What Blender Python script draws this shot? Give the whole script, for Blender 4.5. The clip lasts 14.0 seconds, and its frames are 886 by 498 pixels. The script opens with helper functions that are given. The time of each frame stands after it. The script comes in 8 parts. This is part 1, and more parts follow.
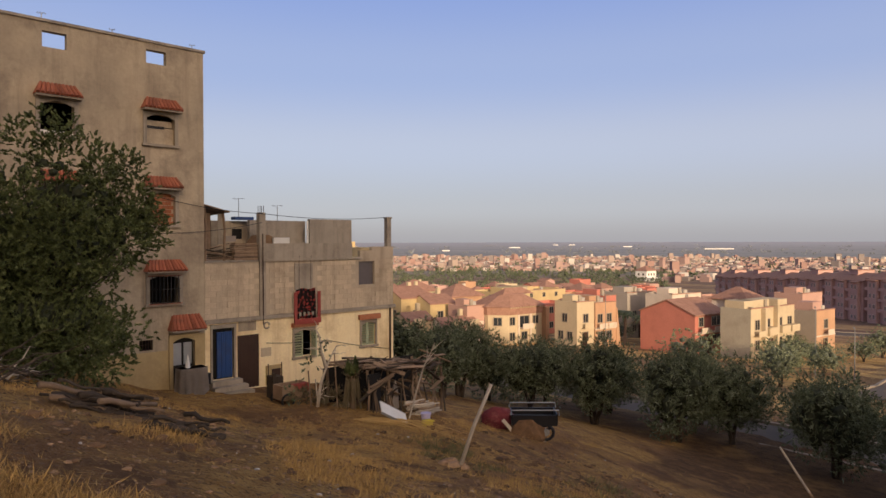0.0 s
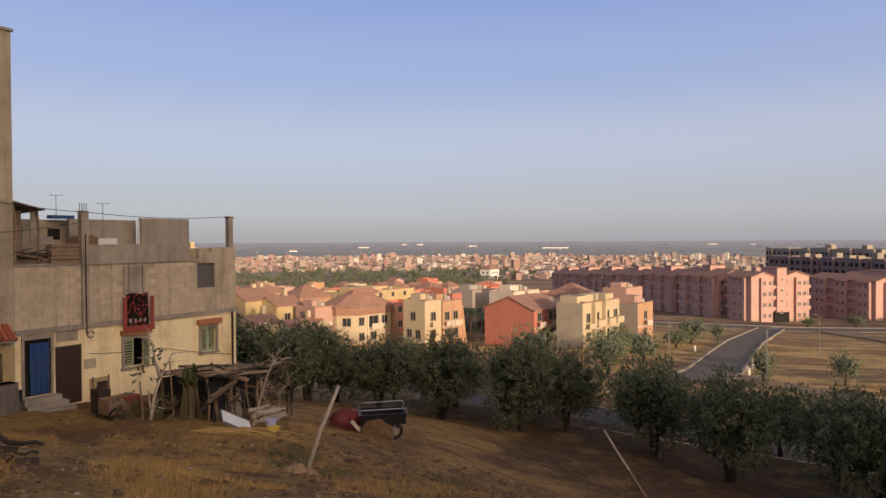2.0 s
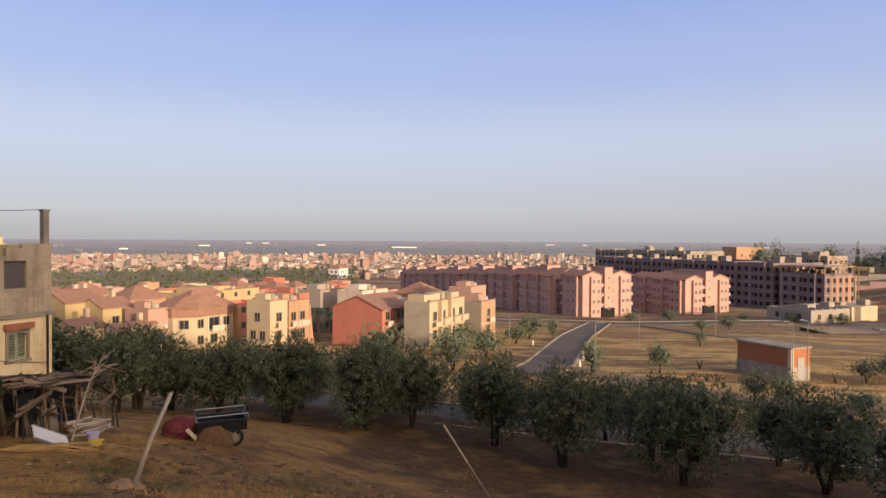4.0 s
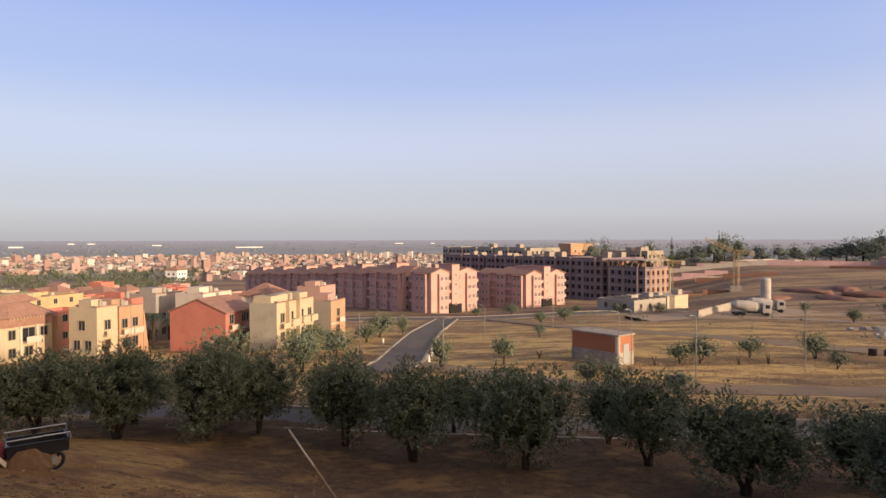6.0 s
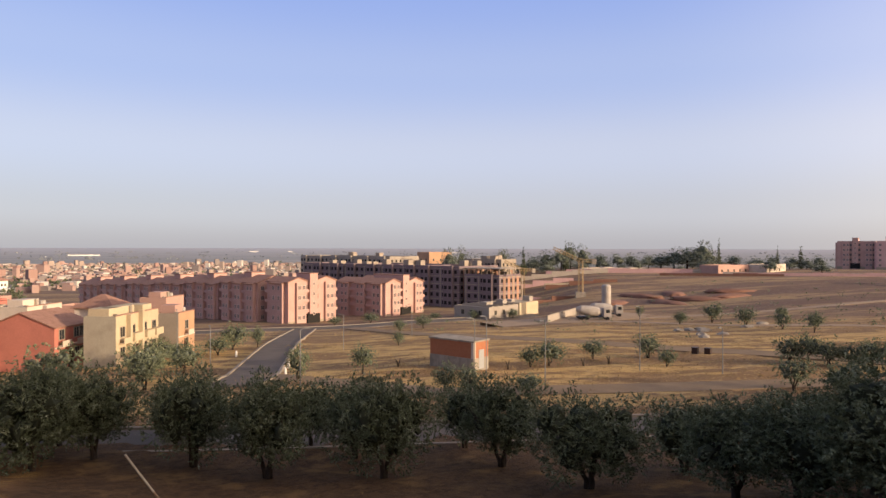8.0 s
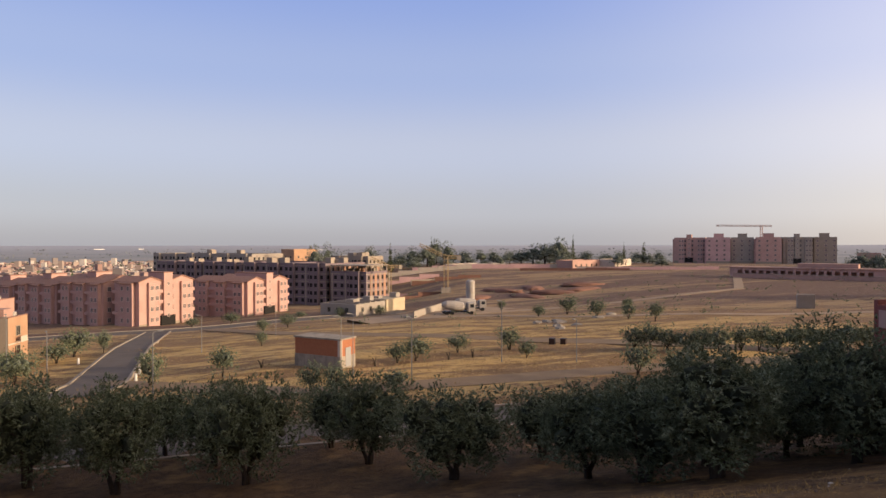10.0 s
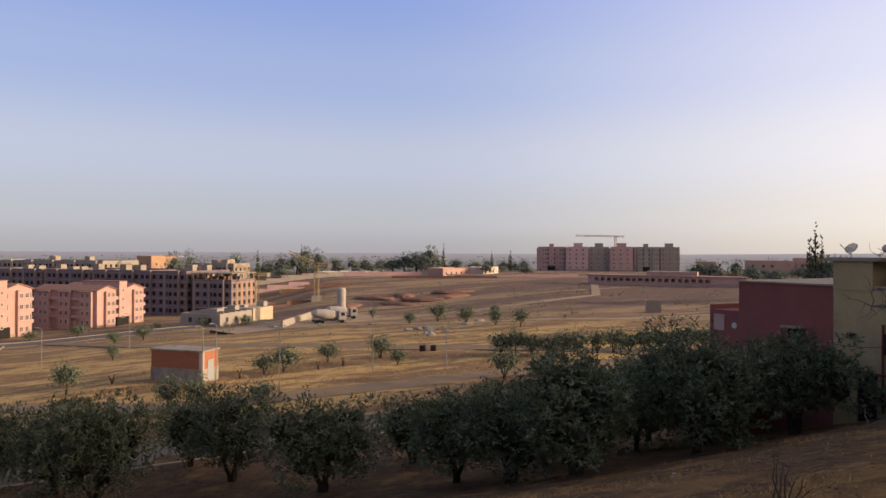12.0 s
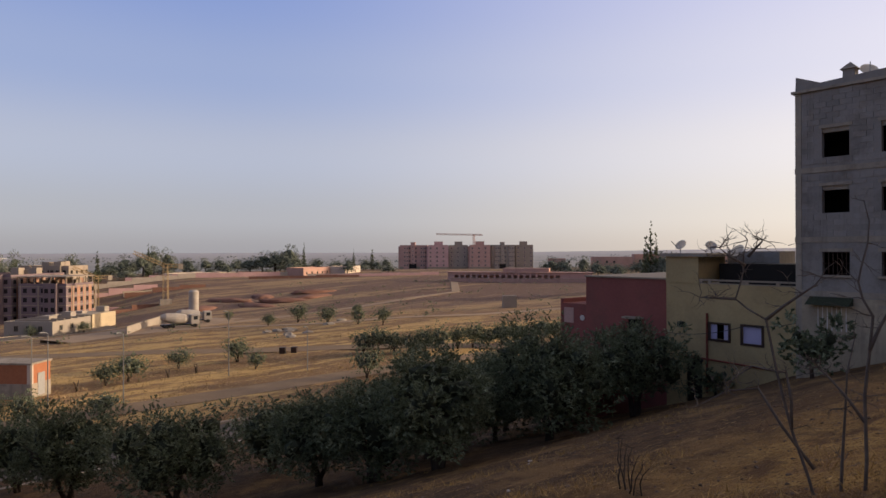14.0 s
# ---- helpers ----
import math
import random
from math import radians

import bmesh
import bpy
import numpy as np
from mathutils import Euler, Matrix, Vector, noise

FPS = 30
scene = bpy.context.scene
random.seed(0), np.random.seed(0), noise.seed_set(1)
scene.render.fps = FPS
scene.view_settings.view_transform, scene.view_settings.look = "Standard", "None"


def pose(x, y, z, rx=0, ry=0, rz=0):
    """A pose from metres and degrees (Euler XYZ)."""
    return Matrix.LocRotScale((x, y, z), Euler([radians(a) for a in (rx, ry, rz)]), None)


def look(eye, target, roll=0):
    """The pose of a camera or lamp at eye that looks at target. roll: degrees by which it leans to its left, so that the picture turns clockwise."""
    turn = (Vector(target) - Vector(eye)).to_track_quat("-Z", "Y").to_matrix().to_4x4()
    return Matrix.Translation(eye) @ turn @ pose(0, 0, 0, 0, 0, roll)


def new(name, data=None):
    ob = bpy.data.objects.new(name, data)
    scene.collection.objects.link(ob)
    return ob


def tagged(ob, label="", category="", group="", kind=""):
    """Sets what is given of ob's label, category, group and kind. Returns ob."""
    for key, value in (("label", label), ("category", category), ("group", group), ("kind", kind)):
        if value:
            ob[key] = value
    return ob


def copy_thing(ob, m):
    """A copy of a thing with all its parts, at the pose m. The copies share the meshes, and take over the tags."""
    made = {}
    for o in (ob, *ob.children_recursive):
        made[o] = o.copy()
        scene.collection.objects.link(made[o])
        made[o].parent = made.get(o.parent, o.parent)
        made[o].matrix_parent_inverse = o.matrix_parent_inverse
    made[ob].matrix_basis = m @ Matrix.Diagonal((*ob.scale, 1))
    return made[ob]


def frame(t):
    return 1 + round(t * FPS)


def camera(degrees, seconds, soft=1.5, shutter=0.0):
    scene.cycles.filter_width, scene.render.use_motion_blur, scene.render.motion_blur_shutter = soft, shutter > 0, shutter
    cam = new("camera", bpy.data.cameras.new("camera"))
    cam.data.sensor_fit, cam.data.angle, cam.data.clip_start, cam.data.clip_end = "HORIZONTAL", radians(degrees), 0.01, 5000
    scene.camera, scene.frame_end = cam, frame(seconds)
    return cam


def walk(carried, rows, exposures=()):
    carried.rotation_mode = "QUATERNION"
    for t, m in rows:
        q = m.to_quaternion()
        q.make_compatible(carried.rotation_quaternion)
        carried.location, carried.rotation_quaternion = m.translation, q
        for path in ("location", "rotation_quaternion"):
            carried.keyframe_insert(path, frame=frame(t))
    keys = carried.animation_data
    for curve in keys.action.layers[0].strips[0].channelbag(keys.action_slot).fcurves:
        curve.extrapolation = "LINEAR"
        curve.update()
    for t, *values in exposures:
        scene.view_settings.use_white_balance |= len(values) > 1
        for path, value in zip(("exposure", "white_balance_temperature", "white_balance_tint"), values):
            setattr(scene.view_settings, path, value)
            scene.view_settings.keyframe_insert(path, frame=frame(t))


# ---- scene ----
# ---- camera and its walk ----
cam = camera(68.06, 14.0)
ROWS = [
    (0.0, 0.000, 0.000, 0.000, -5.06, -0.70, 0.14),
    (0.5, 0.018, 0.001, 0.000, -8.27, -0.84, 0.28),
    (1.0, 0.025, 0.003, 0.008, -11.98, -0.94, -0.10),
    (1.5, 0.038, -0.001, -0.002, -15.07, -0.91, 0.27),
    (2.0, 0.054, -0.003, 0.007, -18.18, -0.75, 0.29),
    (2.5, 0.078, 0.006, 0.006, -21.77, -0.56, 0.42),
    (3.0, 0.096, -0.010, -0.001, -25.13, -0.61, 0.09),
    (5.5, 0.177, -0.012, 0.002, -40.76, -0.99, -0.03),
    (6.0, 0.189, -0.017, -0.002, -44.36, -0.91, 0.12),
    (6.5, 0.197, -0.018, -0.007, -47.96, -0.64, 0.27),
    (7.0, 0.228, -0.020, -0.005, -50.96, -0.59, 0.77),
    (7.5, 0.236, -0.015, 0.003, -53.87, -0.34, 0.24),
    (10.0, 0.305, -0.020, -0.001, -68.17, -0.44, 0.03),
    (10.5, 0.330, -0.014, 0.000, -71.99, -0.30, -0.42),
    (11.0, 0.342, -0.021, 0.001, -75.20, 0.03, -0.55),
    (11.5, 0.342, -0.035, -0.002, -77.22, 0.42, -0.57),
    (12.0, 0.365, -0.032, 0.001, -79.33, 0.26, -0.33),
    (12.5, 0.389, -0.022, -0.001, -82.36, 0.32, -0.62),
    (13.0, 0.412, -0.018, -0.004, -85.34, 0.32, -0.56),
    (13.5, 0.419, -0.020, 0.003, -88.39, 0.52, 0.07),
    (14.0, 0.435, -0.029, 0.001, -91.35, 0.17, 0.13),
]
walk(cam, [(t, pose(x, y, z, 90 + pitch, roll, yaw)) for t, x, y, z, yaw, pitch, roll in ROWS],
     exposures=[(0.0, -0.18), (0.5, 0.1), (1.0, 0.09), (1.5, -0.15), (2.0, -0.2), (2.5, -0.08), (3.0, 0.07), (5.5, -0.07), (6.0, 0.1), (6.5, -0.06), (7.0, -0.07), (7.5, 0.12), (10.0, -0.05), (10.5, 0.08), (11.0, -0.13), (11.5, -0.08), (12.5, -0.1), (14.0, -0.26)])

# ---- world and sun: low warm sun behind a raised, unseen hillside, clear hazy sky ----
SUN_AZ, SUN_EL = 170.0, 9.0
sa, se = radians(SUN_AZ), radians(SUN_EL)
SUN_DIR = Vector((math.sin(sa) * math.cos(se), math.cos(sa) * math.cos(se), math.sin(se)))
world = bpy.data.worlds.new("sky")
world.use_nodes = True
scene.world = world
wn, wl = world.node_tree.nodes, world.node_tree.links
sky = wn.new("ShaderNodeTexSky")
sky.sky_type, sky.sun_disc = "NISHITA", False
sky.sun_elevation, sky.sun_rotation = radians(SUN_EL), radians(SUN_AZ)
sky.altitude, sky.air_density, sky.dust_density, sky.ozone_density = 600, 1.0, 1.6, 3.0
# haze over the clear sky: pale and dusty low down, lavender blue higher up, warm and bright towards the sun
coord = wn.new("ShaderNodeTexCoord")
split = wn.new("ShaderNodeSeparateXYZ")
wl.new(coord.outputs["Generated"], split.inputs[0])
haze = wn.new("ShaderNodeValToRGB")
haze.color_ramp.interpolation = "EASE"
STOPS = [(0.0, (0.42, 0.405, 0.44)), (0.05, (0.49, 0.48, 0.535)), (0.14, (0.52, 0.54, 0.665)), (0.25, (0.38, 0.45, 0.7)), (0.37, (0.28, 0.37, 0.71)), (0.6, (0.2, 0.24, 0.38)), (1.0, (0.15, 0.175, 0.27))]
for k, (place, colour) in enumerate(STOPS):
    e = haze.color_ramp.elements[k] if k < 2 else haze.color_ramp.elements.new(place)
    e.position, e.color = place, (*colour, 1)
wl.new(split.outputs[2], haze.inputs[0])
toward = wn.new("ShaderNodeVectorMath")
toward.operation = "DOT_PRODUCT"
toward.inputs[1].default_value = SUN_DIR
wl.new(coord.outputs["Generated"], toward.inputs[0])
warm = wn.new("ShaderNodeMapRange")
warm.interpolation_type = "SMOOTHSTEP"
warm.inputs[1].default_value, warm.inputs[2].default_value = -0.1, 1.1
wl.new(toward.outputs["Value"], warm.inputs[0])
glow = wn.new("ShaderNodeMix")
glow.data_type, glow.blend_type = "RGBA", "ADD"
glow.inputs["B"].default_value = (0.67, 0.51, 0.31, 1)
wl.new(warm.outputs[0], glow.inputs["Factor"]), wl.new(haze.outputs[0], glow.inputs["A"])
near_sun = wn.new("ShaderNodeMapRange")
near_sun.interpolation_type = "SMOOTHSTEP"
near_sun.inputs[1].default_value, near_sun.inputs[2].default_value = 0.74, 1.0
wl.new(toward.outputs["Value"], near_sun.inputs[0])
aureole = wn.new("ShaderNodeMix")
aureole.data_type, aureole.blend_type = "RGBA", "ADD"
aureole.inputs["B"].default_value = (3.3, 2.25, 1.25, 1)
wl.new(near_sun.outputs[0], aureole.inputs["Factor"]), wl.new(glow.outputs["Result"], aureole.inputs["A"])
both = wn.new("ShaderNodeMix")
both.data_type, both.blend_type = "RGBA", "ADD"
both.inputs["Factor"].default_value = 0.03
wl.new(aureole.outputs["Result"], both.inputs["A"]), wl.new(sky.outputs[0], both.inputs["B"])
wl.new(both.outputs["Result"], wn["Background"].inputs[0])
wn["Background"].inputs[1].default_value = 1.0
sun = new("sun", bpy.data.lights.new("sun", "SUN"))
sun.data.energy, sun.data.angle, sun.data.color = 5.0, radians(0.6), (1.0, 0.76, 0.52)
sun.matrix_world = look(SUN_DIR * 400, (0, 0, 0))


# ---- materials ----
def material(name, colour, second=None, scale=1.0, rough=0.9, bump=0.0, bump_scale=20.0, metal=0.0, stain=0.0, stain_colour=(0.1, 0.08, 0.06), jitter=0.0, island=False, spec=0.3, drip=0.0):
    """A two-scale noisy surface: broad blotches from colour to second, fine grain, stains with soft shapes, and bump."""
    m = bpy.data.materials.new(name)
    m.use_nodes = True
    n, l = m.node_tree.nodes, m.node_tree.links
    b = n["Principled BSDF"]
    b.inputs["Roughness"].default_value, b.inputs["Metallic"].default_value = rough, metal
    b.inputs["Specular IOR Level"].default_value = spec
    geo = n.new("ShaderNodeNewGeometry")

    def noise_at(s, detail=4.0, rough_=0.6):
        t = n.new("ShaderNodeTexNoise")
        t.inputs["Scale"].default_value, t.inputs["Detail"].default_value, t.inputs["Roughness"].default_value = s, detail, rough_
        l.new(geo.outputs["Position"], t.inputs["Vector"])
        return t.outputs["Fac"]

    def ramp(fac, lo, hi):
        r = n.new("ShaderNodeMapRange")
        r.inputs[1].default_value, r.inputs[2].default_value = lo, hi
        l.new(fac, r.inputs[0])
        return r.outputs[0]

    def mix(fac, a, c):
        x = n.new("ShaderNodeMix")
        x.data_type = "RGBA"
        for sock, val in ((x.inputs["A"], a), (x.inputs["B"], c)):
            if isinstance(val, tuple):
                sock.default_value = (*val, 1)
            else:
                l.new(val, sock)
        l.new(fac, x.inputs["Factor"])
        return x.outputs["Result"]

    second = second or tuple(c * 0.75 for c in colour)
    out = mix(ramp(noise_at(scale), 0.35, 0.65), colour, second)
    grain = mix(ramp(noise_at(scale * 17, 3), 0.3, 0.7), tuple(c * 0.86 for c in colour), tuple(min(1, c * 1.1) for c in colour))
    x = n.new("ShaderNodeMix")
    x.data_type, x.blend_type = "RGBA", "MIX"
    x.inputs["Factor"].default_value = 0.4
    l.new(out, x.inputs["A"]), l.new(grain, x.inputs["B"])
    out = x.outputs["Result"]
    if stain:
        f = n.new("ShaderNodeMath")
        f.operation = "MULTIPLY"
        f.inputs[1].default_value = stain
        l.new(ramp(noise_at(scale * 0.6 + 0.13, 6, 0.7), 0.5, 0.68), f.inputs[0])
        out = mix(f.outputs[0], out, stain_colour)
    if drip:
        # rain streaks running down the wall
        k = n.new("ShaderNodeMapping")
        k.inputs["Scale"].default_value = (2.6, 2.6, 0.22)
        l.new(geo.outputs["Position"], k.inputs[0])
        t = n.new("ShaderNodeTexNoise")
        t.inputs["Scale"].default_value, t.inputs["Detail"].default_value, t.inputs["Roughness"].default_value = 1.0, 6.0, 0.65
        l.new(k.outputs[0], t.inputs["Vector"])
        f = n.new("ShaderNodeMath")
        f.operation = "MULTIPLY"
        f.inputs[1].default_value = drip
        l.new(ramp(t.outputs["Fac"], 0.5, 0.72), f.inputs[0])
        out = mix(f.outputs[0], out, stain_colour)
    if jitter:
        h = n.new("ShaderNodeHueSaturation")
        r = n.new("ShaderNodeMapRange")
        r.inputs[3].default_value, r.inputs[4].default_value = 1 - jitter, 1 + jitter
        if island:
            l.new(geo.outputs["Random Per Island"], r.inputs[0])
        else:
            o = n.new("ShaderNodeObjectInfo")
            l.new(o.outputs["Random"], r.inputs[0])
        l.new(r.outputs[0], h.inputs["Value"]), l.new(out, h.inputs["Color"])
        out = h.outputs["Color"]
    l.new(out, b.inputs["Base Color"])
    if bump:
        k = n.new("ShaderNodeBump")
        k.inputs["Strength"].default_value, k.inputs["Distance"].default_value = bump, 0.03
        l.new(noise_at(bump_scale, 5), k.inputs["Height"])
        l.new(k.outputs[0], b.inputs["Normal"])
    return m


def leaf_material(name, dark, light, gloss=0.6, pale=None):
    """Leaves from dark to light, leaf by leaf and clump by clump, with a share of pale undersides turned outwards."""
    m = bpy.data.materials.new(name)
    m.use_nodes = True
    n, l = m.node_tree.nodes, m.node_tree.links
    b = n["Principled BSDF"]
    b.inputs["Roughness"].default_value, b.inputs["Specular IOR Level"].default_value = gloss, 0.25
    geo = n.new("ShaderNodeNewGeometry")
    clump = n.new("ShaderNodeTexNoise")
    clump.inputs["Scale"].default_value, clump.inputs["Detail"].default_value = 2.6, 3.0
    l.new(geo.outputs["Position"], clump.inputs["Vector"])
    lift = n.new("ShaderNodeMath")
    lift.operation = "MULTIPLY_ADD"
    lift.inputs[1].default_value, lift.inputs[2].default_value = 1.9, -0.95
    l.new(clump.outputs["Fac"], lift.inputs[0])
    add = n.new("ShaderNodeMath")
    add.operation = "ADD"
    each = n.new("ShaderNodeMath")
    each.operation = "MULTIPLY_ADD"
    each.inputs[1].default_value, each.inputs[2].default_value = 0.42, 0.29
    l.new(geo.outputs["Random Per Island"], each.inputs[0])
    l.new(each.outputs[0], add.inputs[0]), l.new(lift.outputs[0], add.inputs[1])
    tone = n.new("ShaderNodeValToRGB")
    pale = pale or tuple(min(0.5, c * 1.5) for c in light)
    stops = [(0.0, tuple(c * 0.4 for c in dark)), (0.35, dark), (0.7, light), (0.95, pale)]
    for k, (place, colour) in enumerate(stops):
        e = tone.color_ramp.elements[k] if k < 2 else tone.color_ramp.elements.new(place)
        e.position, e.color = place, (*colour, 1)
    l.new(add.outputs[0], tone.inputs[0])
    l.new(tone.outputs[0], b.inputs["Base Color"])
    thin = n.new("ShaderNodeBsdfTranslucent")
    l.new(tone.outputs[0], thin.inputs["Color"])
    both = n.new("ShaderNodeMixShader")
    both.inputs[0].default_value = 0.18
    l.new(b.outputs[0], both.inputs[1]), l.new(thin.outputs[0], both.inputs[2])
    l.new(both.outputs[0], n["Material Output"].inputs["Surface"])
    return m


M = {}
M["plaster_tan"] = material("tan cement plaster", (0.48, 0.39, 0.27), (0.28, 0.23, 0.17), 0.55, 0.95, 0.7, 9, stain=0.9, stain_colour=(0.22, 0.175, 0.13), drip=0.7)
M["plaster_cream"] = material("cream limewash", (0.95, 0.79, 0.49), (0.84, 0.64, 0.36), 0.7, 0.92, 0.5, 7, stain=0.6, stain_colour=(0.52, 0.36, 0.18), drip=0.45)
M["ochre"] = material("ochre plaster", (0.47, 0.355, 0.18), (0.38, 0.28, 0.14), 0.6, 0.93, 0.4, 8, stain=0.4, stain_colour=(0.2, 0.14, 0.08))
M["mortar"] = material("grey mortar", (0.5, 0.41, 0.3), (0.38, 0.31, 0.225), 1.2, 0.95, 0.5, 20, stain=0.4, stain_colour=(0.22, 0.17, 0.12), drip=0.5)
M["block"] = material("grey concrete block", (0.6, 0.49, 0.35), (0.45, 0.365, 0.26), 0.8, 0.95, 0.7, 25, jitter=0.08, stain=0.5, stain_colour=(0.26, 0.2, 0.14), drip=0.5)
M["concrete"] = material("raw concrete", (0.38, 0.325, 0.255), (0.27, 0.23, 0.185), 0.9, 0.95, 0.5, 14, stain=0.5, stain_colour=(0.12, 0.1, 0.08), drip=0.5)
M["grey_block"] = material("grey block work", (0.3, 0.275, 0.25), (0.24, 0.22, 0.2), 0.8, 0.95, 0.4, 18, stain=0.5, jitter=0.12, drip=0.4)
M["roof_tile"] = material("red clay tile", (0.38, 0.12, 0.065), (0.27, 0.085, 0.05), 3.0, 0.85, 0.4, 30, stain=0.6, stain_colour=(0.16, 0.08, 0.05), jitter=0.25)
M["brick"] = material("hollow red brick", (0.4, 0.16, 0.08), (0.32, 0.12, 0.06), 4.0, 0.9, 0.3, 30, jitter=0.15)
M["blue_metal"] = material("blue painted metal", (0.03, 0.075, 0.22), (0.02, 0.05, 0.15), 2.0, 0.45, 0.1, 8, stain=0.3)
M["brown_metal"] = material("brown painted metal", (0.055, 0.03, 0.02), (0.04, 0.022, 0.016), 2.0, 0.5, 0.1, 8)
# near-black that puts the shade of rooms and openings into colour
M["dark"] = material("near-black for shaded rooms and openings", (0.02, 0.018, 0.016), (0.014, 0.012, 0.011), 1.0, 0.9)
M["green_paint"] = material("pale green shutter", (0.42, 0.45, 0.3), (0.34, 0.37, 0.24), 3.0, 0.6, 0.1, 20)
M["white_paint"] = material("white paint", (0.75, 0.72, 0.66), (0.66, 0.62, 0.56), 1.0, 0.7, 0.15, 12, stain=0.2, stain_colour=(0.4, 0.34, 0.27))
M["wood_old"] = material("weathered wood", (0.27, 0.185, 0.12), (0.16, 0.108, 0.07), 3.0, 0.9, 0.7, 30, jitter=0.35)
M["wood_dark"] = material("dark bark", (0.07, 0.052, 0.038), (0.042, 0.031, 0.023), 4.0, 0.95, 0.9, 22, jitter=0.25)
M["wood_pale"] = material("pale stripped wood", (0.5, 0.43, 0.34), (0.4, 0.33, 0.25), 5.0, 0.85, 0.4, 30, jitter=0.2)
M["cane"] = material("dry cane", (0.45, 0.3, 0.12), (0.35, 0.22, 0.08), 4.0, 0.8, 0.2, 30, jitter=0.2)
M["steel"] = material("galvanised steel", (0.42, 0.42, 0.42), (0.34, 0.34, 0.34), 3.0, 0.5, 0.1, 20, metal=0.7)
M["black_metal"] = material("black painted steel", (0.018, 0.018, 0.02), (0.012, 0.012, 0.014), 3.0, 0.35)
M["asphalt"] = material("asphalt", (0.17, 0.145, 0.125), (0.125, 0.105, 0.09), 0.3, 0.95, 0.3, 30, spec=0.08, stain=0.4, stain_colour=(0.13, 0.1, 0.075))
M["kerb"] = material("pale kerb stone", (0.34, 0.28, 0.21), (0.27, 0.22, 0.17), 1.0, 0.9, 0.3, 20)
M["stone"] = material("field stone", (0.29, 0.18, 0.1), (0.2, 0.12, 0.07), 3.0, 0.95, 0.6, 20, jitter=0.3, island=True)
M["olive_leaf"] = leaf_material("olive leaves", (0.1, 0.118, 0.06), (0.21, 0.235, 0.135), pale=(0.36, 0.39, 0.27))
# near-black green: shade inside tree crowns put into colour; also the awning
M["dark_green"] = material("dark green of crown shade and awning", (0.045, 0.052, 0.028), (0.025, 0.028, 0.017), 9.0, 0.9, 0.9, 14)
M["green_leaf"] = leaf_material("broad green leaves", (0.07, 0.088, 0.028), (0.14, 0.16, 0.058))
M["far_leaf"] = leaf_material("distant foliage", (0.11, 0.135, 0.07), (0.17, 0.19, 0.11))
M["stubble"] = material("pale stubble", (0.42, 0.29, 0.14), (0.25, 0.165, 0.085), 1.0, 0.9, jitter=0.3, island=True)
M["brown_stone"] = material("brown stone", (0.15, 0.1, 0.07), (0.1, 0.065, 0.045), 3.0, 0.95, 0.5, 20, jitter=0.3, island=True)
M["dry_grass"] = material("dry grass blades", (0.48, 0.3, 0.1), (0.32, 0.19, 0.068), 1.0, 0.9, jitter=0.35, island=True)
M["dusty_white"] = material("dusty white paint", (0.43, 0.385, 0.335), (0.34, 0.3, 0.26), 0.5, 0.7, 0.2, 3, stain=0.4, stain_colour=(0.28, 0.22, 0.17))
M["lamp_grey"] = material("dull grey lamp paint", (0.24, 0.23, 0.22), (0.19, 0.18, 0.17), 1.0, 0.6)
M["grove_leaf"] = leaf_material("grove foliage", (0.12, 0.14, 0.085), (0.2, 0.22, 0.135))
# leaf colour greyed to carry the haze over the plain
M["plain_haze"] = leaf_material("tree belts greyed by haze", (0.26, 0.275, 0.275), (0.3, 0.31, 0.305))
# haze over the far rise is mixed into these leaf tones
M["ridge_haze"] = leaf_material("grey-green foliage on the rise, paled for haze", (0.19, 0.215, 0.165), (0.26, 0.28, 0.225))
# inner shade of far crowns, put into a duller green
M["ridge_shade"] = material("duller green, shade inside far crowns", (0.12, 0.135, 0.1), (0.08, 0.095, 0.07), 2.0, 0.9)
# field trees and scrub: leaves lightened in place of haze
M["haze_leaf"] = leaf_material("foliage paled for haze", (0.165, 0.19, 0.105), (0.26, 0.285, 0.175))
M["pale_frame"] = material("pale pink window trim", (0.62, 0.47, 0.4), (0.52, 0.38, 0.32), 1.0, 0.8)
M["dusk_glass"] = material("dull grey window", (0.13, 0.11, 0.11), (0.08, 0.07, 0.075), 0.4, 0.3, spec=0.5)
M["shell_brick"] = material("raw brick between concrete columns", (0.42, 0.235, 0.155), (0.33, 0.18, 0.12), 0.8, 0.92, 0.3, 12, stain=0.5, stain_colour=(0.22, 0.15, 0.12))
M["weed"] = material("dull olive weeds", (0.17, 0.15, 0.065), (0.11, 0.1, 0.045), 2.0, 0.9, jitter=0.3, island=True)
M["blanket"] = material("worn maroon blanket", (0.16, 0.03, 0.035), (0.09, 0.018, 0.022), 5.0, 0.95, 0.5, 14, stain=0.6, stain_colour=(0.26, 0.1, 0.09))
M["clod"] = material("dark earth clods", (0.15, 0.085, 0.042), (0.09, 0.052, 0.028), 6.0, 0.97, 0.6, 30, jitter=0.4, island=True)
M["thorn_bark"] = material("grey-brown thorn bark", (0.15, 0.12, 0.1), (0.08, 0.062, 0.05), 9.0, 0.9, 0.5, 40)
M["glass"] = material("dark window glass", (0.03, 0.035, 0.04), (0.02, 0.024, 0.028), 1.0, 0.15, spec=0.6)


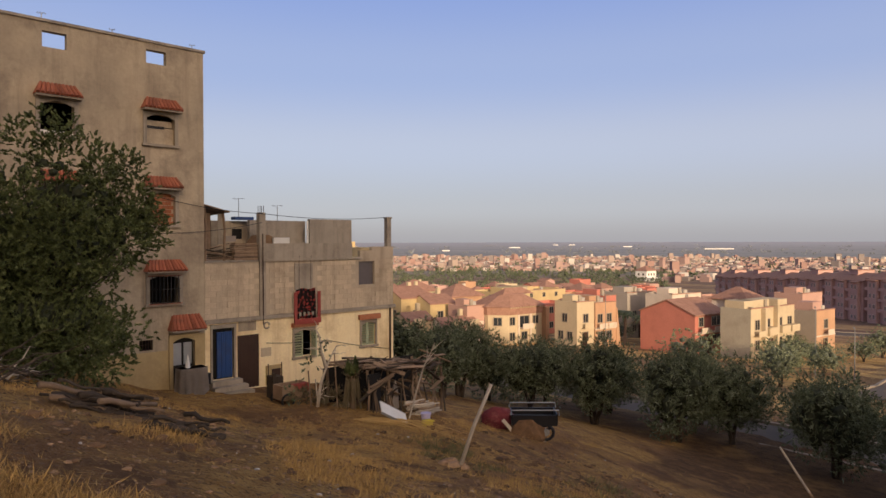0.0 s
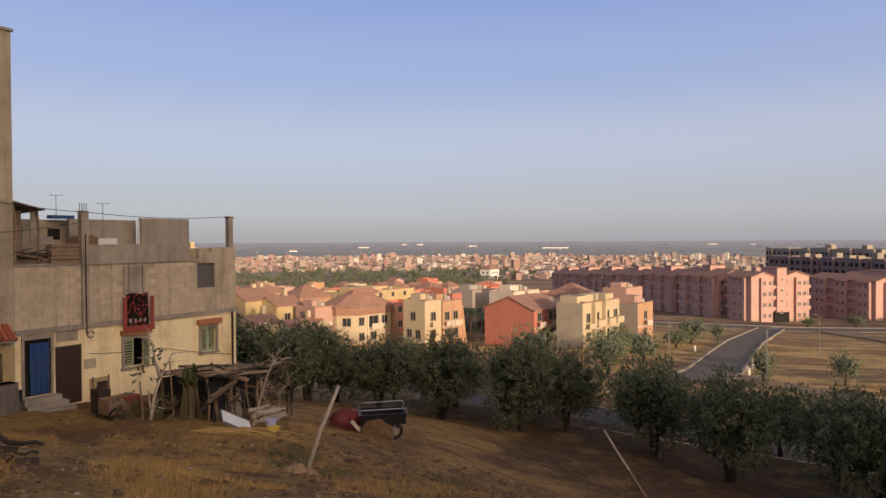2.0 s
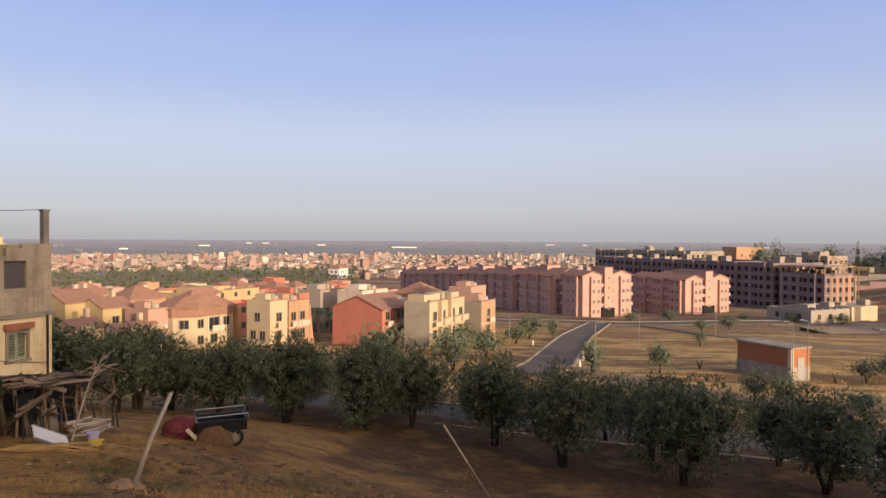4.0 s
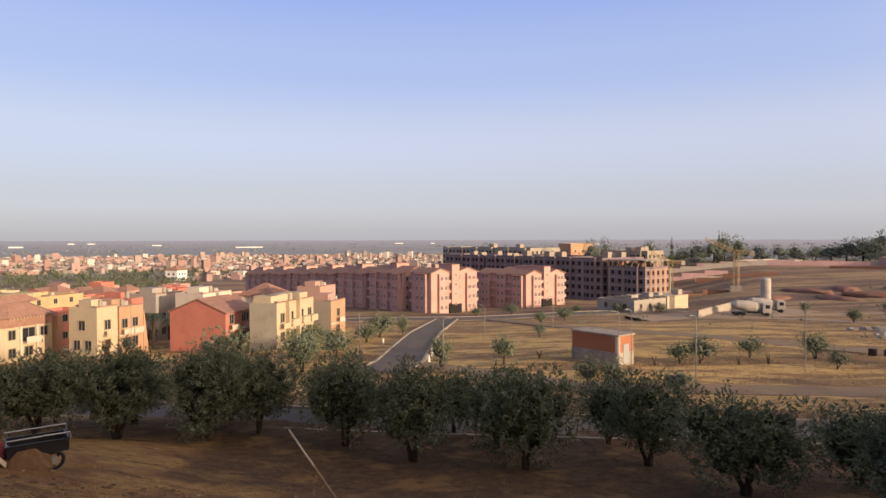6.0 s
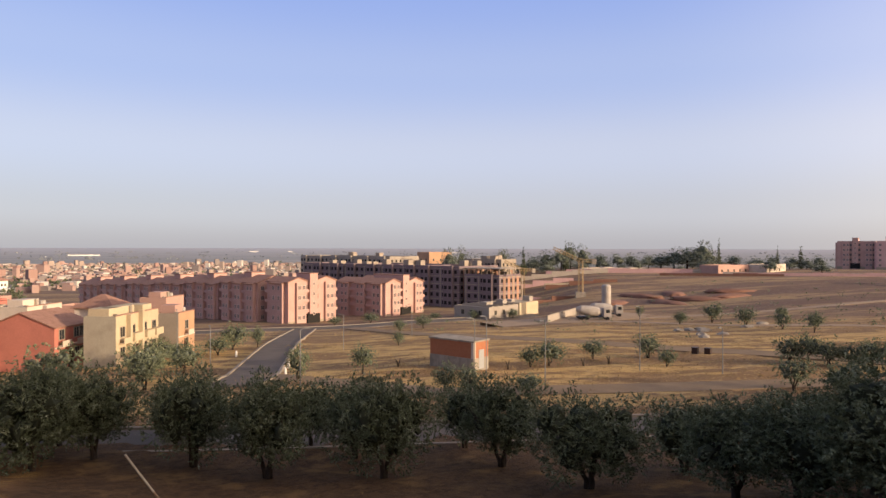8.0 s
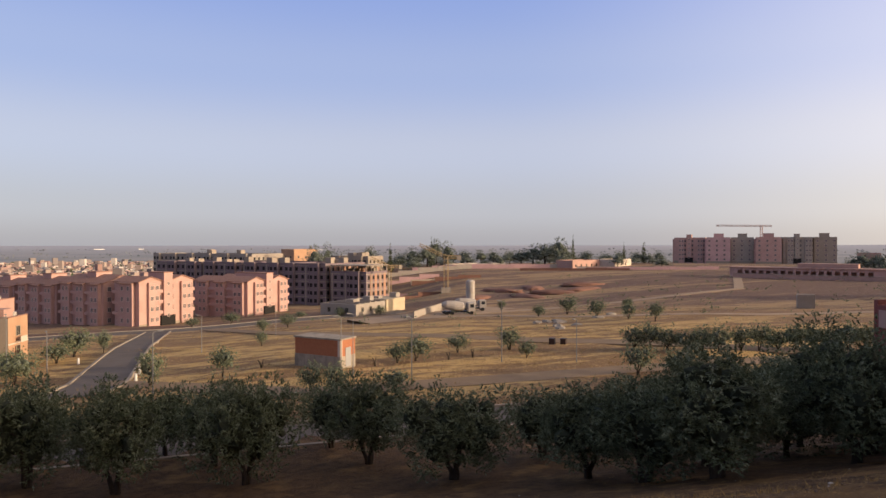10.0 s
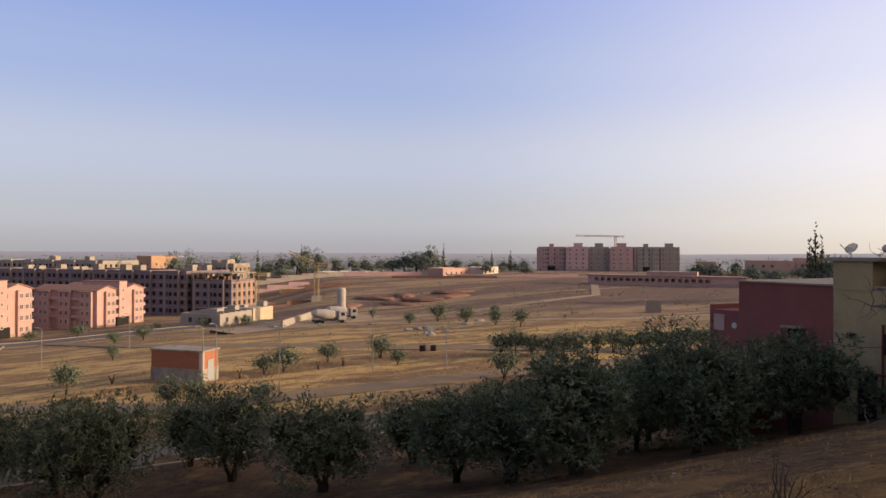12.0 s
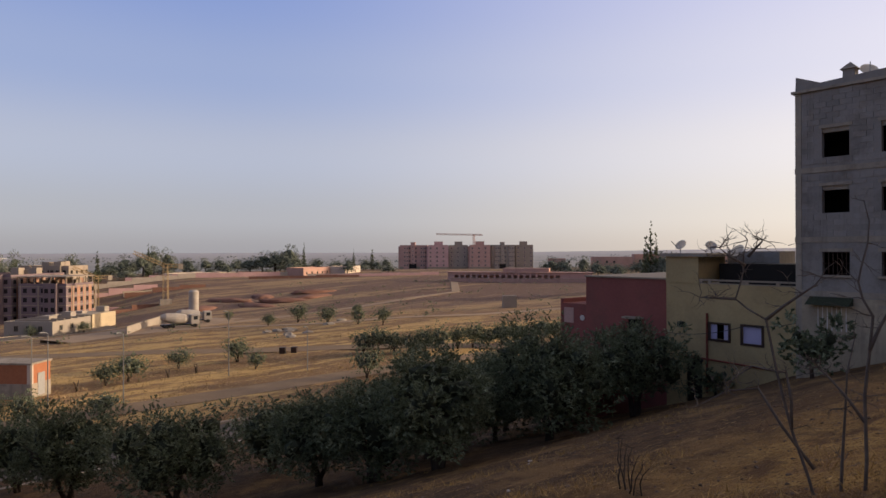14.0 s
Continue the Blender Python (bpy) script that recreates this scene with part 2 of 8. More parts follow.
def ground_material():
    """Dry hillside soil with stones and straw, golden stubble in the fields, and a grey-green plain far off, its colour
    paled for haze.
    """
    m = bpy.data.materials.new("dry ground")
    m.use_nodes = True
    n, l = m.node_tree.nodes, m.node_tree.links
    b = n["Principled BSDF"]
    b.inputs["Roughness"].default_value, b.inputs["Specular IOR Level"].default_value = 0.97, 0.15
    geo = n.new("ShaderNodeNewGeometry")
    sep = n.new("ShaderNodeSeparateXYZ")
    l.new(geo.outputs["Position"], sep.inputs[0])

    def noise_at(s, detail=5.0, rough_=0.6, stretch=None):
        t = n.new("ShaderNodeTexNoise")
        t.inputs["Scale"].default_value, t.inputs["Detail"].default_value, t.inputs["Roughness"].default_value = s, detail, rough_
        src = geo.outputs["Position"]
        if stretch:
            # x runs down the hill, y along it
            k = n.new("ShaderNodeCombineXYZ")
            for i, (axis, f) in enumerate((((0.766, 0.643, 0), stretch[0]), ((0.643, -0.766, 0), stretch[1]))):
                d = n.new("ShaderNodeVectorMath")
                d.operation = "DOT_PRODUCT"
                d.inputs[1].default_value = tuple(c * f for c in axis)
                l.new(src, d.inputs[0])
                l.new(d.outputs["Value"], k.inputs[i])
            src = k.outputs[0]
        l.new(src, t.inputs["Vector"])
        return t.outputs["Fac"]

    def ramp(fac, lo, hi):
        r = n.new("ShaderNodeMapRange")
        r.interpolation_type = "SMOOTHSTEP"
        r.inputs[1].default_value, r.inputs[2].default_value = lo, hi
        l.new(fac, r.inputs[0])
        return r.outputs[0]

    def mix(fac, a, c):
        x = n.new("ShaderNodeMix")
        x.data_type = "RGBA"
        for sock, val in ((x.inputs["A"], a), (x.inputs["B"], c)):
            if isinstance(val, tuple):
                sock.default_value = (*val, 1)
            else:
                l.new(val, sock)
        l.new(fac, x.inputs["Factor"])
        return x.outputs["Result"]

    soil = mix(ramp(noise_at(0.35), 0.35, 0.65), (0.26, 0.137, 0.058), (0.19, 0.098, 0.041))
    soil = mix(ramp(noise_at(11, 4, 0.7), 0.5, 0.66), soil, (0.28, 0.17, 0.085))
    soil = mix(ramp(noise_at(23, 3, 0.7), 0.55, 0.64), soil, (0.06, 0.036, 0.022))
    soil = mix(ramp(noise_at(41, 2, 0.7), 0.62, 0.68), soil, (0.36, 0.27, 0.18))
    straw = mix(ramp(noise_at(2.2), 0.4, 0.6), (0.47, 0.28, 0.09), (0.33, 0.185, 0.06))
    straw = mix(ramp(noise_at(14, 4, 0.7, (1.6, 0.6)), 0.5, 0.62), straw, (0.12, 0.068, 0.03))
    straw = mix(ramp(noise_at(30, 3, 0.7, (0.7, 1.5)), 0.56, 0.66), straw, (0.46, 0.33, 0.15))
    hill = mix(ramp(noise_at(0.22, 6, 0.7), 0.41, 0.53), soil, straw)
    hill = mix(ramp(noise_at(5.5, 3), 0.6, 0.68), hill, (0.23, 0.15, 0.09))
    hill = mix(ramp(noise_at(0.6, 6, 0.7, (1.5, 0.6)), 0.53, 0.63), hill, (0.15, 0.083, 0.04))
    stubble = mix(ramp(noise_at(0.1, 6, 0.7, (1.7, 0.4)), 0.46, 0.54), (0.55, 0.365, 0.145), (0.26, 0.16, 0.08))
    stubble = mix(ramp(noise_at(0.5, 5, 0.65, (1.5, 0.5)), 0.52, 0.66), stubble, (0.24, 0.15, 0.085))
    stubble = mix(ramp(noise_at(2.6, 4, 0.7), 0.56, 0.66), stubble, (0.5, 0.36, 0.17))
    stubble = mix(ramp(noise_at(1.3, 5, 0.7, (1.4, 0.7)), 0.6, 0.68), stubble, (0.13, 0.085, 0.05))
    # the plain's base colour is already greyed for distance haze
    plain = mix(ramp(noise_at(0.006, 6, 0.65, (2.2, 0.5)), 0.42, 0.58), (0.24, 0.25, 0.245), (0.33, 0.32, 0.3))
    dist = n.new("ShaderNodeVectorMath")
    dist.operation = "LENGTH"
    flat = n.new("ShaderNodeCombineXYZ")
    l.new(sep.outputs[0], flat.inputs[0]), l.new(sep.outputs[1], flat.inputs[1])
    l.new(flat.outputs[0], dist.inputs[0])
    def along(direction):
        d = n.new("ShaderNodeVectorMath")
        d.operation = "DOT_PRODUCT"
        d.inputs[1].default_value = direction
        l.new(geo.outputs["Position"], d.inputs[0])
        return d.outputs["Value"]

    def add(a, c, f):
        s = n.new("ShaderNodeMath")
        s.operation = "MULTIPLY_ADD"
        s.inputs[1].default_value = f
        l.new(c, s.inputs[0]), l.new(a, s.inputs[2])
        return s.outputs[0]

    # dark orchard soil, deepened for the shade under the olives, with an uneven border
    edge = add(add(along((0.766, 0.643, 0)), noise_at(0.6, 4), 4.0), ramp(along((0.643, -0.766, 0)), -17, -12), 12.0)
    # the same darkened soil carried on over the right-hand slope
    edge = add(edge, ramp(along((0.643, -0.766, 0)), -0.5, 6.5), 19.0)
    shade_soil = mix(ramp(noise_at(1.7), 0.4, 0.62), (0.145, 0.084, 0.042), (0.09, 0.054, 0.03))
    shade_soil = mix(ramp(noise_at(8, 5, 0.75), 0.52, 0.68), shade_soil, (0.2, 0.12, 0.062))
    shade_soil = mix(ramp(noise_at(0.5, 5), 0.52, 0.66), shade_soil, (0.24, 0.14, 0.06))
    hill = mix(ramp(edge, 36.0, 40.0), hill, shade_soil)
    out = mix(ramp(dist.outputs["Value"], 44, 58), hill, stubble)
    tilled = mix(ramp(noise_at(0.03, 6, 0.7, (2.0, 0.3)), 0.44, 0.54), (0.34, 0.23, 0.125), (0.18, 0.115, 0.085))
    tilled = mix(ramp(noise_at(0.16, 6, 0.7, (1.8, 0.4)), 0.52, 0.62), tilled, (0.17, 0.11, 0.08))
    tilled = mix(ramp(noise_at(0.9, 5, 0.7), 0.58, 0.68), tilled, (0.33, 0.26, 0.17))
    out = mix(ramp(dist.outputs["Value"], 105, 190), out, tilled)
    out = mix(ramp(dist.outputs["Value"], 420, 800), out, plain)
    # haze towards the horizon, mixed into the ground colour by distance
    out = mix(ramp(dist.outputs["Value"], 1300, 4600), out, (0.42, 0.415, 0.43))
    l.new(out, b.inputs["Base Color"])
    k = n.new("ShaderNodeBump")
    k.inputs["Strength"].default_value, k.inputs["Distance"].default_value = 1.0, 0.14
    l.new(noise_at(4.5, 8, 0.78), k.inputs["Height"])
    l.new(k.outputs[0], b.inputs["Normal"])
    return m


M["ground"] = ground_material()


# ---- mesh helpers ----
def obj(name, bm, mat, smooth_=False):
    me = bpy.data.meshes.new(name)
    bm.to_mesh(me)
    bm.free()
    me.materials.append(mat)
    if smooth_:
        for p in me.polygons:
            p.use_smooth = True
    return new(name, me)


def part(name, bm, mat, parent, label="", smooth_=False):
    ob = obj(name, bm, mat, smooth_)
    ob.parent = parent
    if label:
        tagged(ob, label)
    return ob


def same(name, ob, parent, m):
    """Another piece on the same mesh."""
    o = new(name, ob.data)
    o.parent = parent
    o.matrix_basis = m
    return o


def thing(name, m, label, category, group="", kind=""):
    ob = new(name)
    ob.empty_display_size = 0.3
    ob.matrix_basis = m
    return tagged(ob, label, category, group, kind)


def frame_at(x, y, z, az):
    """Local x runs towards compass bearing az, local y to the left of it, z up."""
    return pose(x, y, z, 0, 0, 90 - az)


def box(bm, x0, x1, y0, y1, z0, z1, m=None):
    vs = [bm.verts.new((x, y, z)) for z in (z0, z1) for y in (y0, y1) for x in (x0, x1)]
    for f in ((0, 2, 3, 1), (4, 5, 7, 6), (0, 1, 5, 4), (2, 6, 7, 3), (0, 4, 6, 2), (1, 3, 7, 5)):
        bm.faces.new([vs[i] for i in f])
    if m is not None:
        bmesh.ops.transform(bm, matrix=m, verts=vs)
    return vs


def boxes(*dims):
    bm = bmesh.new()
    for d in dims:
        box(bm, *d)
    return bm


def tube(bm, path, radii, sides=7, cap=True):
    """A round limb through the points of path, with a radius at each."""
    rings = []
    for i, p in enumerate(path):
        p = Vector(p)
        a = Vector(path[max(i - 1, 0)])
        c = Vector(path[min(i + 1, len(path) - 1)])
        d = (c - a).normalized()
        s = d.cross(Vector((0.31, 0.87, 0.38))).normalized()
        t = d.cross(s)
        rings.append([bm.verts.new(p + radii[i] * (math.cos(k * 2 * math.pi / sides) * s + math.sin(k * 2 * math.pi / sides) * t)) for k in range(sides)])
    for a, c in zip(rings, rings[1:]):
        for k in range(sides):
            bm.faces.new((a[k], a[(k + 1) % sides], c[(k + 1) % sides], c[k]))
    if cap:
        bm.faces.new(rings[0][::-1]), bm.faces.new(rings[-1])


def prism(bm, outline, y0, y1):
    """An outline in the x-z plane, pushed from y0 to y1."""
    a = [bm.verts.new((x, y0, z)) for x, z in outline]
    c = [bm.verts.new((x, y1, z)) for x, z in outline]
    bm.faces.new(a), bm.faces.new(c[::-1])
    for i in range(len(a)):
        j = (i + 1) % len(a)
        bm.faces.new((a[j], a[i], c[i], c[j]))


def wall_boxes(bm, x0, x1, z0, z1, y0, y1, holes):
    """One closed wall in the x-z plane with thickness y0..y1 and rectangular openings (x0, x1, z0, z1) that go through it."""
    xs = sorted({x0, x1, *[min(x1, max(x0, v)) for h in holes for v in h[:2]]})
    zs = sorted({z0, z1, *[min(z1, max(z0, v)) for h in holes for v in h[2:]]})
    made = {}

    def vert(i, j, back):
        key = (i, j, back)
        if key not in made:
            made[key] = bm.verts.new((xs[i], y1 if back else y0, zs[j]))
        return made[key]

    def solid(i, j):
        if not (0 <= i < len(xs) - 1 and 0 <= j < len(zs) - 1):
            return False
        mx, mz = (xs[i] + xs[i + 1]) / 2, (zs[j] + zs[j + 1]) / 2
        return not any(h[0] < mx < h[1] and h[2] < mz < h[3] for h in holes)

    for i in range(len(xs) - 1):
        for j in range(len(zs) - 1):
            if not solid(i, j):
                continue
            bm.faces.new([vert(i, j, 0), vert(i + 1, j, 0), vert(i + 1, j + 1, 0), vert(i, j + 1, 0)])
            bm.faces.new([vert(i, j + 1, 1), vert(i + 1, j + 1, 1), vert(i + 1, j, 1), vert(i, j, 1)])
            for di, dj, p, q in ((-1, 0, (i, j), (i, j + 1)), (1, 0, (i + 1, j + 1), (i + 1, j)), (0, -1, (i + 1, j), (i, j)), (0, 1, (i, j + 1), (i + 1, j + 1))):
                if not solid(i + di, j + dj):
                    bm.faces.new([vert(*p, 0), vert(*q, 0), vert(*q, 1), vert(*p, 1)])


# ---- the ground: one sheet from the hillside to the horizon ----
def lerp_table(tab, x):
    if x <= tab[0][0]: return tab[0][1]
    for (a, p), (b, q) in zip(tab, tab[1:]):
        if x <= b: return p + (q - p) * (x - a) / (b - a)
    return tab[-1][1]
def smooth(a, b, x):
    k = min(1, max(0, (x - a) / (b - a)))
    return k * k * (3 - 2 * k)
# the hill behind the camera is unseen, raised to shade the near slope
SLOPE = [(-160, 72), (-60, 27), (-20, 6.2), (-6, 0.3), (0, -1.65), (6, -3.4), (11.5, -5.4), (16, -7.2), (22, -9.3), (28, -10.8), (36, -11.9), (45, -12.4), (60, -12.9), (80, -13.3)]
YARD = [(-160, 72), (-60, 27), (-20, 6.2), (-6, 0.3), (0, -1.65), (4, -3.2), (9, -5.2), (12, -5.7), (16, -6.0), (20, -7.05), (24, -8.2), (34, -11), (45, -12.4), (80, -13.3)]
FAR = {
    -40: [(40, -12), (90, -15), (200, -24), (400, -29), (1000, -32), (2200, -34), (4900, -12)],
    20: [(40, -12), (90, -15), (200, -24), (400, -29), (1000, -32), (2200, -34), (4900, -12)],
    45: [(60, -13), (100, -15.5), (165, -20.3), (200, -22.8), (260, -24.5), (500, -29), (1000, -33), (2200, -34), (4900, -12)],
    60: [(60, -12.6), (75, -12.9), (130, -16.4), (190, -20.3), (265, -23.8), (330, -17), (400, -13.5), (700, -22), (1100, -32), (2200, -34), (4900, -12)],
    71: [(60, -12.6), (75, -12.9), (130, -15.6), (190, -18.4), (240, -17.2), (300, -13.8), (350, -12), (420, -12), (700, -22), (1200, -30), (2200, -34), (4900, -12)],
    92: [(45, -11.6), (90, -12.8), (150, -14.6), (200, -15.0), (300, -12.8), (400, -11.2), (700, -18), (1200, -28), (2200, -34), (4900, -12)],
    130: [(45, -9), (90, -11), (150, -12), (200, -12), (300, -10.5), (450, -9), (700, -15), (1200, -25), (2200, -30), (4900, 20)],
    200: [(60, 0), (4900, 60)], 320: [(40, -5), (100, -12), (200, -20), (400, -29), (1000, -32), (2200, -34), (4900, -12)],
}
def height(x, y):
    r, az = math.hypot(x, y), math.degrees(math.atan2(x, y))
    if az < -40: az += 360
    u, v = 0.766 * x + 0.643 * y, 0.643 * x - 0.766 * y
    k = smooth(-5, -20, v)
    near = lerp_table(SLOPE, u) * (1 - k) + lerp_table(YARD, u) * k
    # the unseen hill dies away here so the fields stay sunlit
    if near > -1.65:
        near = -1.65 + (near + 1.65) * smooth(255, 200, v)
    keys = sorted(FAR)
    for a, b in zip(keys, keys[1:]):
        if az <= b: break
    w = smooth(a, b, az)
    far = lerp_table(FAR[a], r) * (1 - w) + lerp_table(FAR[b], r) * w
    m = smooth(42, 75, u)
    if r > 150: m = max(m, smooth(150, 260, r) * smooth(-30, 10, u))
    return near * (1 - m) + far * m


def ground_z(x, y):
    z = height(x, y)
    if math.hypot(x, y) < 90:
        z += 0.10 * noise.noise(Vector((x * 0.35, y * 0.35, 0))) + 0.06 * noise.noise(Vector((x * 1.3, y * 1.3, 5)))
    far = smooth(46, 60, math.hypot(x, y)) * smooth(330, 240, math.hypot(x, y))
    if far > 0:
        # furrows and hollows of the fields, longest along the hill
        u, v = 0.766 * x + 0.643 * y, 0.643 * x - 0.766 * y
        z -= far * (0.5 * max(0, noise.noise(Vector((u * 0.16, v * 0.05, 3)))) + 0.3 * max(0, noise.noise(Vector((u * 0.5, v * 0.16, 8)))))
    return z


def build_ground():
    radii = [0.0, 0.7]
    while radii[-1] < 4900:
        radii.append(radii[-1] * (1.045 if radii[-1] < 46 else 1.017 if radii[-1] < 260 else 1.07) + 0.12)
    n_az = 420
    verts, faces = [(0, 0, height(0, 0))], []
    for r in radii[1:]:
        for k in range(n_az):
            a = 2 * math.pi * k / n_az
            x, y = r * math.sin(a), r * math.cos(a)
            z = ground_z(x, y)
            if r < 45:
                z += 0.035 * noise.noise(Vector((x * 4.1, y * 4.1, 9)))
            verts.append((x, y, z))
    for k in range(n_az):
        faces.append((0, 1 + (k + 1) % n_az, 1 + k))
    for i in range(len(radii) - 2):
        o = 1 + i * n_az
        for k in range(n_az):
            j = (k + 1) % n_az
            faces.append((o + k, o + j, o + n_az + j, o + n_az + k))
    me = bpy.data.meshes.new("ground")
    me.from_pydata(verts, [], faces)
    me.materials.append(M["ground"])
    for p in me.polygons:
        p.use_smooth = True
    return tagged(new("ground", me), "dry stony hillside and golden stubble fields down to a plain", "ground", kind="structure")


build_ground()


# ---- buildings of the town below ----
def window_unit(parent, m, w, h, style="glass", cache={}):
    """A window: a frame standing a little proud with a dark pane and a bar, a dull pane in a pale frame, or a
    near-black plate for the shade of a bare hole in a raw wall.
    """
    key = (round(w, 2), round(h, 2), style)
    if key not in cache:
        t = 0.1
        f = boxes((-w / 2 - t, w / 2 + t, -0.06, 0.03, -t, 0), (-w / 2 - t, w / 2 + t, -0.06, 0.03, h, h + t), (-w / 2 - t, -w / 2, -0.06, 0.03, 0, h), (w / 2, w / 2 + t, -0.06, 0.03, 0, h), (-0.03, 0.03, -0.02, 0.03, 0, h))
        g = boxes((-w / 2, w / 2, -0.02 if style == "hole" else 0.004, 0.02, 0, h))
        fm, gm = bpy.data.meshes.new("window"), bpy.data.meshes.new("pane")
        f.to_mesh(fm), g.to_mesh(gm)
        fm.materials.append(M["pale_frame" if style == "trimmed" else "kerb"]), gm.materials.append(M[{"hole": "dark", "trimmed": "dusk_glass"}.get(style, "glass")])
        cache[key] = (fm, gm)
    fm, gm = cache[key]
    # no hole is cut: the plate's colour gives its shade
    if style == "hole":
        o = new("window_opening", gm)
        o.parent, o.matrix_basis = parent, m
        return o
    o = new("window", fm)
    o.parent, o.matrix_basis = parent, m
    p = new("pane", gm)
    p.parent = o
    return o


def house(name, label, x, y, z, az, w, d, h, wall, front=(), side=(), roof="flat", parapet=0.6, win=(1.0, 1.2), group="", category="house", roof_mat="villa_tile", deep=4.0, storey=3.0, style="glass"):
    """A house at its near corner: the front runs w along bearing az, the side runs d back. front and side list the windows' places along the wall, storey by storey."""
    th = thing(name, frame_at(x, y, z, az), label, category, group)
    bm = bmesh.new()
    box(bm, 0, w, 0, d, -deep, h)
    part("wall", bm, wall, th)
    if roof == "flat":
        bm = bmesh.new()
        for q in ((0, w, 0, 0.2), (0, w, d - 0.2, d), (0, 0.2, 0.2, d - 0.2), (w - 0.2, w, 0.2, d - 0.2)):
            box(bm, *q, h, h + parapet)
        part("parapet", bm, wall, th)
    elif roof == "hip":
        bm = bmesh.new()
        o, k = 0.55, min(w, d) * 0.5
        a = [bm.verts.new(v) for v in ((-o, -o, h), (w + o, -o, h), (w + o, d + o, h), (-o, d + o, h))]
        e = [bm.verts.new((v.co.x, v.co.y, h - 0.2)) for v in a]
        s = min(w, d) / 2
        r = [bm.verts.new(v) for v in ((s, s, h + k * 0.7), (w - s + 0.01, d - s + 0.01, h + k * 0.7))]
        if w >= d:
            for f in ((a[0], a[1], r[1], r[0]), (a[1], a[2], r[1]), (a[2], a[3], r[0], r[1]), (a[3], a[0], r[0])):
                bm.faces.new(f)
        else:
            for f in ((a[0], a[1], r[0]), (a[1], a[2], r[1], r[0]), (a[2], a[3], r[1]), (a[3], a[0], r[0], r[1])):
                bm.faces.new(f)
        for i in range(4):
            bm.faces.new((a[i], e[i], e[(i + 1) % 4], a[(i + 1) % 4]))
        bm.faces.new(e[::-1])
        part("roof", bm, M[roof_mat], th)
    elif roof == "gable":
        bm = bmesh.new()
        k = d * 0.2
        g = bmesh.new()
        a = [[g.verts.new((xx, yy, zz)) for yy, zz in ((0, h), (d, h), (d / 2, h + k))] for xx in (0, w)]
        g.faces.new(a[0]), g.faces.new(a[1][::-1])
        for i in range(3):
            g.faces.new((a[0][i], a[1][i], a[1][(i + 1) % 3], a[0][(i + 1) % 3]))
        part("gable", g, wall, th)
        for s, e in ((-0.25, d / 2), (d + 0.25, d / 2)):
            z0 = h + k * (1 - abs(s - d / 2) / (d / 2)) + 0.05
            vs = [bm.verts.new(v) for v in ((-0.15, s, z0), (w + 0.25, s, z0), (w + 0.25, e, h + k + 0.05), (-0.15, e, h + k + 0.05))]
            up = [bm.verts.new(v.co + Vector((0, 0, 0.16))) for v in vs]
            bm.faces.new(vs), bm.faces.new(up[::-1])
            for i in range(4):
                bm.faces.new((vs[i], vs[(i + 1) % 4], up[(i + 1) % 4], up[i]))
        part("roof", bm, M[roof_mat], th)
    for level, places in enumerate(front):
        for px in places:
            window_unit(th, pose(px, -0.01, level * storey + 1.0), *win, style)
    for level, places in enumerate(side):
        for py in places:
            window_unit(th, pose(-0.01, py, level * storey + 1.0, 0, 0, -90), *win, style)
    return th


TINT = {
    "cream": ((0.52, 0.42, 0.28), (0.44, 0.35, 0.23)), "yellow": ((0.5, 0.38, 0.2), (0.42, 0.31, 0.16)), "orange": ((0.48, 0.29, 0.175), (0.4, 0.235, 0.14)),
    "red": ((0.5, 0.185, 0.135), (0.42, 0.155, 0.115)), "white": ((0.62, 0.52, 0.42), (0.52, 0.43, 0.34)), "pink": ((0.47, 0.29, 0.23), (0.4, 0.245, 0.195)),
    "salmon": ((0.52, 0.325, 0.275), (0.45, 0.28, 0.235)), "grey": ((0.34, 0.28, 0.22), (0.28, 0.23, 0.18)), "mauve": ((0.58, 0.37, 0.34), (0.5, 0.31, 0.29)), "shell": ((0.21, 0.16, 0.165), (0.165, 0.125, 0.135)), "paleshell": ((0.36, 0.31, 0.26), (0.3, 0.26, 0.21)),
}
for key, (c1, c2) in TINT.items():
    M[key] = material(key + " render", c1, c2, 0.25, 0.92, 0.2, 4, stain=0.25, stain_colour=tuple(c * 0.6 for c in c2))

M["villa_tile"] = material("sun-faded roof tile", (0.35, 0.195, 0.14), (0.25, 0.135, 0.095), 1.5, 0.85, 0.4, 12, stain=0.5, stain_colour=(0.2, 0.1, 0.065))

